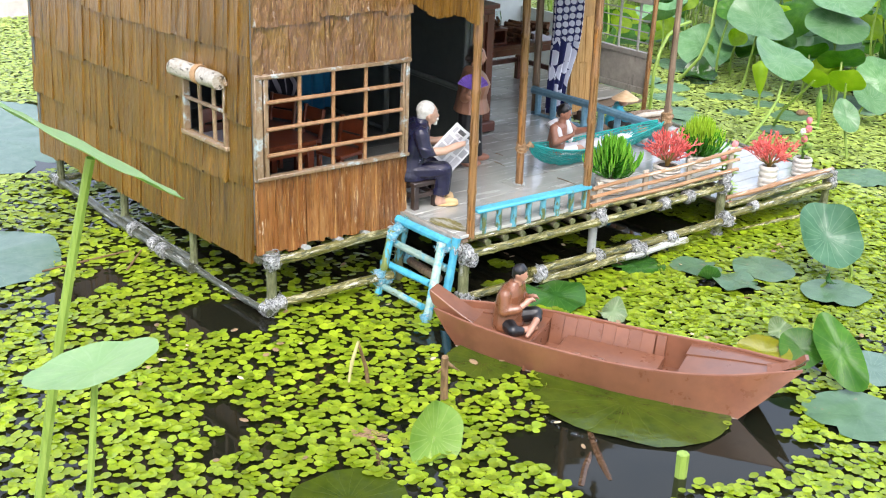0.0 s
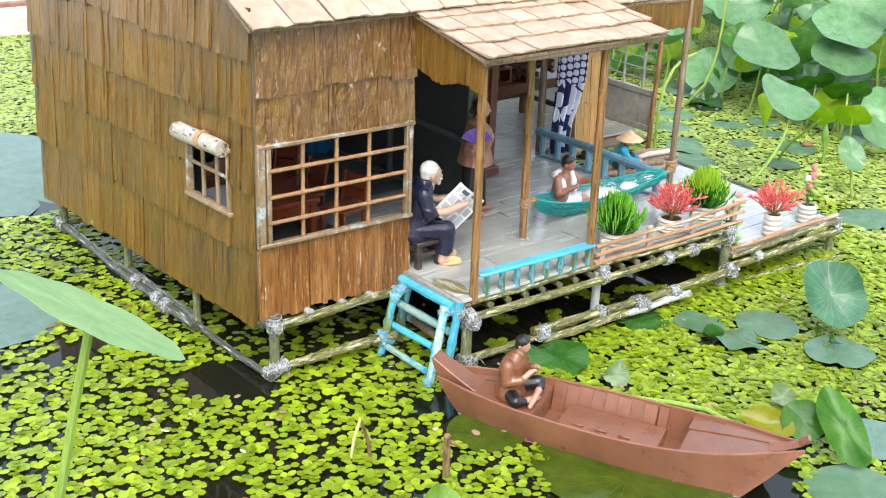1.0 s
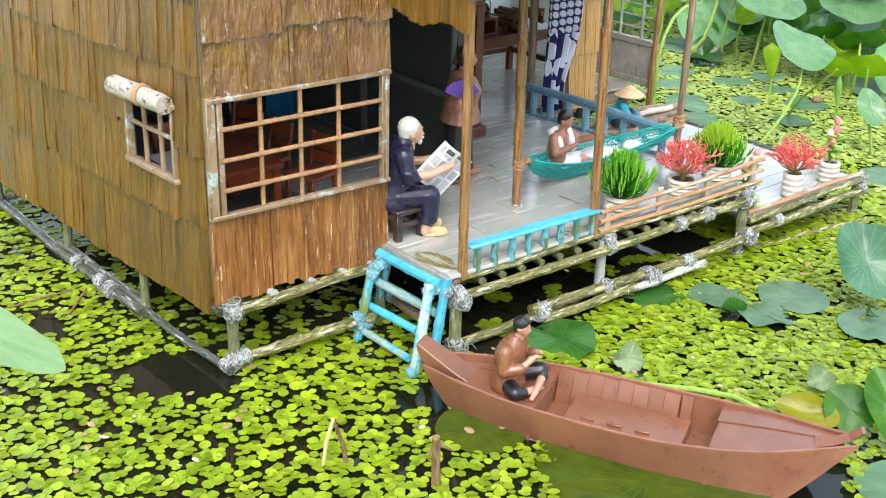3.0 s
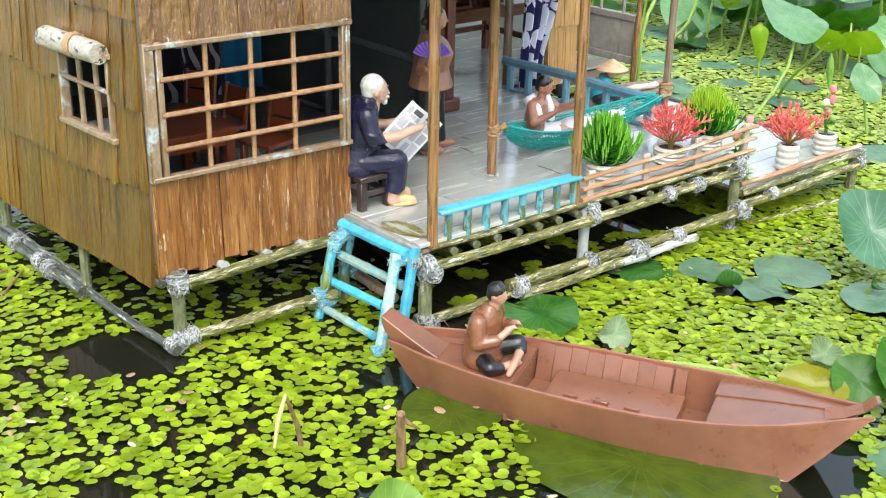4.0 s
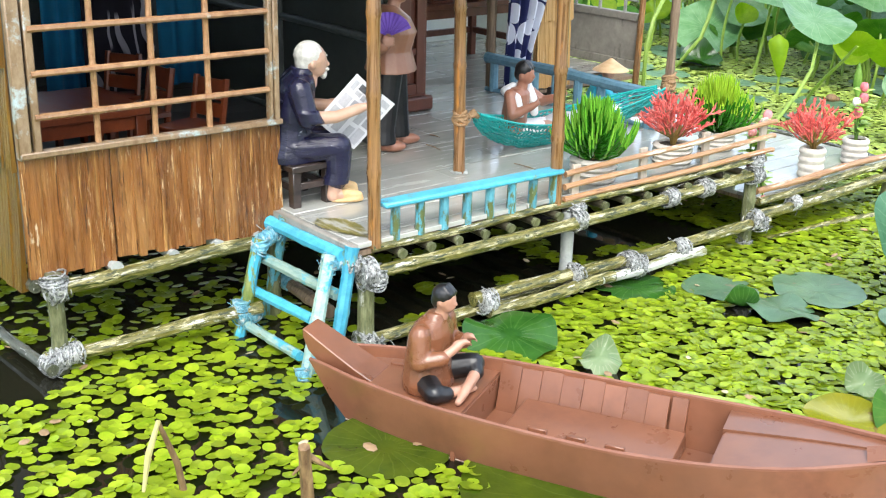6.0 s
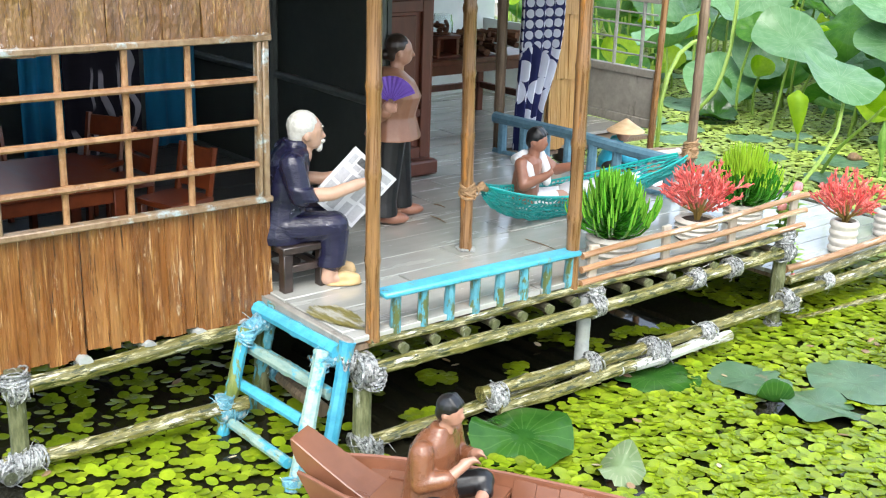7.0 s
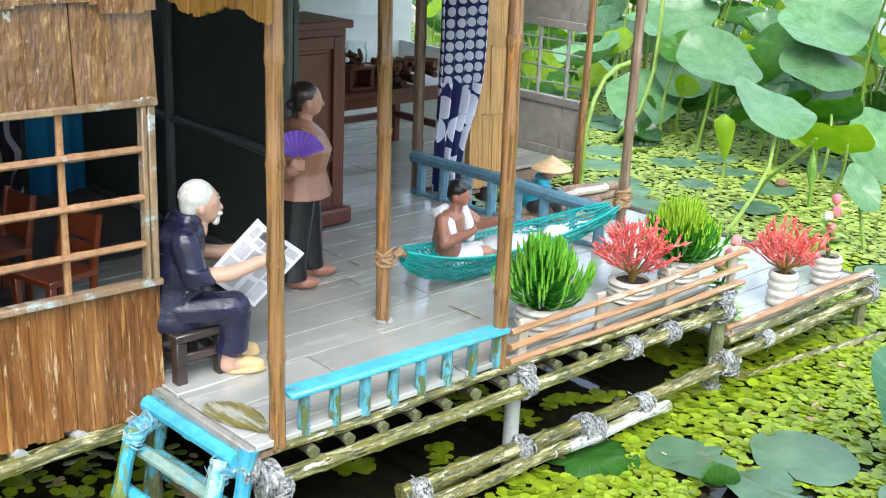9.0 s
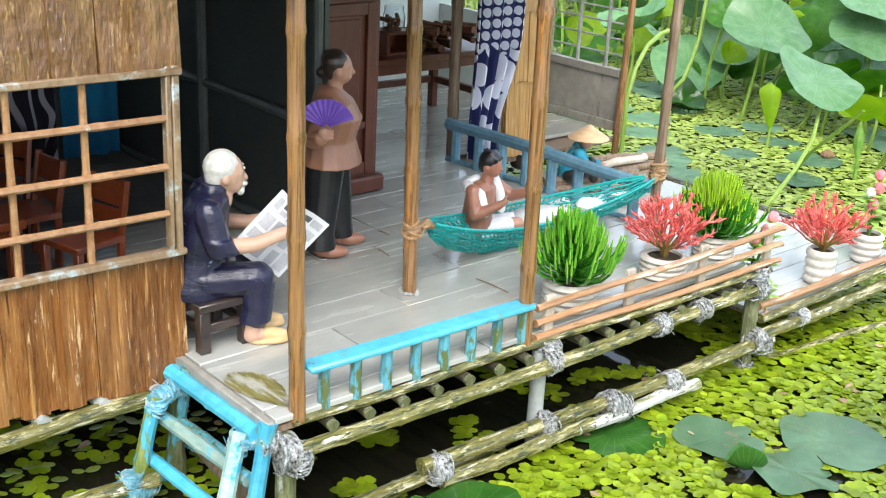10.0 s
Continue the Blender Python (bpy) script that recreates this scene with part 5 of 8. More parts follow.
# rising stem pieces at both ends
bm = bmesh.new()
rows = []
for x, top, low, wt in ((0.066, 0.0425, 0.034, 0.0200), (0.048, 0.050, 0.034, 0.0190), (0.022, 0.063, 0.036, 0.0175), (-0.006, 0.0775, 0.058, 0.0155), (-0.012, 0.0800, 0.071, 0.0148)):
    rows.append([bm.verts.new(BM @ Vector((x, y, z))) for y, z in ((-wt, top), (wt, top), (wt * 0.96, low), (-wt * 0.96, low))])
for p, q in zip(rows, rows[1:]):
    for k in range(4):
        bm.faces.new((p[k], p[(k + 1) % 4], q[(k + 1) % 4], q[k]))
bm.faces.new(rows[0])
bm.faces.new(rows[-1][::-1])
bmesh.ops.bevel(bm, geom=bm.edges[:], offset=0.0008, segments=1, affect="EDGES")
part("bow_piece", bm, "boat", boat, smooth=False)
bm = bmesh.new()
tube(bm, [BM @ Vector(p) for p in ((0.915 * BL, 0, 0.066), (0.95 * BL, 0, 0.0725), (0.982 * BL, 0, 0.083), (1.003 * BL, 0, 0.0955))], [0.014, 0.0125, 0.011, 0.0095], 4, squash=0.55, up=(0, 0, 1))
part("stern_piece", bm, "boat", boat, smooth=False)

# ---- figurines: one plain mesh each ----
def moulded(bm, voxel, rounds):
    """Melt the overlapping shapes of each colour into one smooth moulded skin."""
    out = bmesh.new()
    for m in sorted({f.material_index for f in bm.faces}):
        piece = bm.copy()
        bmesh.ops.delete(piece, geom=[f for f in piece.faces if f.material_index != m], context="FACES")
        bmesh.ops.recalc_face_normals(piece, faces=piece.faces[:])
        me = bpy.data.meshes.new("clay")
        piece.to_mesh(me)
        piece.free()
        tmp = new("clay", me)
        remesh = tmp.modifiers.new("skin", "REMESH")
        remesh.mode = "VOXEL"
        remesh.voxel_size = voxel
        smooth = tmp.modifiers.new("smooth", "SMOOTH")
        smooth.factor, smooth.iterations = 0.5, rounds
        done = bpy.data.meshes.new_from_object(tmp.evaluated_get(bpy.context.evaluated_depsgraph_get()))
        first = len(out.faces)
        out.from_mesh(done)
        out.faces.ensure_lookup_table()
        for f in out.faces[first:]:
            f.material_index = m
        bpy.data.objects.remove(tmp)
        bpy.data.meshes.remove(me)
        bpy.data.meshes.remove(done)
    bm.free()
    return out


def figure(name, mats, build, at, turn, label, size=1.0, voxel=0.0013, rounds=4):
    bm = bmesh.new()
    build(bm)
    bmesh.ops.scale(bm, vec=(size, size, size), verts=bm.verts[:])
    ob = attach(name, mesh_of(moulded(bm, voxel, rounds), name, mats), None, at=pose(*at, 0, 0, turn))
    return tagged(ob, label, "figurine", "clay figurines")


def torso(bm, rows, mat, seg=14):
    """Loft of ovals: (x, y, z, half depth, half width)."""
    rings = [[bm.verts.new((x + dx * math.cos(a), y + wy * math.sin(a), z)) for a in [2 * math.pi * k / seg for k in range(seg)]] for x, y, z, dx, wy in rows]
    for a, b in zip(rings, rings[1:]):
        for k in range(seg):
            bm.faces.new((a[k], a[(k + 1) % seg], b[(k + 1) % seg], b[k])).material_index = mat
    for ring in (rings[0][::-1], rings[-1]):
        bm.faces.new(ring).material_index = mat


def limb(bm, pts, radii, mat):
    for (a, b), (r, s) in zip(zip(pts, pts[1:]), zip(radii, radii[1:])):
        rounded(bm, a, b, r, s, 10, mat)


def head(bm, c, s, skin, hair, back=0.5, bun=False):
    """A plain head: skull, jaw, nose and ears, with a cap of hair."""
    x, y, z = c
    ball(bm, (x, y, z), (s * 0.95, s * 0.80, s * 1.08), skin)
    ball(bm, (x + s * 0.28, y, z - s * 0.55), (s * 0.62, s * 0.58, s * 0.55), skin)
    rounded(bm, (x + s * 0.86, y, z - s * 0.02), (x + s * 0.99, y, z - s * 0.30), s * 0.10, s * 0.16, 8, skin)
    ball(bm, (x + s * 0.80, y, z - s * 0.62), (s * 0.14, s * 0.26, s * 0.10), skin, None, 8)
    ball(bm, (x + s * 0.74, y, z + s * 0.14), (s * 0.2, s * 0.5, s * 0.12), skin, None, 8)
    for q in (1, -1):
        ball(bm, (x - s * 0.05, y + q * s * 0.80, z - s * 0.2), (s * 0.2, s * 0.1, s * 0.28), skin, None, 8)
    ball(bm, (x - s * (0.72 - back), y, z + s * 0.32), (s * 0.98, s * 0.90, s * 0.92), hair)
    if back > 0.5:
        for q in (-0.4, 0.0, 0.4):
            rounded(bm, (x + s * 0.1, y + q * s, z + s * 1.02), (x + s * 0.78, y + q * s * 1.2, z + s * 0.52), s * 0.24, s * 0.12, 8, hair)
    ball(bm, (x - s * 0.50, y, z - s * 0.15), (s * 0.62, s * 0.76, s * 0.75), hair)
    if bun:
        ball(bm, (x - s * 1.05, y, z - s * 0.35), (s * 0.48, s * 0.5, s * 0.42), hair)
    rounded(bm, (x - s * 0.15, y, z - s * 0.7), (x - s * 0.25, y, z - s * 1.5), s * 0.5, s * 0.58, 10, skin)


def reader(bm):
    torso(bm, [(-.005, 0, .056, .032, .035), (-.005, 0, .070, .032, .036), (-.003, 0, .095, .028, .033), (.001, 0, .123, .027, .036), (.005, 0, .144, .025, .040), (.008, 0, .155, .021, .034), (.011, 0, .163, .0145, .019), (.014, 0, .170, .0130, .0145)], 0)
    head(bm, (.026, 0, .1785), .0196, 1, 2)
    ring_torus(bm, (.014, 0, .1660), (.25, 0, 1), .0135, .0028, 16, 6, 0)
    torso(bm, [(-.006, 0, .053, .035, .038), (-.006, 0, .062, .036, .039), (-.004, 0, .080, .031, .035)], 0)
    ball(bm, (.0440, 0, .1670), (.0038, .0070, .0026), 2)
    ball(bm, (.0400, 0, .1600), (.0048, .0046, .0062), 2)
    ball(bm, (.0435, .0065, .1850), (.0020, .0040, .0012), 2, None, 8)
    ball(bm, (.0435, -.0065, .1850), (.0020, .0040, .0012), 2, None, 8)
    for q, dx in ((1, 0), (-1, 0)):
        limb(bm, [(.006, q * .036, .148), (.014, q * .043, .114)], [.0155, .0135], 0)
        limb(bm, [(.014, q * .043, .114), (.050, q * .035, .113), (.078, q * .026, .120)], [.0092, .0080, .0068], 1)
        torso(bm, [(.013, q * .043, .124, .0150, .0145), (.019, q * .0425, .112, .0155, .0150), (.022, q * .042, .1085, .0145, .0140)], 0)
        limb(bm, [(.078, q * .026, .120), (.090, q * .024, .123)], [.0075, .0050], 1)
        for j in range(3):
            limb(bm, [(.087, q * .024, .1255 - .0035 * j), (.096, q * .020, .1265 - .004 * j)], [.0024, .0018], 1)
        limb(bm, [(.000, q * .018, .070), (.055, q * .020, .072), (.053, q * .020, .028)], [.0205, .0170, .0135], 0)
        torso(bm, [(.055, q * .020, .066, .018, .0155), (.054, q * .020, .038, .0165, .015), (.051, q * .020, .024, .0175, .0155)], 0)
        limb(bm, [(.051, q * .020, .026), (.048, q * .020, .009)], [.0095, .0098], 1)
        limb(bm, [(.048, q * .020, .0085), (.064, q * .021, .0075)], [.0085, .0075], 1)
        torso(bm, [(.066, q * .021, .000, .022, .0105), (.066, q * .021, .004, .022, .0105)], 3)
        limb(bm, [(.064, q * .021, .009), (.080, q * .021, .0065)], [.0085, .0065], 3)


figure("reading_figurine", ["navy", "skin_pale", "white_hair", "sandal"], reader, (1.163, 1.512, 0.1315), -26, "seated white-haired clay figurine in glossy navy clothes", 0.91)


def standing(bm):
    for q, dx in ((1, .012), (-1, -.008)):
        torso(bm, [(0 + dx * .2, q * .017, .120, .023, .018), (dx * .6, q * .019, .075, .020, .0165), (dx, q * .022, .03, .0175, .0155), (dx, q * .023, .012, .0195, .0175)], 1)
        limb(bm, [(dx, q * .021, .018), (dx + .002, q * .021, .008)], [.008, .008], 2)
        ball(bm, (dx + .013, q * .022, .008), (.021, .0095, .008), 3)
    torso(bm, [(.003, 0, .109, .036, .046), (.003, 0, .116, .034, .043), (.002, 0, .136, .029, .037), (.007, 0, .160, .031, .038), (.005, 0, .178, .024, .037), (.0, 0, .189, .016, .026), (-.001, 0, .195, .0105, .0125)], 0)
    limb(bm, [(0, .036, .178), (-.004, .044, .142), (.004, .042, .112)], [.0125, .0115, .0095], 0)
    limb(bm, [(.004, .042, .112), (.012, .040, .096)], [.0075, .0075], 2)
    limb(bm, [(.0, -.036, .178), (-.014, -.050, .146)], [.0125, .0112], 0)
    limb(bm, [(-.014, -.050, .146), (-.008, -.062, .150)], [.0105, .0090], 0)
    limb(bm, [(-.008, -.062, .150), (-.006, -.066, .155)], [.0058, .0052], 2)
    ball(bm, (-.005, -.067, .158), (.0055, .0065, .0065), 2)
    for j in range(3):
        limb(bm, [(-.003, -.068, .160 - .004 * j), (.005, -.070, .161 - .004 * j)], [.0026, .0020], 2)
    head(bm, (.010, 0, .215), .0165, 2, 4, bun=True)


figure("standing_figurine", ["blouse", "black", "skin", "skin_dark", "stool"], standing, (1.396, 1.640, 0.131), -36, "standing clay figurine in a brown blouse and black trousers")


def swinging(bm):
    torso(bm, [(0, 0, .0, .022, .028), (0, 0, .02, .020, .026), (.003, 0, .045, .019, .029), (.005, 0, .062, .016, .031), (.005, 0, .072, .010, .014)], 0)
    head(bm, (.014, .004, .095), .0160, 0, 1, 0.62)
    for pts in ([(.006, -.030, .063), (.014, -.037, .034), (.042, -.026, .050)], [(.006, .030, .063), (.032, .038, .046), (.064, .030, .058)]):
        limb(bm, pts, [.0108, .0088, .0062], 0)
        limb(bm, [pts[2], Vector(pts[2]) + Vector((.009, .002, .006))], [.0062, .0040], 0)
        limb(bm, [Vector(pts[2]) + Vector((.005, .0, .004)), Vector(pts[2]) + Vector((.010, .002, .014))], [.0026, .0018], 0)
    for q in (1, -1):
        limb(bm, [(.0, q * .013, .002), (.031, q * .012 + .045, .004)], [.015, .0125], 2)
        limb(bm, [(.031, q * .012 + .045, .004), (.070, q * .012 + .098, .004)], [.0110, .0080], 3)
        limb(bm, [(.070, q * .012 + .098, .004), (.076, q * .012 + .104, .014)], [.0075, .0050], 3)
    limb(bm, [(-.004, .020, .070), (.010, .023, .072), (.022, .022, .050), (.025, .022, .030)], [.007, .008, .0078, .007], 2)
    limb(bm, [(-.004, .0, .073), (-.012, -.014, .066), (-.002, -.025, .066), (.015, -.027, .060), (.023, -.026, .036)], [.006, .007, .0078, .0078, .007], 2)


figure("hammock_figurine", ["skin_dark", "black", "cloth_white", "skin"], swinging, (1.562, 1.566, 0.147), -68, "bare-chested clay figurine with a white towel sitting in the hammock", 0.88)


def fisher(bm):
    torso(bm, [(0, 0, .0, .024, .026), (0, 0, .02, .024, .027), (.008, 0, .045, .020, .027), (.014, 0, .060, .013, .018)], 0)
    for q in (1, -1):
        limb(bm, [(.012, q * .026, .054), (.030, q * .032, .028), (.058, q * .02, .022)], [.011, .0095, .008], 0)
        ball(bm, (.064, q * .018, .02), .008, 2)
        limb(bm, [(.0, q * .016, .008), (.040, q * .02, .024), (.045, q * .018, .004)], [.017, .013, .010], 1)
    ball(bm, (.026, 0, .074), (.015, .014, .017), 2)
    lathe(bm, [(.002, .106), (.018, .095), (.041, .080), (.0405, .0785), (.016, .091), (.001, .100)], (.030, 0, 0), 20, 3)


figure("crouching_figurine", ["teal_cloth", "black", "skin", "hat"], fisher, (1.958, 1.780, 0.096), -42, "crouching clay figurine in a teal shirt and conical straw hat", 0.80)


def rower(bm):
    torso(bm, [(-.004, 0, .0, .030, .040), (-.005, 0, .012, .031, .040), (-.006, 0, .030, .028, .036), (-.004, 0, .052, .027, .036), (-.002, 0, .074, .025, .037), (.000, 0, .086, .020, .031), (.004, 0, .095, .014, .017), (.006, 0, .101, .0115, .0125)], 0)
    torso(bm, [(.006, 0, .092, .009, .0095), (.007, 0, .100, .009, .0095)], 1)
    head(bm, (.015, 0, .1185), .0155, 1, 2, 0.62)
    for q in (1, -1):
        limb(bm, [(.000, q * .034, .080), (.004, q * .042, .048)], [.0135, .0120], 0)
        limb(bm, [(.004, q * .042, .048), (.028, q * .030, .054)], [.0120, .0100], 0)
        limb(bm, [(.028, q * .030, .054), (.042, q * .014, .068)], [.0066, .0056], 1)
        limb(bm, [(.040, q * .014, .068), (.048, q * .009, .073)], [.0062, .0040], 1)
        for j in range(3):
            limb(bm, [(.046, q * .010 - .002 + .003 * j, .074 - .002 * j), (.055, q * .007 - .002 + .003 * j, .073 - .003 * j)], [.0021, .0015], 1)
    limb(bm, [(.0, -.018, .013), (.026, -.044, .013)], [.0170, .0130], 2)
    limb(bm, [(.026, -.044, .012), (.037, -.034, .011)], [.0122, .0098], 2)
    limb(bm, [(.036, -.034, .010), (.048, -.004, .008)], [.0080, .0058], 1)
    limb(bm, [(.048, -.004, .006), (.054, .010, .004)], [.0056, .0042], 1)
    limb(bm, [(.0, .018, .014), (.040, .034, .024)], [.0175, .0150], 2)
    limb(bm, [(.040, .034, .023), (.049, .024, .019)], [.0138, .0105], 2)
    limb(bm, [(.049, .024, .018), (.054, -.016, .013)], [.0082, .0060], 1)
    limb(bm, [(.054, -.018, .011), (.054, -.036, .005)], [.0062, .0046], 1)


figure("boat_figurine", ["shirt", "skin", "black"], rower, (1.100, 1.173, 0.0425), -66, "clay figurine in a glossy brown shirt sitting cross-legged in the boat", 0.765)

# ---- what the figurines hold and sit on ----
stool = holder("stool", (1.168, 1.509, 0.13), "low dark wooden stool on the plank floor", "stool")
SX, SY = 1.168, 1.509
bm = bmesh.new()
box(bm, (SX, SY, 0.1765), (0.058, 0.068, 0.008), None, 0.0012)
part("seat", bm, "stool", stool)
for dx in (-0.022, 0.022):
    for dy in (-0.027, 0.027):
        bm = bmesh.new()
        box(bm, (SX + dx, SY + dy, 0.1515), (0.011, 0.011, 0.042), None, 0.001)
        part("leg", bm, "stool", stool)
for dx in (-0.022, 0.022):
    bm = bmesh.new()
    box(bm, (SX + dx, SY, 0.153), (0.006, 0.044, 0.008), None, 0.0008)
    part("stretcher", bm, "stool", stool)
for dy in (-0.027, 0.027):
    bm = bmesh.new()
    box(bm, (SX, SY + dy, 0.155), (0.034, 0.006, 0.008), None, 0.0008)
    part("stretcher", bm, "stool", stool)

paper = holder("newspaper", (1.235, 1.478, 0.216), "open grey-white newspaper with dark headlines", "newspaper")
PM = Matrix.Translation((1.226, 1.475, 0.232)) @ Euler((radians(10), radians(40), radians(-22))).to_matrix().to_4x4() @ Matrix.Diagonal((0.86, 1, 0.86, 1))
bm = bmesh.new()
vs = {}
for k in range(2):
    for i in range(9):
        u = -0.034 + 0.068 * i / 8
        for j, v in enumerate((-0.042, -0.014, 0.014, 0.042)):
            vs[k, i, j] = bm.verts.new(PM @ Vector((u, -0.0003 + 0.0006 * k + 0.003 * math.sin(u * 90) + 0.004 * (abs(u) / 0.034) ** 2, v)))
for i in range(8):
    for j in range(3):
        for k in range(2):
            q = [vs[k, i, j], vs[k, i + 1, j], vs[k, i + 1, j + 1], vs[k, i, j + 1]]
            bm.faces.new(q if k == 0 else q[::-1])
part("sheet", bm, "paper", paper)


def print_block(u0, u1, v0, v1, mat, name):
    bm = bmesh.new()
    n = 4
    row = [[bm.verts.new(PM @ Vector((u0 + (u1 - u0) * i / n, -0.0009 + 0.003 * math.sin((u0 + (u1 - u0) * i / n) * 90) + 0.004 * (abs(u0 + (u1 - u0) * i / n) / 0.034) ** 2, v))) for i in range(n + 1)] for v in (v0, v1)]
    for i in range(n):
        bm.faces.new((row[0][i], row[0][i + 1], row[1][i + 1], row[1][i]))
    part(name, bm, mat, paper)


for u0, u1, v0, v1, m in ((-.030, -.024, .022, .036, "ink_grey"), (-.021, -.004, .028, .037, "ink"), (-.021, -.012, .020, .026, "ink_grey"), (-.010, -.003, .018, .026, "ink_grey"), (.004, .014, .030, .037, "ink"), (.016, .030, .028, .037, "ink_grey"), (.004, .013, .018, .028, "ink_grey"), (.016, .030, .012, .023, "ink_grey"),
                          (-.030, -.018, -.004, .014, "ink_grey"), (-.015, -.003, -.004, .014, "ink_grey"), (-.030, -.018, -.022, -.008, "ink_grey"), (-.015, -.003, -.036, -.008, "ink_grey"), (-.030, -.018, -.037, -.026, "ink_grey"), (.004, .015, -.012, .012, "ink_grey"), (.018, .030, -.010, .008, "ink_grey"), (.004, .015, -.036, -.018, "ink_grey"), (.018, .030, -.037, -.014, "ink_grey")):
    print_block(u0, u1, v0, v1, m, "print_block")

fan = holder("hand_fan", (1.36, 1.566, 0.285), "purple pleated folding fan held open", "fan")
FMX = Matrix.Translation((1.355, 1.586, 0.294)) @ Euler((radians(-4), radians(8), radians(-41))).to_matrix().to_4x4()
bm = bmesh.new()
n = 22
prev = None
for i in range(n + 1):
    a = radians(30 + 136 * i / n)
    off = 0.0006 * (1 if i % 2 else -1)
    ring = [bm.verts.new(FMX @ Vector((r * math.cos(a), off + d, r * math.sin(a)))) for r, d in ((0.004, 0), (0.031, 0), (0.031, 0.0008), (0.004, 0.0008))]
    if prev:
        for k in range(4):
            bm.faces.new((prev[k], prev[(k + 1) % 4], ring[(k + 1) % 4], ring[k]))
    else:
        bm.faces.new(ring)
    prev = ring
bm.faces.new(prev[::-1])
part("fan_leaf", bm, "purple", fan, smooth=False)

# hammock of knotted cord
hammock = holder("hammock", (1.6, 1.49, 0.15), "turquoise knotted net hammock slung between two posts", "hammock")
HA, HB = Vector((1.418, 1.489, 0.205)), Vector((1.788, 1.484, 0.200))


def sling(u, v):
    """u along the hammock, v across it."""
    w = 0.034 * math.sin(math.pi * min(1, max(0, u))) ** 0.55
    p = HA.lerp(HB, u)
    p.z -= 0.064 * math.sin(math.pi * u) ** 0.8
    p.y += 0.050 * math.sin(math.pi * u)
    p.y += v * w * 1.1
    p.z += (abs(v) ** 1.8) * w * 0.80 - 0.012 * (1 - abs(v))
    return p


def cord(u, v, k):
    """A point on the net, a little out of true."""
    p = sling(u, v)
    return p + Vector((0.0010 * math.sin(k * 7.1 + u * 60), 0.0008 * math.sin(k * 3.7 + u * 47), 0.0012 * math.sin(k * 5.3 + u * 71)))


strands = bmesh.new()
for k in range(14):
    v = -0.92 + 1.84 * k / 13
    tube(strands, [cord(0.02 + 0.96 * j / 60, v, k) for j in range(61)], 0.0013, 4)
for k in range(44):
    u = 0.05 + 0.90 * k / 43
    tube(strands, [cord(u + 0.010 * (-1) ** j, -1 + 2 * j / 16, j + k) for j in range(17)], 0.0012, 4)
part("net", strands, "net", hammock)
bm = bmesh.new()
for v in (-1, 1):
    tube(bm, [sling(0.02 + 0.96 * k / 24, v) for k in range(25)], 0.0016, 5)
part("edge_cord", bm, "net", hammock)
for a, b in ((Vector((1.402, 1.488, 0.205)), HA), (Vector((1.796, 1.488, 0.203)), HB)):
    bm = bmesh.new()
    tube(bm, [a, a.lerp(b, 0.5) + Vector((0, 0, -0.003)), b, b + (b - a) * 0.6 + Vector((0, 0, -.006))], [0.004, 0.0035, 0.006, 0.003], 7)
    part("tie_rope", bm, "rope", hammock)
bm = bmesh.new()
ball(bm, (1.660, 1.542, 0.152), (0.050, 0.028, 0.014), 0, Euler((0, 0.1, -0.3)).to_matrix().to_4x4(), 16)
thing("cushion", bm, "cloth_white", "white cloth cushion lying in the hammock", "cushion")
for c in ((1.728, 1.525, 0.160), (1.700, 1.560, 0.150)):
    bm = bmesh.new()
    ball(bm, c, (0.026, 0.012, 0.009), 0, Euler((0.3, -0.3, 0.4)).to_matrix().to_4x4(), 12)
    ball(bm, (c[0] - 0.012, c[1] + 0.004, c[2] + 0.002), (0.016, 0.014, 0.010), 0, None, 10)
    thing("cloth_bundle", bm, "cloth_white", "white cloth bundle at the hammock's foot", "cloth")

# ---- pots and plants ----
def pot(parent, c, r, h):
    bm = bmesh.new()
    prof = [(r * 0.80, 0.0)]
    n = 4
    for k in range(n):
        for q in (0.1, 0.3, 0.5, 0.7, 0.9):
            prof.append((r * (0.84 + 0.05 * k / n) + r * 0.15 * math.sin(math.pi * q), h * (k + q) / n))
    prof += [(r * 0.88, h), (r * 0.74, h), (r * 0.70, h * 0.85)]
    lathe(bm, prof, c, 22)
    part("pot", bm, "pot", parent, "ribbed whitish pot")
    bm = bmesh.new()
    lathe(bm, [(r * 0.72, h * 0.84), (r * 0.72, h * 0.90)], c, 16)
    part("soil", bm, "soil", parent)


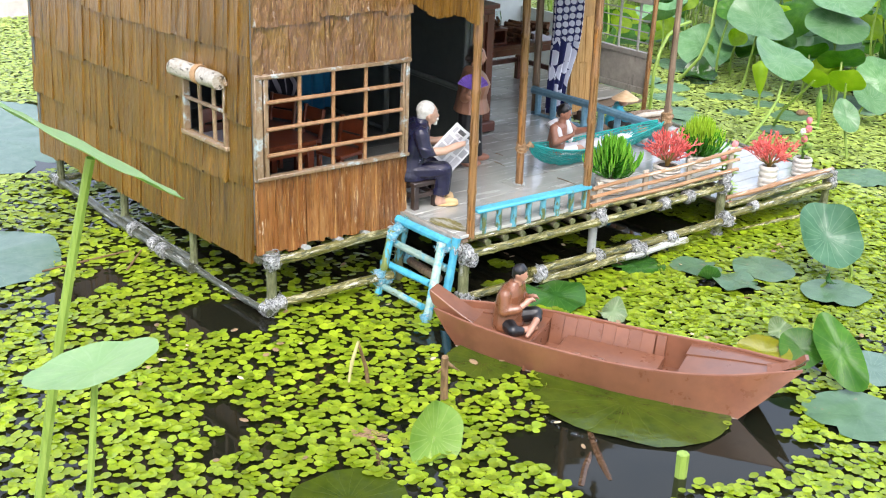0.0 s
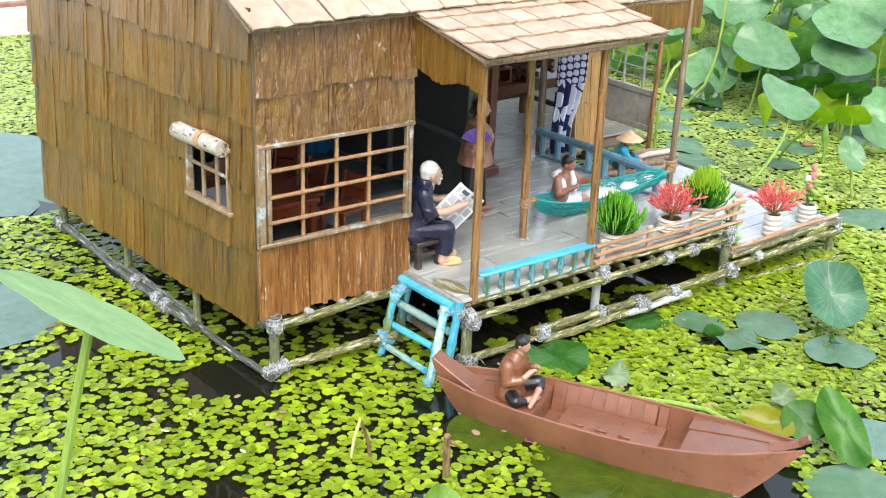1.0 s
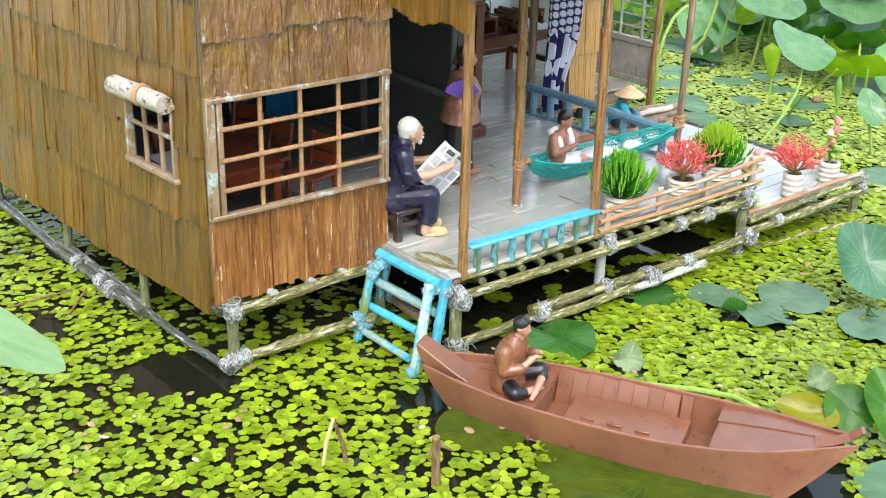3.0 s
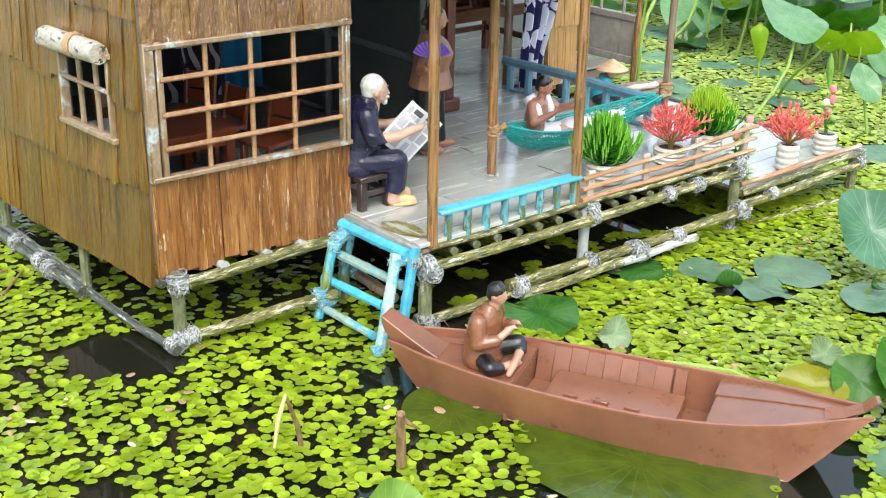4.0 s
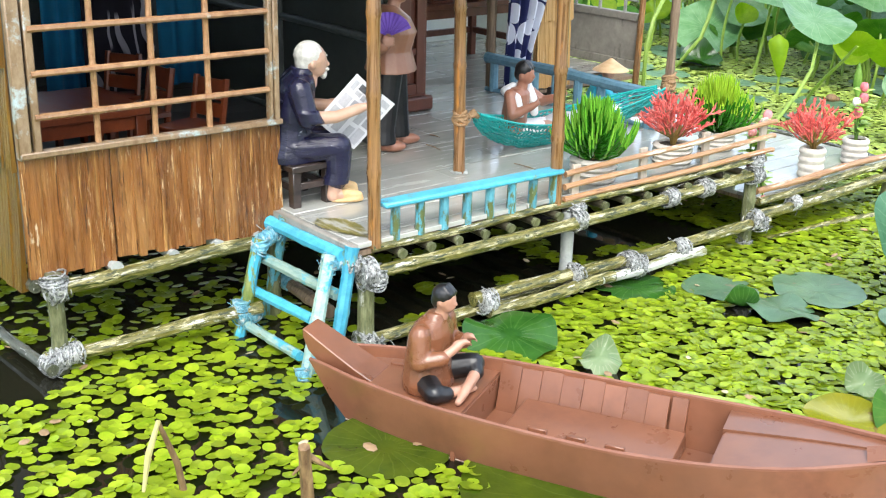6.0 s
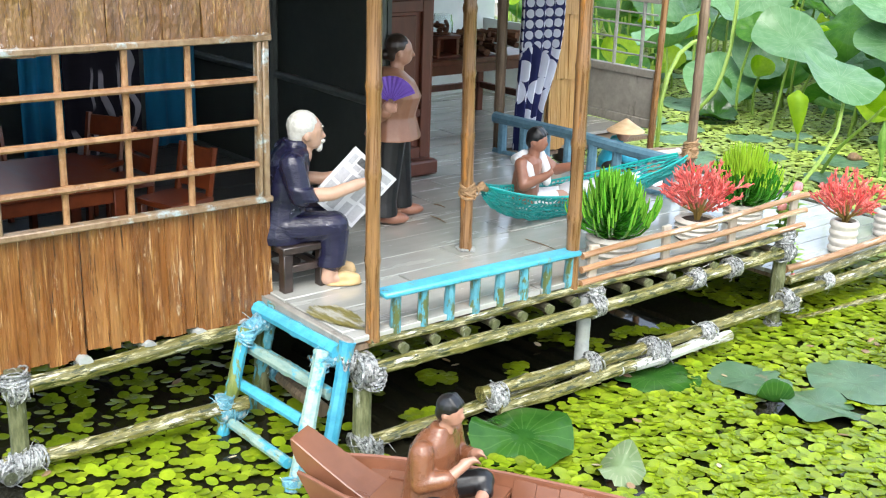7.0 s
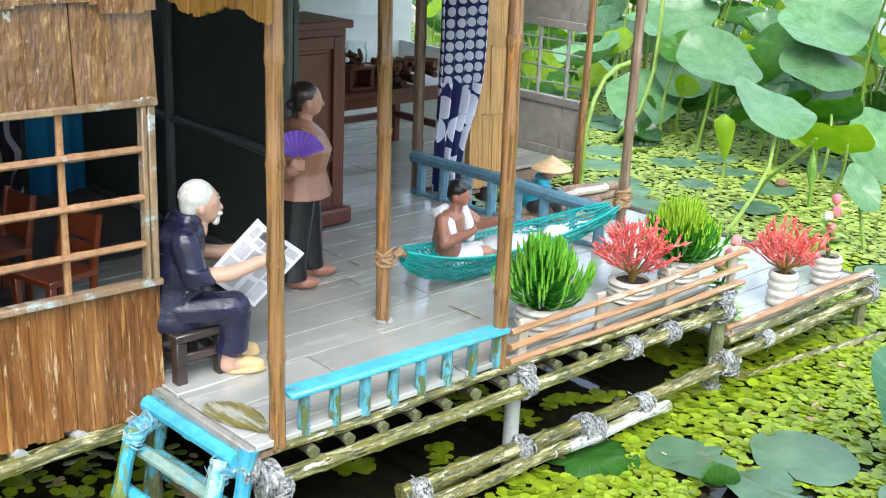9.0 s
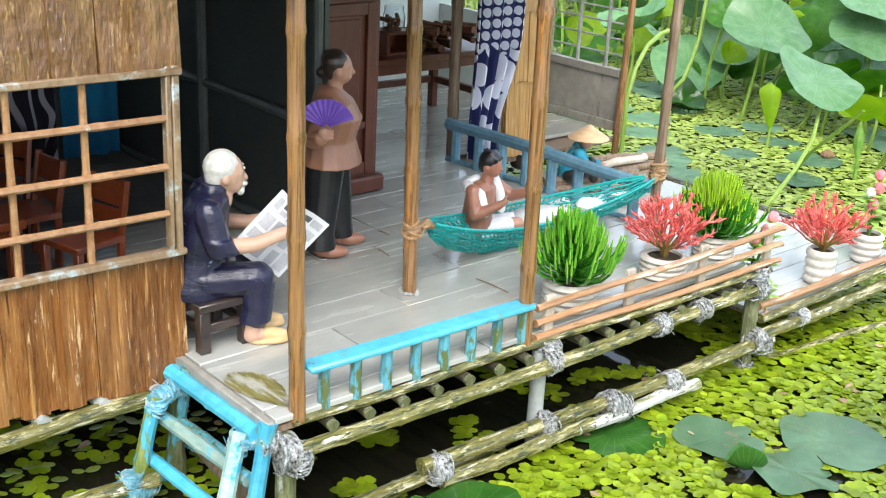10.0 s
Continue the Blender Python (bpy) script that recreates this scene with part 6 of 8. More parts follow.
def needle_plant(c, lean, height, lime, seed, label, r=0.026, h=0.036):
    p = holder("potted_plant", c, label, "potted plant", "potted plants on the veranda")
    pot(p, c, r, h)
    rng = random.Random(seed)
    bm, bm2 = bmesh.new(), bmesh.new()
    count = 230 if lime < 2 else 320
    for k in range(count):
        a = k * 2.39996 + rng.uniform(-0.2, 0.2)
        t = (k / (count - 1)) ** 0.9
        z0 = h * 0.9 + height * 0.62 * t
        reach = height * rng.uniform(0.46, 0.58) * (1.0 - 0.30 * t)
        out = (1.18 - 0.85 * t) * rng.uniform(0.85, 1.1)
        base = Vector((c[0] + 0.003 * math.cos(a) + lean * z0, c[1] + 0.003 * math.sin(a), c[2] + z0))
        d = Vector((math.cos(a), math.sin(a), 0))
        pts = [base + d * (reach * out * math.sin(f * 1.5)) + Vector((lean * reach * f, 0, reach * (0.04 * f + 0.80 * f ** 2.0))) for f in (0, 0.25, 0.5, 0.72, 0.9, 1.0)]
        rr = [r * (0.98 if lime < 2 else 0.95 - 0.25 * t) for r in (0.0012, 0.0015, 0.0016, 0.0015, 0.0012, 0.0004)]
        cut = 3 if lime < 2 else (4 if t < 0.52 + rng.uniform(-0.06, 0.06) else 0)
        if cut > 0:
            tube(bm, pts[:cut + 1], rr[:cut + 1], 5)
        tube(bm2, pts[cut:], rr[cut:], 5)
    tagged(part("foliage", bm, "needle", p, "dark green plastic needles"), kind="stuff")
    tagged(part("young_foliage", bm2, "needle_lime" if lime > 1 else "needle_tip", p, "lime-green needle tips"), kind="stuff")
    bm = bmesh.new()
    tube(bm, [(c[0], c[1], c[2] + h * 0.8), (c[0] + lean * height * .3, c[1], c[2] + h + height * 0.5)], [0.003, 0.002], 6)
    part("stem", bm, "coral_base", p)


def coral_plant(c, height, spread, seed, label, r=0.026, h=0.034):
    p = holder("potted_plant", c, label, "potted plant", "potted plants on the veranda")
    pot(p, c, r, h)
    rng = random.Random(seed)
    red, low = bmesh.new(), bmesh.new()

    top = Vector((c[0], c[1], c[2] + h * 0.85))

    def twig(base, d, length, rad, depth):
        d = d.normalized()
        tip = base + d * length
        mid = base.lerp(tip, 0.5) + Vector((rng.uniform(-1, 1), rng.uniform(-1, 1), rng.uniform(-1, 1))) * length * 0.08
        tube(red, [base, mid, tip], [rad, rad * 0.92, rad * (0.9 if depth < 2 else 0.5)], 5)
        if depth < 2:
            for _ in range(4 if depth else 3):
                nd = d + Vector((rng.uniform(-1, 1), rng.uniform(-1, 1), rng.uniform(-0.6, 1))) * 0.75
                twig(base.lerp(tip, rng.uniform(0.35, 1.0)), nd, length * rng.uniform(0.40, 0.60), rad * 0.90, depth + 1)
    n = 50
    for k in range(n):
        a, f = k * 2.39996, (k + 0.5) / n
        up = 1.0 - 1.05 * f
        out = math.sqrt(max(0.0, 1 - up * up))
        d = Vector((spread * out * math.cos(a), spread * out * math.sin(a), up + 0.40))
        r0 = height * rng.uniform(0.42, 0.60)
        knee = top + Vector((0.004 * math.cos(a), 0.004 * math.sin(a), height * 0.14 * rng.uniform(0.7, 1.2)))
        if k % 3 == 0:
            tube(low, [top - Vector((0, 0, 0.004)), knee, knee + d * r0 * 0.45], [0.0021, 0.0018, 0.0014], 5)
        twig(knee + d * r0 * rng.uniform(0.25, 0.45), d + Vector((0, 0, 0.25)), r0 * 0.60, 0.00128, 0)
    tagged(part("crown", red, "coral", p, "coral-red plastic twigs"), kind="stuff")
    part("trunk", low, "coral_base", p)


def sprig(bm, a, d, length, width, seg=4):
    a, d = Vector(a), Vector(d).normalized()
    side = d.cross(Vector((0, 0, 1)))
    side = side.normalized() if side.length > 0.01 else Vector((1, 0, 0))
    up = side.cross(d)
    rows = []
    for i in range(seg + 1):
        f = i / seg
        w = width * math.sin(math.pi * (0.08 + 0.9 * f)) ** 0.8
        p = a + d * (length * f) - Vector((0, 0, 1)) * (length * 0.25 * f * f)
        rows.append([bm.verts.new(p + side * w), bm.verts.new(p + up * w * 0.25), bm.verts.new(p - side * w)])
    for r, s in zip(rows, rows[1:]):
        for k in range(2):
            bm.faces.new((r[k], r[k + 1], s[k + 1], s[k]))


def bud(bm, c, s, d=(0, 0, 1)):
    q = Vector(d).normalized().to_track_quat("Z", "Y").to_matrix().to_4x4()
    for k in range(5):
        a = 6.283 * k / 5
        ball(bm, Vector(c) + q.to_3x3() @ Vector((math.cos(a) * s * 0.35, math.sin(a) * s * 0.35, 0)), (s * 0.55, s * 0.55, s), 0, q, 8)


def flower_plant(c, height, seed, label, blooms, potted=True, r=0.024, h=0.032):
    p = holder("potted_plant" if potted else "trailing_flowers", c, label, "potted plant" if potted else "flowers", "potted plants on the veranda" if potted else "")
    rng = random.Random(seed)
    if potted:
        pot(p, c, r, h)
    else:
        h = 0.0
    green, stems = bmesh.new(), bmesh.new()
    for k, (dx, dy, dz, s) in enumerate(blooms):
        tip = Vector((c[0] + dx, c[1] + dy, c[2] + h + dz))
        base = Vector((c[0] + dx * 0.15, c[1] + dy * 0.15, c[2] + h * 0.85))
        tube(stems, [base, base.lerp(tip, 0.5) + Vector((dx * 0.15, dy * 0.15, 0)), tip], [0.0016, 0.0013, 0.001], 5)
        b = bmesh.new()
        bud(b, tip, s, (dx, dy, 0.06))
        part("bloom", b, "cloth_white" if k == 3 and potted else "pink", p, "white bud" if k == 3 and potted else "pink bud")
        for j in range(8):
            a = rng.uniform(0, 6.283)
            sprig(green, base.lerp(tip, rng.uniform(0.25, 0.95)), (math.cos(a), math.sin(a), rng.uniform(0.2, 0.9)), rng.uniform(0.018, 0.028), 0.0058)
    part("stem", stems, "sprig", p)
    part("foliage", green, "pale_sprig", p, "small yellow-green leaves")


needle_plant((1.514, 1.366, 0.131), -0.03, 0.090, 1, 1, "whitish ribbed pot with a spiky dark green plastic plant", 0.030, 0.030)
coral_plant((1.668, 1.366, 0.131), 0.086, 1.0, 2, "whitish ribbed pot with a coral-red plastic plant behind the fence", 0.027, 0.026)
needle_plant((1.778, 1.378, 0.131), -0.04, 0.090, 2, 3, "whitish ribbed pot with a lime-tipped spiky plastic plant", 0.026, 0.026)
coral_plant((1.955, 1.334, 0.070), 0.084, 0.95, 4, "ribbed pot with a coral-red plastic plant on the low landing", 0.0195, 0.046)
flower_plant((2.085, 1.342, 0.070), 0.08, 5, "ribbed pot with pink plastic rosebuds on the low landing", ((0.004, 0.0, 0.062, 0.0085), (-0.012, -0.004, 0.044, 0.008), (0.012, 0.006, 0.078, 0.0075), (-0.008, 0.004, 0.057, 0.007)), True, 0.0205, 0.040)
flower_plant((1.808, 1.340, 0.116), 0.06, 6, "pink plastic buds and small leaves trailing over the fence end", ((0.014, -0.004, 0.050, 0.0075), (-0.010, -0.006, 0.044, 0.007), (0.030, 0.0, 0.062, 0.0075), (0.010, -0.014, 0.010, 0.004), (0.006, -0.020, -0.020, 0.004), (0.008, -0.024, -0.050, 0.004)), False)

# ---- kitchen and room ----
cab = holder("cabinet", (1.535, 1.85, 0.13), "tall red-brown wooden cabinet with a framed door", "cabinet")
bm = bmesh.new()
box(bm, (1.530, 1.845, 0.268), (0.118, 0.092, 0.254), None, 0.001)
part("body", bm, "cabinet", cab)
bm = bmesh.new()
box(bm, (1.530, 1.842, 0.400), (0.130, 0.104, 0.010), None, 0.0016)
part("cornice", bm, "cabinet", cab)
bm = bmesh.new()
box(bm, (1.530, 1.842, 0.143), (0.134, 0.108, 0.022), None, 0.003)
part("plinth", bm, "cabinet", cab)
door = bmesh.new()
for c, s in (((1.487, 1.7965, 0.272), (0.016, 0.007, 0.226)), ((1.573, 1.7965, 0.272), (0.016, 0.007, 0.226)), ((1.530, 1.7965, 0.377), (0.070, 0.007, 0.016)), ((1.530, 1.7965, 0.167), (0.070, 0.007, 0.016)), ((1.530, 1.7965, 0.225), (0.070, 0.006, 0.010))):
    box(door, c, s, None, 0.001)
d = part("door", door, "cabinet", cab)
bm = bmesh.new()
box(bm, (1.530, 1.7985, 0.30), (0.052, 0.003, 0.128), None, 0.001)
part("door_panel", bm, "cabinet", d)
bm = bmesh.new()
box(bm, (1.530, 1.7985, 0.196), (0.052, 0.003, 0.036), None, 0.001)
part("door_panel", bm, "cabinet", d)
bm = bmesh.new()
for dx, dz, r in ((-.018, 0, .012), (.004, .002, .013), (.022, -.001, .011), (-.006, .014, .010)):
    ball(bm, (1.530 + dx, 1.868, 0.416 + dz), r, 0)
thing("fruit_offering", bm, "pad_yellow", "yellow fruit heaped on top of the cabinet", "fruit")

table = holder("kitchen_table", (1.83, 2.08, 0.13), "red-brown wooden kitchen table against the pale wall", "table")
bm = bmesh.new()
box(bm, (1.8275, 2.078, 0.2525), (0.335, 0.156, 0.009), None, 0.001)
part("tabletop", bm, "cabinet", table)
bm = bmesh.new()
box(bm, (1.8275, 2.008, 0.2395), (0.306, 0.006, 0.016), None, 0.0008)
part("apron", bm, "cabinet", table)
for x in (1.674, 1.981):
    for y in (2.01, 2.144):
        bm = bmesh.new()
        box(bm, (x, y, 0.1885), (0.013, 0.013, 0.117), None, 0.001)
        part("leg", bm, "cabinet", table)
    bm = bmesh.new()
    box(bm, (x, 2.077, 0.180), (0.008, 0.12, 0.012), None, 0.001)
    part("stretcher", bm, "cabinet", table)
bm = bmesh.new()
box(bm, (1.8275, 2.144, 0.180), (0.293, 0.008, 0.012), None, 0.001)
part("stretcher", bm, "cabinet", table)
rng = random.Random(8)
for k in range(36):
    on_stove = k >= 28
    x, y = (1.785 + rng.uniform(0, 0.034), 2.040 + rng.uniform(-0.008, 0.008)) if on_stove else (1.842 + rng.uniform(0, 0.115), 2.050 + rng.uniform(-0.02, 0.02))
    z = 0.2995 + (k % 3) * 0.006 if on_stove else 0.263 + (k % 4) * 0.0085
    a, r = rng.uniform(-0.9, 0.9), rng.uniform(0.0030, 0.0044) if on_stove else rng.uniform(0.0042, 0.0064)
    h = 0.018 if on_stove else 0.029
    bm = bmesh.new()
    tube(bm, [(x - h * math.sin(a), y - h * math.cos(a), z), (x + h * math.sin(a), y + h * math.cos(a), z + rng.uniform(0, .004))], [r, r * rng.uniform(0.75, 1.0)], 7)
    thing("firewood", bm, "firewood", "short twig of firewood laid on the clay stove" if on_stove else "split stick of firewood stacked on the table", "firewood", "firewood on the table")
stove = holder("clay_stove", (1.801, 2.04, 0.257), "small brown clay stove with an open mouth", "stove")
bm = bmesh.new()
for c, d in (((1.780, 2.040, 0.276), (0.007, 0.040, 0.028)), ((1.822, 2.040, 0.276), (0.007, 0.040, 0.028)), ((1.801, 2.057, 0.276), (0.036, 0.006, 0.028)), ((1.801, 2.040, 0.2925), (0.050, 0.044, 0.006)), ((1.801, 2.040, 0.2595), (0.050, 0.044, 0.005))):
    box(bm, c, d, None, 0.0012)
part("body", bm, "cabinet", stove)
bm = bmesh.new()
ring_torus(bm, (1.801, 2.040, 0.2960), (0, 0, 1), 0.015, 0.0018)
part("burner_ring", bm, "firewood", stove)
jar = holder("glass_jar", (1.862, 2.112, 0.257), "clear glass jar standing on the kitchen table", "jar")
bm = bmesh.new()
lathe(bm, [(0.018, 0.0), (0.019, 0.046), (0.0165, 0.053), (0.0165, 0.062), (0.015, 0.062), (0.015, 0.053), (0.0175, 0.046), (0.0165, 0.003)], (1.862, 2.112, 0.2572), 20)
part("jar", bm, "glass", jar)

curtain = holder("door_curtain", (1.83, 1.84, 0.13), "indigo curtain with white dots and flowers, gathered beside the kitchen door", "curtain")
bm = bmesh.new()
uv = bm.loops.layers.uv.new("UVMap")
NUc, NVc = 44, 26
grid = []
for j in range(NVc + 1):
    z = 0.134 + (0.585 - 0.134) * j / NVc
    g = 1 - 0.42 * math.exp(-((z - 0.165) / 0.09) ** 2)
    row = []
    for i in range(NUc + 1):
        f = i / NUc
        x = 1.789 + (0.092 * f + 0.004) * g
        y = 1.834 + 0.0085 * math.sin(f * 6.283 * 4.2 + 0.6 * math.sin(z * 14)) * (0.6 + 0.4 * g)
        row.append(bm.verts.new((x, y, z)))
    grid.append(row)
for j in range(NVc):
    for i in range(NUc):
        fc = bm.faces.new((grid[j][i], grid[j][i + 1], grid[j + 1][i + 1], grid[j + 1][i]))
        for lp, (a, b) in zip(fc.loops, ((i, j), (i + 1, j), (i + 1, j + 1), (i, j + 1))):
            lp[uv].uv = (a / NUc * 0.75, b / NVc)
cloth = part("cloth", bm, "indigo", curtain)
solid = cloth.modifiers.new("thickness", "SOLIDIFY")
solid.thickness = 0.0012
part("curtain_pole", bamboo((1.785, 1.836, 0.588), (1.96, 1.836, 0.588), 0.004, 0.08), "bamboo_grey", curtain)

# blue cloth and dark printed cloth hanging in the room
for x0, x1, y, m, lab in ((1.075, 1.135, 2.03, "blue_cloth", "bright blue cloth hanging in the dark room"), (1.252, 1.330, 2.03, "blue_cloth", "bright blue cloth hanging in the dark room"), (1.130, 1.240, 2.02, "swirl", "near-black cloth hanging in the room")):
    c = holder("hanging_cloth", ((x0 + x1) / 2, y, 0.13), lab, "curtain")
    bm = bmesh.new()
    uvl = bm.loops.layers.uv.new("UVMap")
    cols = []
    for i in range(17):
        f = i / 16
        yy = y + 0.006 * math.sin(f * 16)
        cols.append([bm.verts.new((x0 + (x1 - x0) * f, yy, 0.166)), bm.verts.new((x0 + (x1 - x0) * f, yy, 0.50))])
    for i, (a, b) in enumerate(zip(cols, cols[1:])):
        fc = bm.faces.new((a[0], b[0], b[1], a[1]))
        for lp, q in zip(fc.loops, ((i / 16, 0), ((i + 1) / 16, 0), ((i + 1) / 16, 1), (i / 16, 1))):
            lp[uvl].uv = (q[0] * 0.3 + 0.1, q[1] * 0.35 + 0.3)
    cl = part("cloth", bm, m, c)
    cl.modifiers.new("thickness", "SOLIDIFY").thickness = 0.0012
    part("rod", bamboo((x0 - 0.005, y, 0.502), (x1 + 0.005, y, 0.502), 0.003, 0.06), "dark_bar", c)

dining = holder("dining_table", (0.976, 1.728, 0.13), "red-brown wooden dining table behind the barred window", "table")
bm = bmesh.new()
box(bm, (0.976, 1.728, 0.2225), (0.160, 0.148, 0.009), None, 0.0012)
part("tabletop", bm, "red_wood", dining)
for y in (1.664, 1.792):
    bm = bmesh.new()
    box(bm, (0.976, y, 0.2095), (0.136, 0.006, 0.017))
    part("apron", bm, "red_wood", dining)
for x in (0.906, 1.046):
    for y in (1.664, 1.792):
        bm = bmesh.new()
        box(bm, (x, y, 0.1745), (0.013, 0.013, 0.087), None, 0.001)
        part("leg", bm, "red_wood", dining)
CHAIR = holder("dining_chair", (0, 0, 0), "red-brown wooden chair with a solid back at the dining table", "chair", "chairs round the dining table")
bm = bmesh.new()
box(bm, (0, 0, 0.058), (0.062, 0.062, 0.007), None, 0.001)
part("seat", bm, "red_wood", CHAIR)
for x in (-0.026, 0.026):
    bm = bmesh.new()
    box(bm, (x, -0.026, 0.0275), (0.008, 0.008, 0.055), None, 0.0008)
    part("leg", bm, "red_wood", CHAIR)
    bm = bmesh.new()
    tube(bm, [(x, 0.026, 0.0), (x, 0.028, 0.06), (x, 0.038, 0.116)], 0.0044, 6)
    part("back_post", bm, "red_wood", CHAIR)
for z, y, h in ((0.101, 0.0365, 0.026), (0.076, 0.0320, 0.018)):
    bm = bmesh.new()
    box(bm, (0, y, z), (0.05, 0.005, h), Euler((radians(-10), 0, 0)).to_matrix().to_4x4(), 0.001)
    part("backrest", bm, "red_wood", CHAIR)
CHAIR.matrix_basis = pose(1.120, 1.678, 0.131, 0, 0, -75)
copy_thing(CHAIR, pose(1.100, 1.785, 0.131, 0, 0, -85))
copy_thing(CHAIR, pose(1.105, 1.885, 0.131, 0, 0, -62))
copy_thing(CHAIR, pose(0.980, 1.850, 0.131, 0, 0, 10))

# bamboo bundle and bowls by the crouching figurine
for a, b, r in (((1.90, 1.815, 0.0785), (2.13, 1.775, 0.0785), 0.008), ((1.90, 1.80, 0.0785), (2.14, 1.755, 0.0785), 0.008), ((1.91, 1.785, 0.0785), (2.10, 1.735, 0.0785), 0.008), ((1.90, 1.807, 0.0915), (2.15, 1.762, 0.0915), 0.0075), ((1.91, 1.79, 0.0915), (2.08, 1.745, 0.0915), 0.0075), ((2.02, 1.80, 0.1065), (2.15, 1.768, 0.1065), 0.0075), ((1.99, 1.775, 0.105), (2.12, 1.765, 0.108), 0.0065)):
    attach_ob = attach("bamboo_pole", mesh_of(bamboo(a, b, r, 0.05), "bamboo_pole", "bamboo_grey" if r > 0.0073 else "pale_wood"), None)
    tagged(attach_ob, "weathered cut bamboo pole lying on the landing", "bamboo pole", "bamboo poles on the landing")
bm = bmesh.new()
lathe(bm, [(0.012, 0), (0.020, 0.010), (0.022, 0.014), (0.020, 0.014), (0.012, 0.004)], (1.985, 1.69, 0.0705), 16)
thing("bowl", bm, "cloth_white", "small white bowl beside the crouching figurine", "bowl")
# sooty cooking pot beside the crouching figurine
cook = holder("cooking_pot", (1.915, 1.845, 0.07), "small sooty black cooking pot with a dented lid", "pot")
bm = bmesh.new()
lathe(bm, [(0.010, 0.0), (0.017, 0.004), (0.0195, 0.013), (0.0175, 0.023), (0.019, 0.026), (0.0165, 0.026)], (1.915, 1.845, 0.0995), 18)
part("body", bm, "stool", cook)
bm = bmesh.new()
lathe(bm, [(0.0165, 0.0262), (0.012, 0.030), (0.004, 0.032), (0.003, 0.037), (0.001, 0.038)], (1.915, 1.845, 0.0995), 18)
part("lid", bm, "wire", cook, "dull metal lid")
# withered leaf at the top of the ladder
bm = bmesh.new()
rng = random.Random(4)
NA, NC = 14, 18
sheet = []
for layer in (0.0, -0.0006):
    rows = []
    for c in range(NC + 1):
        v = -1 + 2 * c / NC
        f0, f1 = 0.05 + 0.25 * abs(v) ** 1.5 + rng.uniform(0, 0.14), 1.0 - 0.18 * abs(v) ** 2 - rng.uniform(0, 0.22)
        row = []
        for a in range(NA + 1):
            f = f0 + (f1 - f0) * a / NA
            w = 0.019 * math.sin(math.pi * (0.16 + 0.72 * f)) ** 0.8
            row.append(bm.verts.new((1.141 + 0.008 * f + 0.004 + v * w, 1.442 - 0.098 * f + 0.010 * v * v, 0.1319 + layer + 0.0004 * math.sin(c * 2.1 + a))))
        rows.append(row)
    sheet.append(rows)
    for p, q in zip(rows, rows[1:]):
        for a in range(NA):
            bm.faces.new((p[a], q[a], q[a + 1], p[a + 1]))
thing("withered_leaf", bm, "moss", "flat olive withered leaf lying on the planks by the ladder", "dead leaf")

# thin twigs lying on the veranda floor, and pale residue round the foot of the inner post
for a, b in (((1.482, 1.476), (1.484, 1.426)), ((1.448, 1.620), (1.445, 1.584)), ((1.487, 1.661), (1.489, 1.640)), ((1.60, 1.72), (1.62, 1.735)), ((1.25, 1.62), (1.262, 1.606))):
    bm = bmesh.new()
    tube(bm, [(*a, 0.1322), ((a[0] + b[0]) / 2 + 0.001, (a[1] + b[1]) / 2, 0.1326), (*b, 0.1321)], [0.0006, 0.0008, 0.0004], 5)
    thing("twig", bm, "dead", "thin brown twig lying on the plank floor", "twig", "twigs on the floor")
bm = bmesh.new()
rng = random.Random(31)
for k in range(12):
    a = 6.283 * k / 12 + rng.uniform(-0.2, 0.2)
    r = 0.0095 + rng.uniform(-0.0015, 0.003)
    ball(bm, (1.399 + r * math.cos(a), 1.491 + r * math.sin(a), 0.1313), (0.0036, 0.0030, rng.uniform(0.0008, 0.0022)), 0, None, 7)
part("glue_residue", bm, "pipe", house, "pale residue round the post's foot")

# small fallen petals and withered bits on the floating fern
bm = bmesh.new()
rng = random.Random(12)
for k in range(24):
    x, y = rng.uniform(0.45, 1.9), rng.uniform(0.9, 1.5)
    q = Euler((rng.uniform(-.4, .4), rng.uniform(-.4, .4), rng.uniform(0, 6))).to_matrix().to_4x4()
    ball(bm, (x, y, 0.0065), (rng.uniform(.003, .007), rng.uniform(.0025, .004), 0.0009), 0, q, 7)
tagged(thing("fallen_petal", bm, "petal", "pale withered petals strewn on the floating fern", "fallen petals"), kind="stuff")

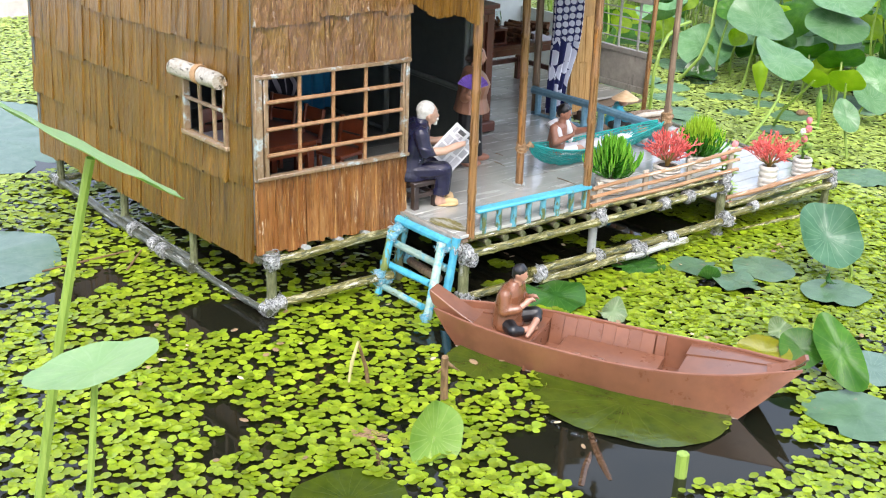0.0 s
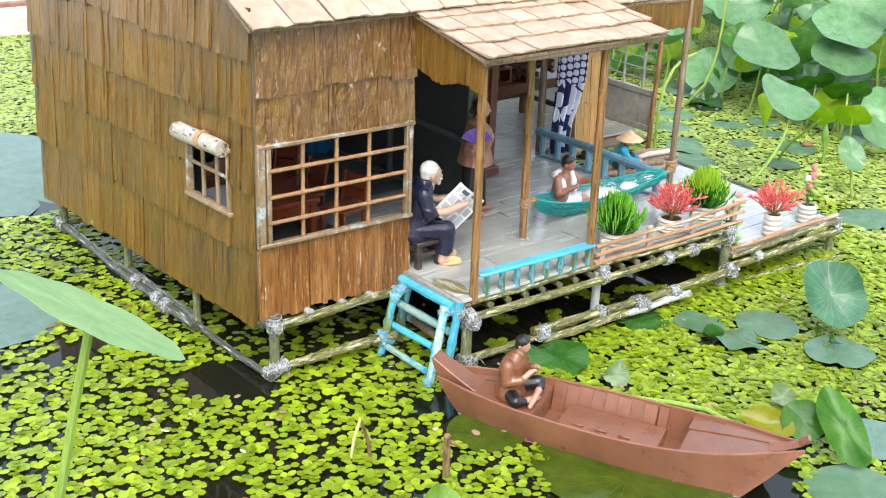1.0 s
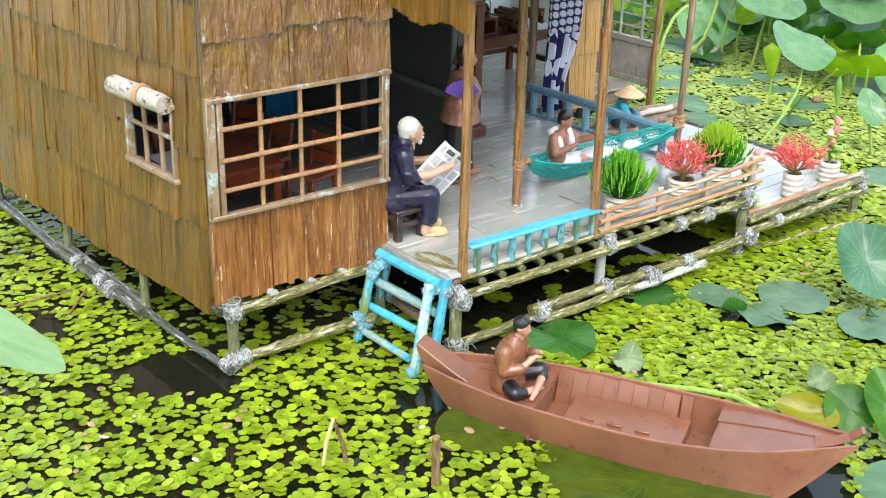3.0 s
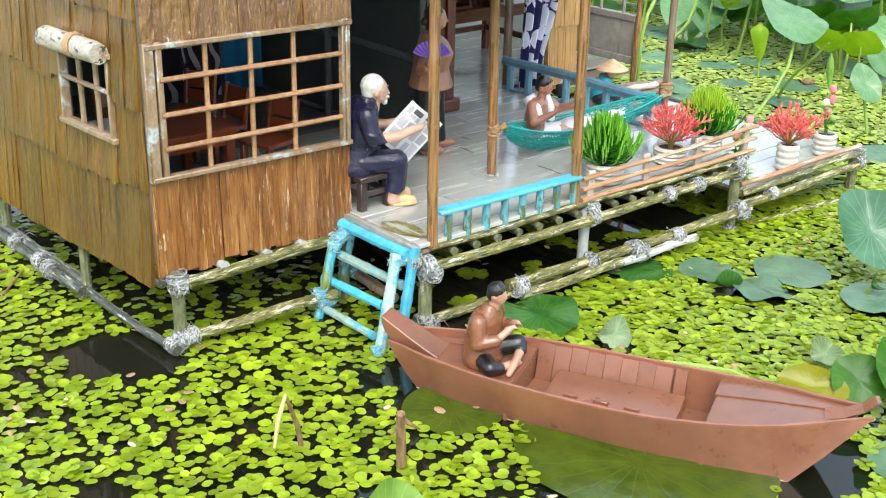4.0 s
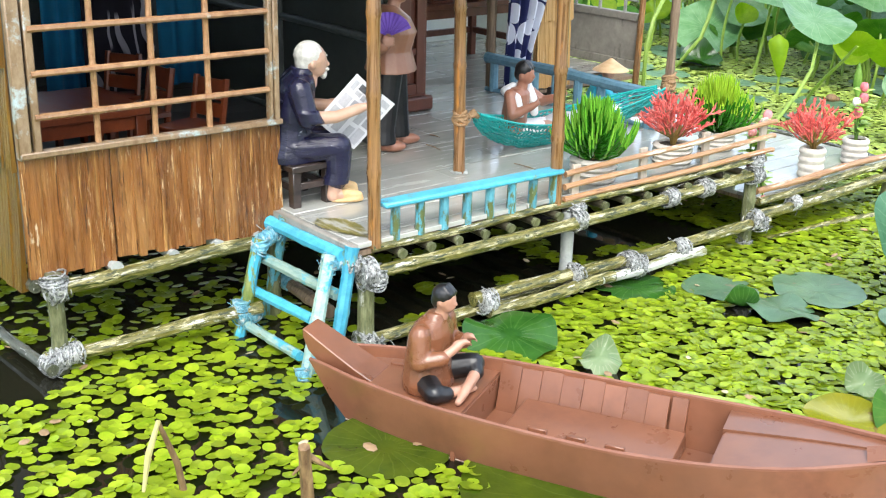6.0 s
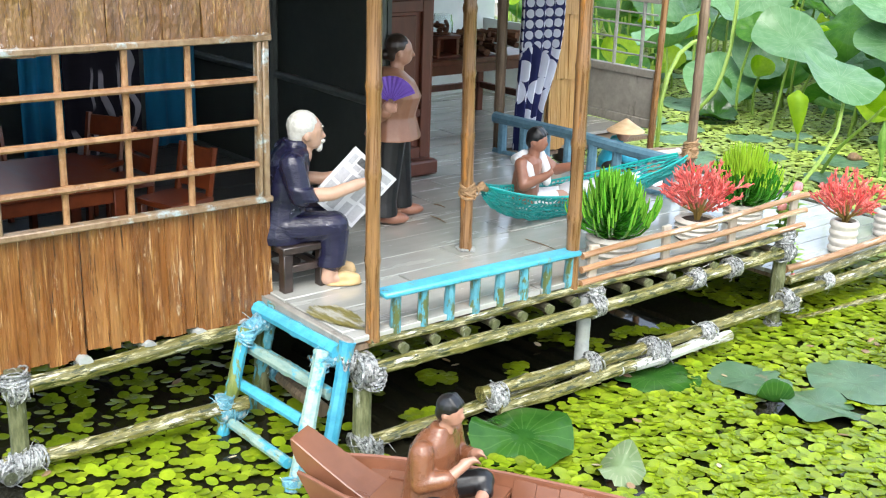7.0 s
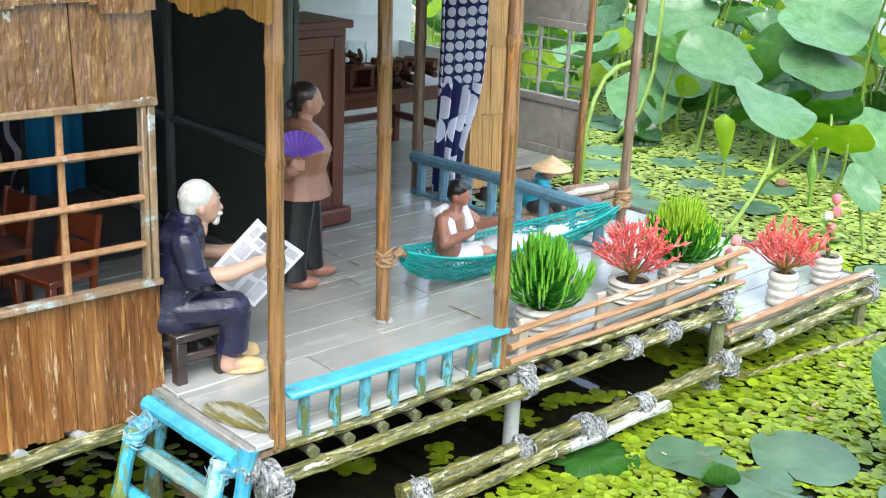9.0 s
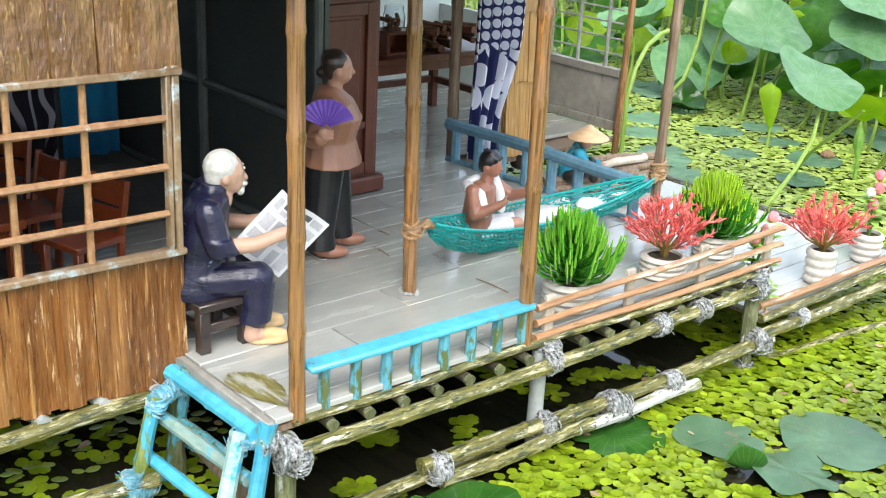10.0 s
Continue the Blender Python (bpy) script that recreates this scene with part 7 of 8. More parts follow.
# ---- floating plants ----
def leaf_mesh(seed, r, cup=0.12, wave=0.06, fold=0.0, mat="lotus", rings=7, seg=30, notch=False, droop=0.0, squeeze=1.0, tear=0.0):
    """A round leaf on a central stalk: dished middle, wavy rim, two skins. fold bends it along local y."""
    rng = random.Random(seed)
    ph = [rng.uniform(0, 6.28) for _ in range(4)]
    bm = bmesh.new()

    def at(i, k):
        f = i / rings
        a = 2 * math.pi * k / seg
        rr = r * f * (1 + 0.05 * math.sin(2 * a + ph[0]) + 0.025 * math.sin(5 * a + ph[1]))
        if notch and f > 0.2:
            rr *= 1 - 0.25 * f * math.exp(-((a - math.pi) / 0.14) ** 2)
        if tear:
            rr *= 1 - tear * f * f * (0.5 + 0.5 * math.sin(9 * a + ph[1])) * (0.5 + 0.5 * math.sin(4 * a + ph[3]))
        x, y = rr * math.cos(a), rr * math.sin(a) * squeeze
        z = r * (cup * f * f + wave * f * f * (math.sin(3 * a + ph[2]) + 0.6 * math.sin(5 * a + ph[3]))) - min(r * 0.03, 0.0018) * math.exp(-(f / 0.2) ** 2)
        z += fold * y * y / r - droop * max(0, x) ** 2 / r + 0.012 * r * f * math.cos(21 * a)
        return x, y, z
    skins = []
    for off in (0.0, -0.0011):
        mid = bm.verts.new((0, 0, at(0, 0)[2] + off))
        ring = [[bm.verts.new((x, y, z + off * (1 - 0.8 * (i == rings)))) for x, y, z in [at(i, k) for k in range(seg)]] for i in range(1, rings + 1)]
        skins.append((mid, ring))
        for k in range(seg):
            bm.faces.new((mid, ring[0][k], ring[0][(k + 1) % seg]))
        for a, b in zip(ring, ring[1:]):
            for k in range(seg):
                bm.faces.new((a[k], b[k], b[(k + 1) % seg], a[(k + 1) % seg]))
    o, u = skins[0][1][-1], skins[1][1][-1]
    for k in range(seg):
        bm.faces.new((o[k], u[k], u[(k + 1) % seg], o[(k + 1) % seg]))
    return mesh_of(bm, "blade", mat)


def leaf_pose(c, n, spin=0.0):
    """Local z along n; local x towards the compass direction spin, laid into the leaf's plane."""
    z = Vector(n).normalized()
    x = Vector((math.cos(radians(spin)), math.sin(radians(spin)), 0))
    x = (x - z * x.dot(z)).normalized()
    return Matrix.Translation(c) @ Matrix((x, z.cross(x), z)).transposed().to_4x4()


LOTUS_LABEL = {"lotus_pale": "pale young lotus leaf on a slender stalk", "lotus": "pale green lotus leaf on an upright stalk", "lotus_blue": "blue-green veined lotus leaf leaning over the water", "lotus_yellow": "yellow-green lotus leaf standing at the near edge", "lotus_lime": "yellow-green lotus leaf with light shining through", "lotus_deep": "deep green lotus leaf on a stalk", "lotus_wet": "dark green wet fan-shaped lotus leaf behind the boat", "pad_yellow": "yellowing lotus leaf on a short stalk"}


def lotus(c, n, r, mat="lotus", spin=0, foot=None, seed=0, cup=0.14, wave=0.05, fold=0.0, stalk=0.0036, sway=0.03, droop=0.0, squeeze=1.0, mesh=None, label="", path=None):
    foot = foot or (c[0] - n[0] * 0.06, c[1] - n[1] * 0.06)
    h = holder("lotus_leaf", (foot[0], foot[1], 0), label or LOTUS_LABEL[mat], "lotus leaf", "standing lotus leaves")
    attach("blade", mesh or leaf_mesh(seed, r, cup, wave, fold, mat, droop=droop, squeeze=squeeze), h, at=leaf_pose(c, n, spin))
    rng = random.Random(seed + 7)
    c, f, nn = Vector(c), Vector((foot[0], foot[1], -0.03)), Vector(n).normalized()
    side = Vector((rng.uniform(-1, 1), rng.uniform(-1, 1), 0)) * sway
    pts = []
    for k in range(9):
        t = k / 8
        p = f.lerp(c, t) + side * math.sin(t * math.pi)
        p -= nn * (0.03 * t ** 4 * (1 - t) * 4)
        pts.append(p)
    pts[-1] = c - nn * (r * 0.05 + 0.0005)
    if path:
        pts = [Vector(p) for p in path] + [pts[-1]]
    n = len(pts) - 1
    bm = bmesh.new()
    tube(bm, pts, [stalk * (1.15 - 0.35 * k / n) for k in range(n + 1)], 7)
    part("stalk", bm, "stalk", h)
    return h


def pad(c, r, mat="pad", spin=0, seed=0, cup=0.0, wave=0.02, tilt=(0, 0, 1), notch=True, label="flat lotus pad floating on the water", fold=0.0, squeeze=1.0):
    ob = attach("lotus_pad", leaf_mesh(seed, r, cup, wave, fold, mat, notch=notch, squeeze=squeeze), None, at=leaf_pose(c, tilt, spin))
    return tagged(ob, label, "lotus pad", "floating lotus pads")


def spade_leaf(foot, z0, z1, half):
    """A young leaf still half rolled: a lime spade, narrow at the stalk and cupped towards its back."""
    h = holder("lotus_leaf", (foot[0], foot[1], 0), "lime half-rolled young lotus leaf standing upright", "lotus leaf", "standing lotus leaves")
    m = pose(foot[0], foot[1], 0, 0, 0, -39)
    bm = bmesh.new()
    skins = []
    for off in (0.0, 0.0010):
        rows = []
        for i in range(13):
            v = i / 12
            w = half * (v ** 0.75) * (1.06 - 0.05 * v) * (1 if v < 0.8 else math.sqrt(max(0.0, 1 - ((v - 0.8) / 0.21) ** 2)))
            row = []
            for k in range(9):
                u = -1 + k / 4
                row.append(bm.verts.new(m @ Vector((u * w - 0.006 * v, off + 0.020 * v * v + 0.55 * w * (u * u - 1), z0 + (z1 - z0) * (v - 0.06 * v * u * u)))))
            rows.append(row)
        skins.append(rows)
        for p, q in zip(rows, rows[1:]):
            for k in range(8):
                bm.faces.new((p[k], p[k + 1], q[k + 1], q[k]))
    part("blade", bm, "lotus_lime", h)
    bm = bmesh.new()
    tube(bm, [(foot[0], foot[1], -0.02), (foot[0], foot[1], 0.02), m @ Vector((0, -0.002, z0 + 0.004))], [0.0036, 0.0034, 0.0030], 7)
    part("stalk", bm, "stalk", h)


# the two leaves close to the camera at the pond's near side
lotus((0.307, 0.784, 0.548), (0.562, 0.004, 0.827), 0.0735, "lotus_pale", 0, (0.214, 0.860), 1, cup=0.015, wave=0.008, fold=0.0, stalk=0.0046, sway=0.004)
lotus((0.252, 0.672, 0.436), (-0.13, 0.24, 0.96), 0.046, "lotus_pale", 60, (0.200, 0.715), 2, cup=0.06, wave=0.02, fold=0.03, stalk=0.0030, sway=0.004)
# tall leaves behind the landing
lotus((2.842, 2.042, 0.222), (-0.34, -0.46, 0.82), 0.096, "lotus", -35, (2.866, 2.100), 3, cup=0.10, wave=0.07, droop=0.30, fold=0.15, sway=0.008)
lotus((2.934, 1.844, 0.235), (-0.36, -0.33, 0.86), 0.088, "lotus", -40, (2.97, 1.84), 4, cup=0.06, wave=0.07, droop=0.22)
lotus((2.37, 1.625, 0.236), (-0.18, -0.34, 0.92), 0.076, "lotus", 125, (2.175, 1.585), 5, cup=0.06, wave=0.05, fold=-0.12, droop=-0.42, squeeze=0.92, path=((2.172, 1.60, -0.01), (2.178, 1.582, 0.045), (2.21, 1.572, 0.078), (2.265, 1.575, 0.115), (2.315, 1.583, 0.155), (2.35, 1.60, 0.195)))
lotus((2.445, 1.575, 0.190), (0.68, 0.31, 0.66), 0.034, "lotus_lime", 0, (2.62, 1.80), 6, cup=0.1)
spade_leaf((2.714, 1.918), 0.040, 0.138, 0.027)
lotus((2.93, 1.99, 0.100), (0.40, 0.50, 0.72), 0.058, "lotus_deep", 40, (2.919, 2.018), 8, cup=0.1, wave=0.08)
lotus((2.700, 1.645, 0.138), (0.66, 0.33, 0.62), 0.048, "lotus_lime", 60, (2.78, 1.72), 23, cup=0.1, wave=0.07)
lotus((2.88, 1.78, 0.150), (0.45, 0.42, 0.78), 0.062, "lotus_deep", 20, (2.90, 1.80), 24, cup=0.1, wave=0.06)
lotus((2.90, 1.90, 0.145), (0.35, 0.52, 0.76), 0.055, "lotus_deep", 100, (2.93, 1.93), 25, cup=0.08, wave=0.08)
lotus((2.492, 1.503, 0.108), (-0.46, -0.62, 0.62), 0.046, "lotus", 66, (2.498, 1.478), 9, cup=0.06, squeeze=0.68, sway=0.003)
lotus((2.823, 1.640, 0.075), (-0.21, -0.63, 0.75), 0.050, "lotus", 0, (2.82, 1.66), 10, cup=0.12)
lotus((2.964, 2.329, 0.083), (-0.50, -0.47, 0.72), 0.090, "lotus", 0, (2.98, 2.40), 11, cup=0.04, wave=0.06, droop=0.2)
lotus((2.975, 1.880, 0.300), (-0.25, -0.39, 0.88), 0.095, "lotus", 0, (3.02, 1.86), 12, cup=0.14)
lotus((3.02, 2.28, 0.30), (-0.55, -0.55, 0.6), 0.085, "lotus", 0, (3.08, 2.33), 13)
lotus((3.16, 1.95, 0.33), (-0.5, -0.4, 0.7), 0.10, "lotus", 0, (3.15, 1.95), 14)
# leaves by the boat's stern
lotus((1.760, 1.058, 0.088), (-0.50, -0.58, 0.60), 0.066, "lotus_blue", 62, (1.80, 1.04), 15, cup=0.18, wave=0.10, fold=0.3, squeeze=0.82)
lotus((1.420, 0.800, 0.060), (-0.68, -0.38, 0.58), 0.062, "lotus_deep", 55, (1.46, 0.84), 16, cup=0.0, wave=0.05, fold=-0.5, squeeze=0.48)
lotus((1.412, 0.861, 0.044), (-0.55, -0.50, 0.62), 0.033, "lotus_deep", 0, (1.43, 0.89), 17, cup=0.1)
lotus((1.722, 1.020, 0.022), (0.3, -0.5, 0.6), 0.013, "lotus_wet", 0, (1.73, 1.03), 26, cup=0.3, fold=0.8, label="small dark curled lotus leaf under a larger one")
lotus((1.372, 0.896, 0.034), (-0.42, -0.36, 0.84), 0.040, "pad_yellow", -64, (1.41, 0.91), 18, cup=0.12, fold=0.5, squeeze=0.58)
lotus((1.487, 0.950, 0.018), (-0.5, -0.4, 0.7), 0.019, "lotus_wilt", 0, (1.48, 0.94), 19, cup=0.2, wave=0.2, fold=0.6, label="pale crumpled lotus leaf resting on the water")
lotus((1.286, 1.262, 0.015), (-0.14, -0.16, 0.97), 0.055, "lotus_wet", -40, (1.32, 1.25), 20, cup=0.05, wave=0.12, fold=-0.25)
lotus((0.822, 1.006, 0.022), (-0.05, -0.80, 0.60), 0.048, "lotus_yellow", 50, (0.815, 0.985), 21, cup=0.0, wave=0.05, fold=0.35, squeeze=0.80)
# floating pads
pad((1.720, 1.000, 0.010), 0.060, "pad", 30, 30, wave=0.015)
pad((1.711, 1.148, 0.006), 0.060, "pad", 10, 31)
pad((1.612, 1.134, 0.010), 0.046, "pad", 140, 32, wave=0.09, tilt=(0.12, -0.05, 1))
pad((1.572, 1.163, 0.013), 0.021, "lotus_wet", 130, 33, cup=0.25, wave=0.1, tilt=(0.35, 0.30, 0.8), fold=0.8, label="dark green folded young lotus leaf on the water")
pad((1.372, 0.727, 0.005), 0.075, "pad", 0, 34)
pad((1.52, 0.80, 0.005), 0.06, "pad_sheen", 0, 39)
pad((2.390, 1.366, 0.005), 0.075, "pad", 60, 35)
pad((1.127, 0.948, 0.004), 0.142, "pad_olive", -63.6, 36, wave=0.002, notch=False, label="wet olive lotus pad lying half sunk under the boat", squeeze=0.80)
pad((1.036, 1.160, 0.004), 0.058, "pad_olive", 0, 37, wave=0.004, notch=False, label="wet olive lotus pad lying half sunk beside the boat")
pad((1.530, 1.300, 0.004), 0.054, "lotus_wet", 0, 38, wave=0.03)
pad((1.612, 1.226, 0.006), 0.046, "pad", 150, 63, wave=0.03)
pad((1.320, 1.160, 0.016), 0.024, "lotus_wilt", 20, 40, cup=0.2, wave=0.3, tilt=(-0.35, -0.3, 0.85), fold=-0.9, label="pale curled young lotus leaf on the water")
pad((0.540, 1.985, 0.006), 0.155, "pad_sheen", 0, 42, wave=0.03)
pad((0.80, 2.74, 0.006), 0.34, "pad_sheen", 100, 43, wave=0.01, label="broad pale lotus pad lying flat behind the house")
pad((0.665, 0.975, 0.003), 0.07, "pad_olive", 0, 45, wave=0.004, label="sunken olive lotus pad at the near side")
for x, y, r in ((2.58, 2.14, 0.055), (2.69, 2.22, 0.060), (2.74, 2.06, 0.052), (2.72, 1.81, 0.060), (2.86, 2.03, 0.050), (2.50, 2.02, 0.045), (2.62, 1.92, 0.042), (2.78, 1.93, 0.045), (2.56, 2.30, 0.06)):
    pad((x, y, 0.0045), r, "pad", 40 * x * y, int(1000 * x) % 97, wave=0.025)
pad((2.84, 2.235, 0.014), 0.055, "lotus_wet", 130, 61, cup=0.1, wave=0.08, tilt=(-0.2, -0.3, 0.9), fold=0.6, label="dark green folded lotus leaf resting on the water")
rng = random.Random(77)
for k in range(34):
    x, y = rng.uniform(2.35, 3.6), rng.uniform(1.7, 3.1)
    pad((x, y, 0.004 + 0.004 * rng.random()), rng.uniform(0.04, 0.075), "pad", rng.uniform(0, 360), 100 + k % 5, wave=0.03)

# the thicket of lotus behind: shared blades on stalks of their own
SHAPES = ((0.16, 0.08, 0.1, 0.2), (0.05, 0.11, -0.45, 0.0), (0.22, 0.07, 0.5, 0.0), (0.05, 0.09, 0.0, -0.7), (0.02, 0.10, -0.2, 0.7), (0.30, 0.11, 0.25, -0.4))
SHARED = {(m, k): leaf_mesh(200 + k, 0.1, c, w, f, m, droop=d, tear=0.10 * (k % 2)) for m in ("lotus", "lotus_lime", "lotus_deep") for k, (c, w, f, d) in enumerate(SHAPES)}
rng = random.Random(91)
placed = []
tries = 0
while len(placed) < 300 and tries < 20000:
    tries += 1
    x, y = rng.uniform(2.7, 4.6), rng.uniform(1.3, 4.0)
    if x < 2.86 + 0.12 * (y < 1.75) or (x - 0.6) * 0.60 - (y - 0.6) > 1.05 or (y - 0.6) > (x - 0.6) * 1.08:
        continue
    if math.hypot(x - 2.86, y - 2.34) < 0.09:
        continue
    if any((x - a) ** 2 + (y - b) ** 2 < 0.0056 for a, b in placed):
        continue
    placed.append((x, y))
    far = math.hypot(x - 2.6, y - 2.0)
    z = rng.uniform(0.04, 0.36) + 0.05 * far
    m = rng.choices(("lotus", "lotus_lime", "lotus_deep"), (0.36, 0.34, 0.30))[0]
    s = rng.uniform(0.42, 0.84)
    if m == "lotus_lime":
        s *= 0.68
        z *= 0.75
    h = lotus((x, y, z), (-0.22 + rng.uniform(-0.55, 0.5), -0.24 + rng.uniform(-0.55, 0.5), rng.uniform(0.65, 1.1)), 0.1 * s, m, rng.uniform(0, 360), (x + rng.uniform(0, 0.08), y + rng.uniform(0, 0.08)), len(placed), mesh=SHARED[m, rng.randrange(6)])
    h.children[0].matrix_basis = h.children[0].matrix_basis @ Matrix.Diagonal((s, s, s, 1))

# low leaves between the stalks
rng = random.Random(55)
for k in range(100):
    x, y = rng.uniform(2.9, 4.5), rng.uniform(1.5, 3.9)
    if (x - 0.6) * 0.60 - (y - 0.6) > 1.05 or (y - 0.6) > (x - 0.6) * 1.05:
        continue
    m = "lotus_deep" if rng.random() < 0.75 else "lotus"
    s = rng.uniform(0.45, 0.85)
    h = lotus((x, y, rng.uniform(0.03, 0.15)), (rng.uniform(-0.7, 0.1), rng.uniform(-0.7, 0.1), rng.uniform(0.5, 1.0)), 0.1 * s, m, rng.uniform(0, 360), (x + rng.uniform(0, 0.04), y + rng.uniform(0, 0.04)), 400 + k, mesh=SHARED[m, rng.randrange(6)])
    h.children[0].matrix_basis = h.children[0].matrix_basis @ Matrix.Diagonal((s, s, s, 1))

# long arching stalks beside the kitchen
for pts, r in ((((2.33, 1.99, -0.02), (2.32, 1.98, 0.08), (2.32, 1.98, 0.142), (2.34, 1.984, 0.193), (2.385, 1.998, 0.230), (2.44, 2.012, 0.247), (2.50, 2.022, 0.252)), 0.0044), (((2.80, 2.30, -0.02), (2.79, 2.27, 0.010), (2.795, 2.245, 0.045), (2.807, 2.22, 0.083), (2.830, 2.22, 0.128), (2.849, 2.22, 0.183), (2.855, 2.22, 0.27), (2.87, 2.23, 0.40)), 0.0048), (((1.300, 1.106, 0.004), (1.333, 1.047, 0.012), (1.362, 1.0, 0.012), (1.372, 0.955, 0.004)), 0.004)):
    bm = bmesh.new()
    tube(bm, pts, r, 7)
    thing("lotus_stalk", bm, "stalk", "long arching pale green lotus stalk", "lotus stalk", "arching lotus stalks")
# the far leaves past the nearest few hundred grow together into one thicket
BUD, POD = (2.668, 1.688), (2.760, 1.806)
standing_leaves = sorted((o for o in scene.objects if o.name.startswith("lotus_leaf")), key=lambda o: o.matrix_basis.translation.x * 0.65 + o.matrix_basis.translation.y * 0.76)
far_bm, far_mats = bmesh.new(), []
for h in standing_leaves[280:]:
    for child in list(h.children):
        first = len(far_bm.faces)
        piece = child.data.copy()
        piece.transform(h.matrix_basis @ child.matrix_parent_inverse @ child.matrix_basis)
        far_bm.from_mesh(piece)
        bpy.data.meshes.remove(piece)
        m = child.data.materials[0]
        if m not in far_mats:
            far_mats.append(m)
        far_bm.faces.ensure_lookup_table()
        for f in far_bm.faces[first:]:
            f.material_index = far_mats.index(m)
        bpy.data.objects.remove(child)
    bpy.data.objects.remove(h)
far_me = bpy.data.meshes.new("lotus_thicket")
far_bm.to_mesh(far_me)
far_bm.free()
for m in far_mats:
    far_me.materials.append(m)
for p in far_me.polygons:
    p.use_smooth = True
tagged(new("lotus_thicket", far_me), "dense far thicket of green lotus leaves on stalks", "lotus thicket", kind="stuff")

# rolled young leaf and a dead pod standing among the pads
bm = bmesh.new()
tube(bm, [(BUD[0], BUD[1], -0.02), (BUD[0] - 0.002, BUD[1], 0.04), (BUD[0] - 0.006, BUD[1] + 0.002, 0.072), (BUD[0] - 0.008, BUD[1] + 0.002, 0.092), (BUD[0] - 0.009, BUD[1] + 0.003, 0.118)], [0.0036, 0.0034, 0.0095, 0.0085, 0.001], 9)
thing("rolled_leaf", bm, "sprig", "green rolled young lotus leaf standing in the water", "lotus leaf")
bm = bmesh.new()
ball(bm, (POD[0], POD[1], 0.010), (0.016, 0.012, 0.010), 0, None, 10)
ball(bm, (POD[0] + 0.012, POD[1] - 0.006, 0.007), (0.010, 0.007, 0.006), 0, None, 8)
thing("dead_pod", bm, "dead", "dark brown dead lotus pod floating among the pads", "dead pod")
# dead stems standing in the water
for pts, rr, m, lab in ((((0.858, 1.205, -0.02), (0.850, 1.203, 0.03), (0.834, 1.200, 0.075)), (0.0035, 0.003, 0.002), "dead", "brown dead lotus stem standing in the water"), (((0.834, 1.200, 0.078), (0.822, 1.198, 0.05), (0.815, 1.196, 0.02)), (0.002, 0.003, 0.0015), "straw", "pale withered strip hanging from a dead stem"),
                        (((0.918, 1.105, -0.02), (0.912, 1.100, 0.04), (0.905, 1.092, 0.078)), (0.006, 0.0055, 0.005), "dead", "thick broken brown lotus stem"), (((0.93, 1.09, 0.05), (0.912, 1.095, 0.066), (0.90, 1.102, 0.05)), (0.001, 0.004, 0.001), "dead", "torn brown husk on a broken stem"),
                        (((1.044, 0.776, -0.02), (1.043, 0.776, 0.034)), (0.008, 0.0085), "stalk", "cut green lotus stalk"), (((0.62, 1.86, 0.004), (0.78, 1.86, 0.008)), (0.002, 0.0015), "dead", "thin brown stick floating by the stilts"), (((0.74, 1.78, 0.005), (0.80, 1.85, 0.008)), (0.002, 0.0015), "dead", "thin brown stick floating by the stilts")):
    bm = bmesh.new()
    tube(bm, pts, list(rr), 7)
    thing("dead_reed" if m != "stalk" else "cut_reed", bm, m, lab, "dead plant" if m != "stalk" else "cut plant")

# air bubbles caught along the rim of the wet pad
bm = bmesh.new()
rng = random.Random(64)
for k in range(46):
    a = radians(150 + 118 * rng.random())
    p = leaf_pose((1.127, 0.948, 0.003), (0, 0, 1), -63.6) @ Vector((0.144 * math.cos(a), -0.118 * abs(math.sin(a)) - rng.uniform(0, 0.004), 0))
    r = rng.choice((0.0012, 0.0018, 0.0026, 0.0038))
    ball(bm, (p.x, p.y, 0.0005), (r * rng.uniform(1, 1.9), r, r * 0.8), 0, Euler((0, 0, radians(-50))).to_matrix().to_4x4(), 8)
tagged(thing("air_bubble", bm, "glass", "clear air bubbles along the rim of a wet lotus pad", "air bubbles"), kind="stuff")
for pts in (((1.029, 0.925, -0.004), (1.005, 0.892, -0.0015), (0.983, 0.857, -0.0015), (0.963, 0.822, -0.004)), ((0.991, 0.885, -0.005), (0.955, 0.860, -0.002), (0.923, 0.835, -0.004)), ((0.773, 1.090, -0.004), (0.752, 1.036, -0.0015), (0.730, 0.972, -0.004))):
    bm = bmesh.new()
    tube(bm, pts, [0.0055, 0.0055, 0.0055, 0.005][:len(pts)], 8)
    thing("sunken_stem", bm, "wet_stem", "brown rotten lotus stem lying at the water's surface", "dead plant", "sunken stems")
bm = bmesh.new()
for k in range(16):
    d = 0.0016 * (k - 8)
    tube(bm, [(0.758 + 0.6 * d + rng.uniform(0, 0.006), 1.108 + d, 0.003), (0.772 + 0.6 * d, 1.088 + d + rng.uniform(-0.003, 0.003), 0.0045), (0.785 + 0.3 * d + rng.uniform(0, 0.006), 1.066 + 0.5 * d, 0.003)], [0.0005, 0.0008, 0.0004], 4)
tagged(thing("dry_roots", bm, "dead", "tuft of dry brown roots floating on the water", "dead plant"), kind="stuff")

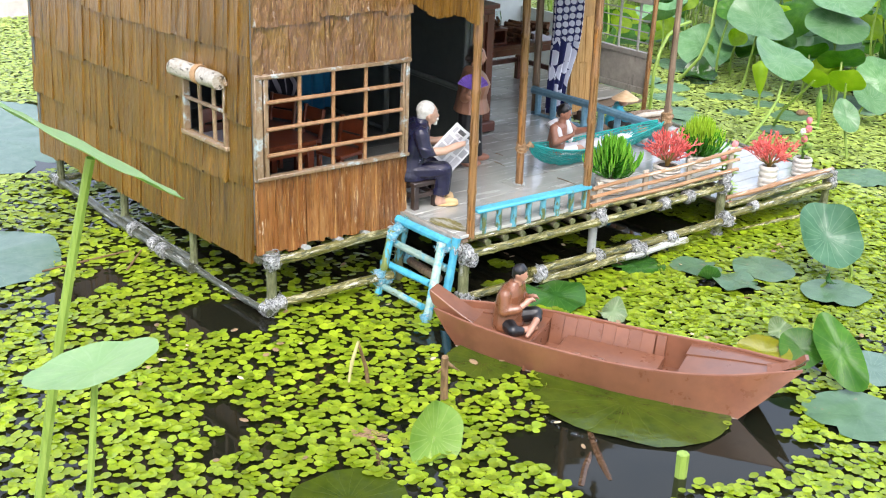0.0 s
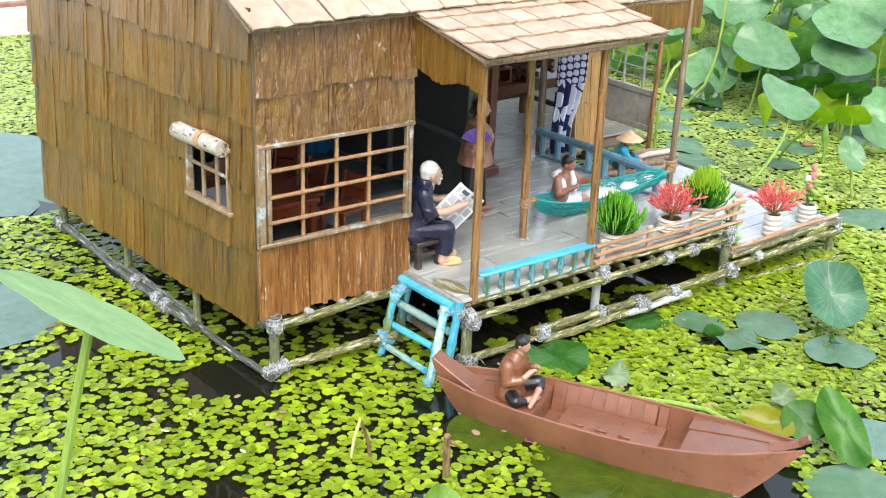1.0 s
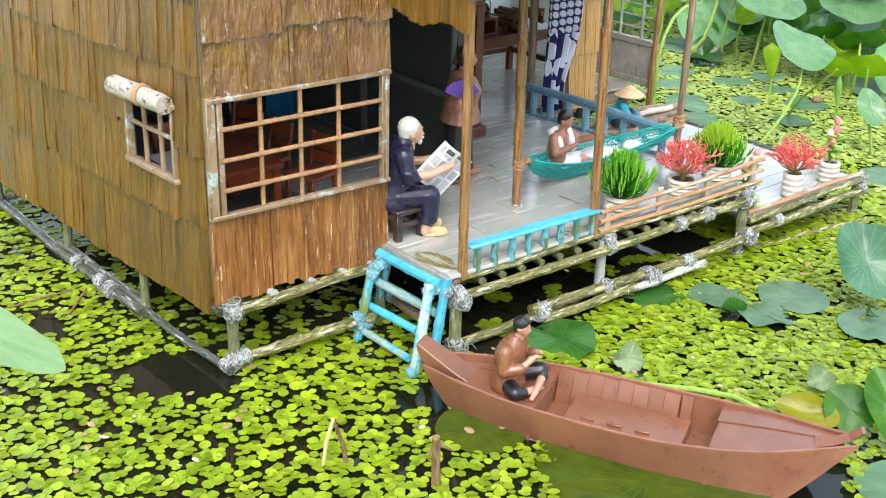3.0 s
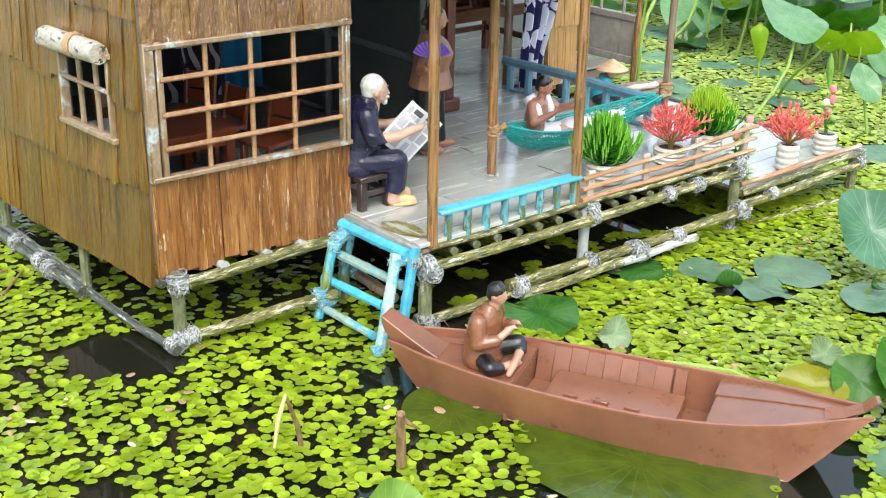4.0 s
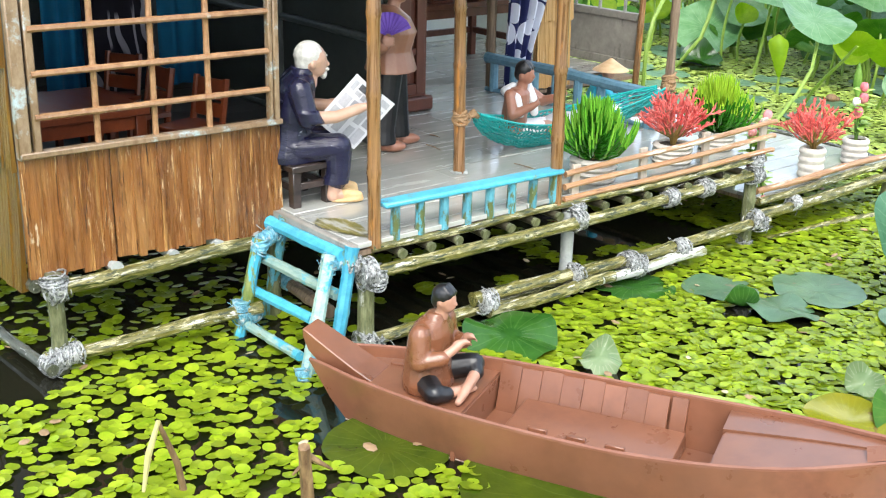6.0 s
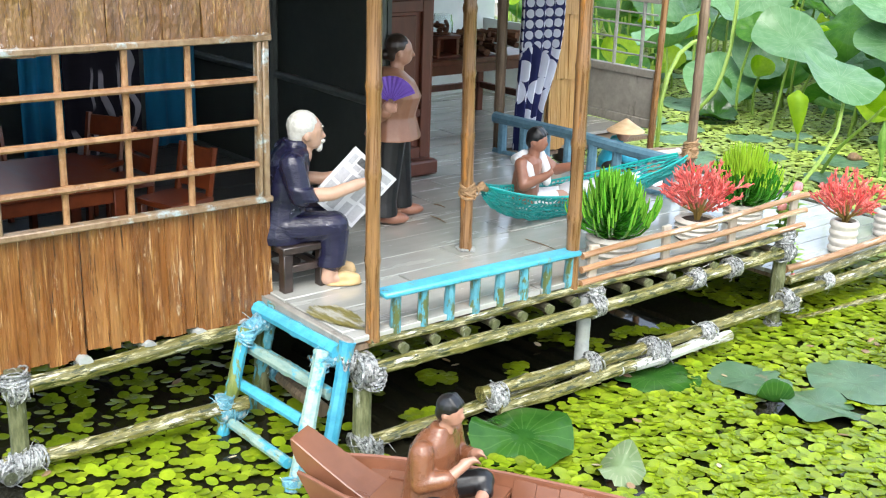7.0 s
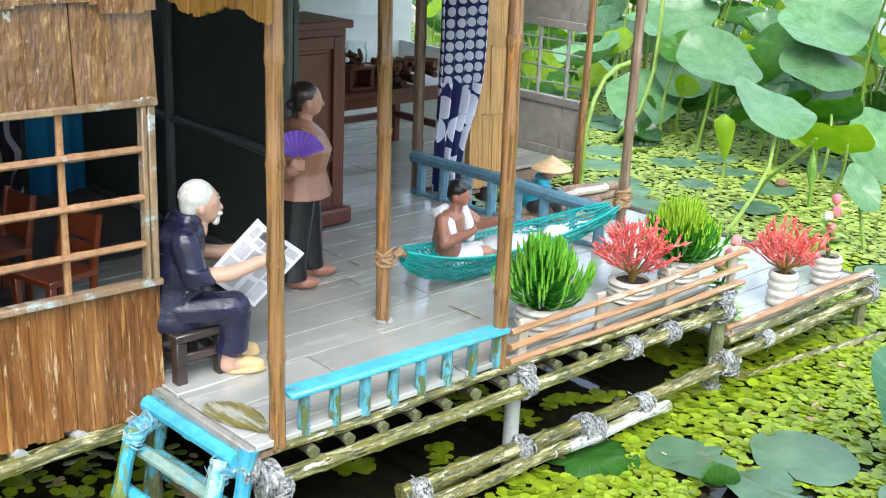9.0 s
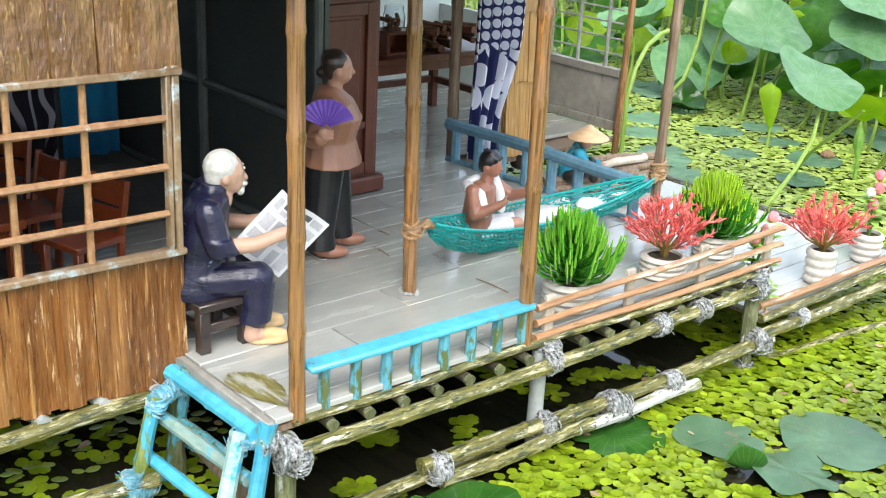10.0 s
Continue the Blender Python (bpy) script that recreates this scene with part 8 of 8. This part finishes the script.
# brown withered fern leaves among the green
bm = bmesh.new()
rng = random.Random(21)
for k in range(54):
    x, y = rng.uniform(0.5, 2.3), rng.uniform(0.85, 1.6)
    q = Euler((rng.uniform(-.25, .25), rng.uniform(-.25, .25), rng.uniform(0, 6))).to_matrix().to_4x4()
    ball(bm, (x, y, 0.0058), (rng.uniform(.004, .008), rng.uniform(.003, .0055), 0.0008), 0, q, 7)
tagged(thing("withered_fern", bm, "dead_fern", "small brownish withered fern leaves on the water", "withered fern"), kind="stuff")

# ---- floating fern: clusters of round leaves, two zones ----
def blocked(x, y):
    q = BM.inverted() @ Vector((x, y, 0))
    if 1.16 < x < 1.80 and 1.31 + 0.35 * max(0.0, x - 1.62) < y < 1.84 and noise.noise(Vector((x * 14, y * 14, 2))) < 0.22:
        return True
    if 0.85 < x < 1.15 and 1.51 < y < 2.3 and noise.noise(Vector((x * 40, y * 40, 7))) < -0.12:
        return True
    return -0.01 < q.x < BL and abs(q.y) < 0.056


PADS = [(o.matrix_basis.translation.x, o.matrix_basis.translation.y, (o.dimensions.x + o.dimensions.y) / 4) for o in scene.objects if o.name.startswith("lotus_pad")]


def zone(x, y):
    """0 near the house, 1 the dense far carpet, 2 the open pond, with ragged borders."""
    x += 0.34 * noise.noise(Vector((x * 2.6, y * 2.6, 31))) + 0.05 * noise.noise(Vector((x * 19, y * 19, 5)))
    y += 0.34 * noise.noise(Vector((x * 2.6, y * 2.6, 47))) + 0.05 * noise.noise(Vector((x * 19, y * 19, 8)))
    if x > 0.5 and y > 2.4 or x > 2.3 and y > 1.0:
        return 1
    return 0 if 0.1 < x < 2.3 and 0.3 < y < 2.4 else 2


def fern(name, spans, cell, lobe, cover, mat, seed, label, sides=8, want=None):
    rng = np.random.default_rng(seed)
    verts, faces = [], []
    ang = np.linspace(0, 2 * math.pi, sides, endpoint=False)
    wide = 1.0 - 0.17 * np.exp(-(np.minimum(ang, 2 * math.pi - ang) / 0.30) ** 2) - 0.10 * np.exp(-((ang - math.pi) / 0.8) ** 2)
    base = np.column_stack((np.cos(ang) * wide, np.sin(ang) * wide))
    nv = 0
    for x0, x1, y0, y1 in spans:
        for iy in range(int((y1 - y0) / cell)):
            for ix in range(int((x1 - x0) / cell)):
                x = x0 + (ix + 0.5 * (iy % 2) + rng.uniform(-0.35, 0.35)) * cell
                y = y0 + (iy + rng.uniform(-0.35, 0.35)) * cell
                if want is not None and zone(x, y) != want:
                    continue
                gap = noise.noise(Vector((x * 5.5, y * 5.5, seed))) + 0.55 * noise.noise(Vector((x * 15, y * 15, seed + 3)))
                open_water = -0.25 + 2.6 * max(0.0, 1 - math.hypot(((x - 1.09) * 0.82 - (y - 0.825) * 0.57) / 0.27, ((x - 1.09) * 0.57 + (y - 0.825) * 0.82) / 0.10)) + 1.9 * max(0.0, 1 - math.hypot((x - 0.945) / 0.09, (y - 0.79) / 0.11)) + 0.6 * max(0.0, 1 - math.hypot((x - 1.5) / 0.22, (y - 0.74) / 0.12)) + 0.8 * max(0.0, 1 - math.hypot((x - 1.28) / 0.16, (y - 1.42) / 0.14)) + 0.55 * max(0.0, 1 - math.hypot((x - 0.66) / 0.2, (y - 1.72) / 0.22)) + 0.75 * max(0.0, 1 - math.hypot((x - 0.79) / 0.09, (y - 1.50) / 0.09)) + 0.9 * max(0.0, 1 - math.hypot((x - 1.6) / 0.25, (y - 1.45) / 0.13))
                if gap < open_water + EDGE(x, y) - cover - 0.7 * min(1.0, max(0.0, (x - 1.15) / 0.3)) or blocked(x, y):
                    continue
                if any((x - a) ** 2 + (y - b) ** 2 < (r * 0.97) ** 2 for a, b, r in PADS):
                    continue
                turn = rng.uniform(0, 6.28)
                n = 2 + int(rng.random() * 2.9 + 0.5 * min(1.0, max(0.0, (x - 1.15) / 0.3)))
                for k in range(n):
                    a = turn + 2 * math.pi * k / n + rng.uniform(-0.3, 0.3)
                    s = lobe * rng.uniform(0.78, 1.12) * (1.0 - 0.04 * min(1.0, max(0.0, (x - 1.15) / 0.3)))
                    cx, cy = x + math.cos(a) * s * 0.95, y + math.sin(a) * s * 0.95
                    tx, ty, up = rng.uniform(-0.20, 0.20), rng.uniform(-0.20, 0.20), 0.0022 + rng.uniform(0, 0.0030)
                    ca, sa = math.cos(a), math.sin(a)
                    px, py = base[:, 0] * s, base[:, 1] * s * rng.uniform(0.90, 1.08)
                    gx, gy = cx + px * ca - py * sa, cy + px * sa + py * ca
                    gz = up + px * tx + py * ty + 0.0007
                    verts.append(np.column_stack((gx, gy, np.maximum(gz, 0.0008))))
                    verts.append(np.array([(cx, cy, up - 0.0004)]))
                    faces += [(nv + j, nv + (j + 1) % sides, nv + sides) for j in range(sides)]
                    nv += sides + 1
    me = bpy.data.meshes.new(name)
    v = np.concatenate(verts)
    f = np.array(faces, dtype=np.int32)
    me.vertices.add(len(v))
    me.vertices.foreach_set("co", v.ravel())
    me.loops.add(f.size)
    me.loops.foreach_set("vertex_index", f.ravel())
    me.polygons.add(len(f))
    me.polygons.foreach_set("loop_start", np.arange(0, f.size, 3))
    me.polygons.foreach_set("use_smooth", np.ones(len(f), dtype=bool))
    me.materials.append(M[mat])
    me.update(calc_edges=True)
    ob = new(name, me)
    return tagged(ob, label, "floating fern", kind="stuff")


# the carpet thins out into open water away from the house
EDGE = lambda x, y: 5.0 * max(0.0, math.hypot((x - 2.0) / 3.4, min(0.0, y - 2.0) / 2.6) - 0.80)
fern("floating_fern", [(-0.3, 2.7, -0.1, 2.8)], 0.0210, 0.0074, 0.40, "duckweed", 4, "yellow-green round-leaved floating fern in loose clusters", 12, 0)
fern("floating_fern_dense", [(1.22, 2.3, 0.9, 1.75)], 0.0182, 0.0068, 0.05, "duckweed", 14, "yellow-green floating fern packed close beside the landing", 10)
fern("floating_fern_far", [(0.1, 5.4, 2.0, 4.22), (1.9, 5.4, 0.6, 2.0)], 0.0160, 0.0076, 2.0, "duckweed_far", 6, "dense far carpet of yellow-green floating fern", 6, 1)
fern("floating_fern_outer", [(-1.6, 5.4, -0.8, 4.22)], 0.0270, 0.0100, 0.34, "duckweed", 9, "loose yellow-green floating fern on the open pond", 6, 2)

# ---- floor planks, last ----
def plank(a, b, y0, y1, z, parent, mat="deck", cache={}):
    size = (round(b - a, 3), round(y1 - y0, 4), mat)
    if size not in cache:
        bm = bmesh.new()
        box(bm, (0, 0, 0), (size[0] - 0.0012, size[1] - 0.0012, 0.006), None, 0.0007)
        cache[size] = mesh_of(bm, "plank", mat)
    attach("plank", cache[size], parent, at=pose((a + b) / 2, (y0 + y1) / 2, z + RNG.uniform(-0.0004, 0.0004), RNG.uniform(-0.3, 0.3), 0, RNG.uniform(-0.15, 0.15)))


for a, b, y0, y1 in PLANKS:
    plank(a, b, y0, y1, 0.1275, deck)
# room planks wear the floor colour darkened for indoor shade
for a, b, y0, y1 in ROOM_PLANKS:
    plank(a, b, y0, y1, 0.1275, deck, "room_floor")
for a, b, y0, y1 in LANDING:
    plank(a, b, y0, y1, 0.0665, landing_base)
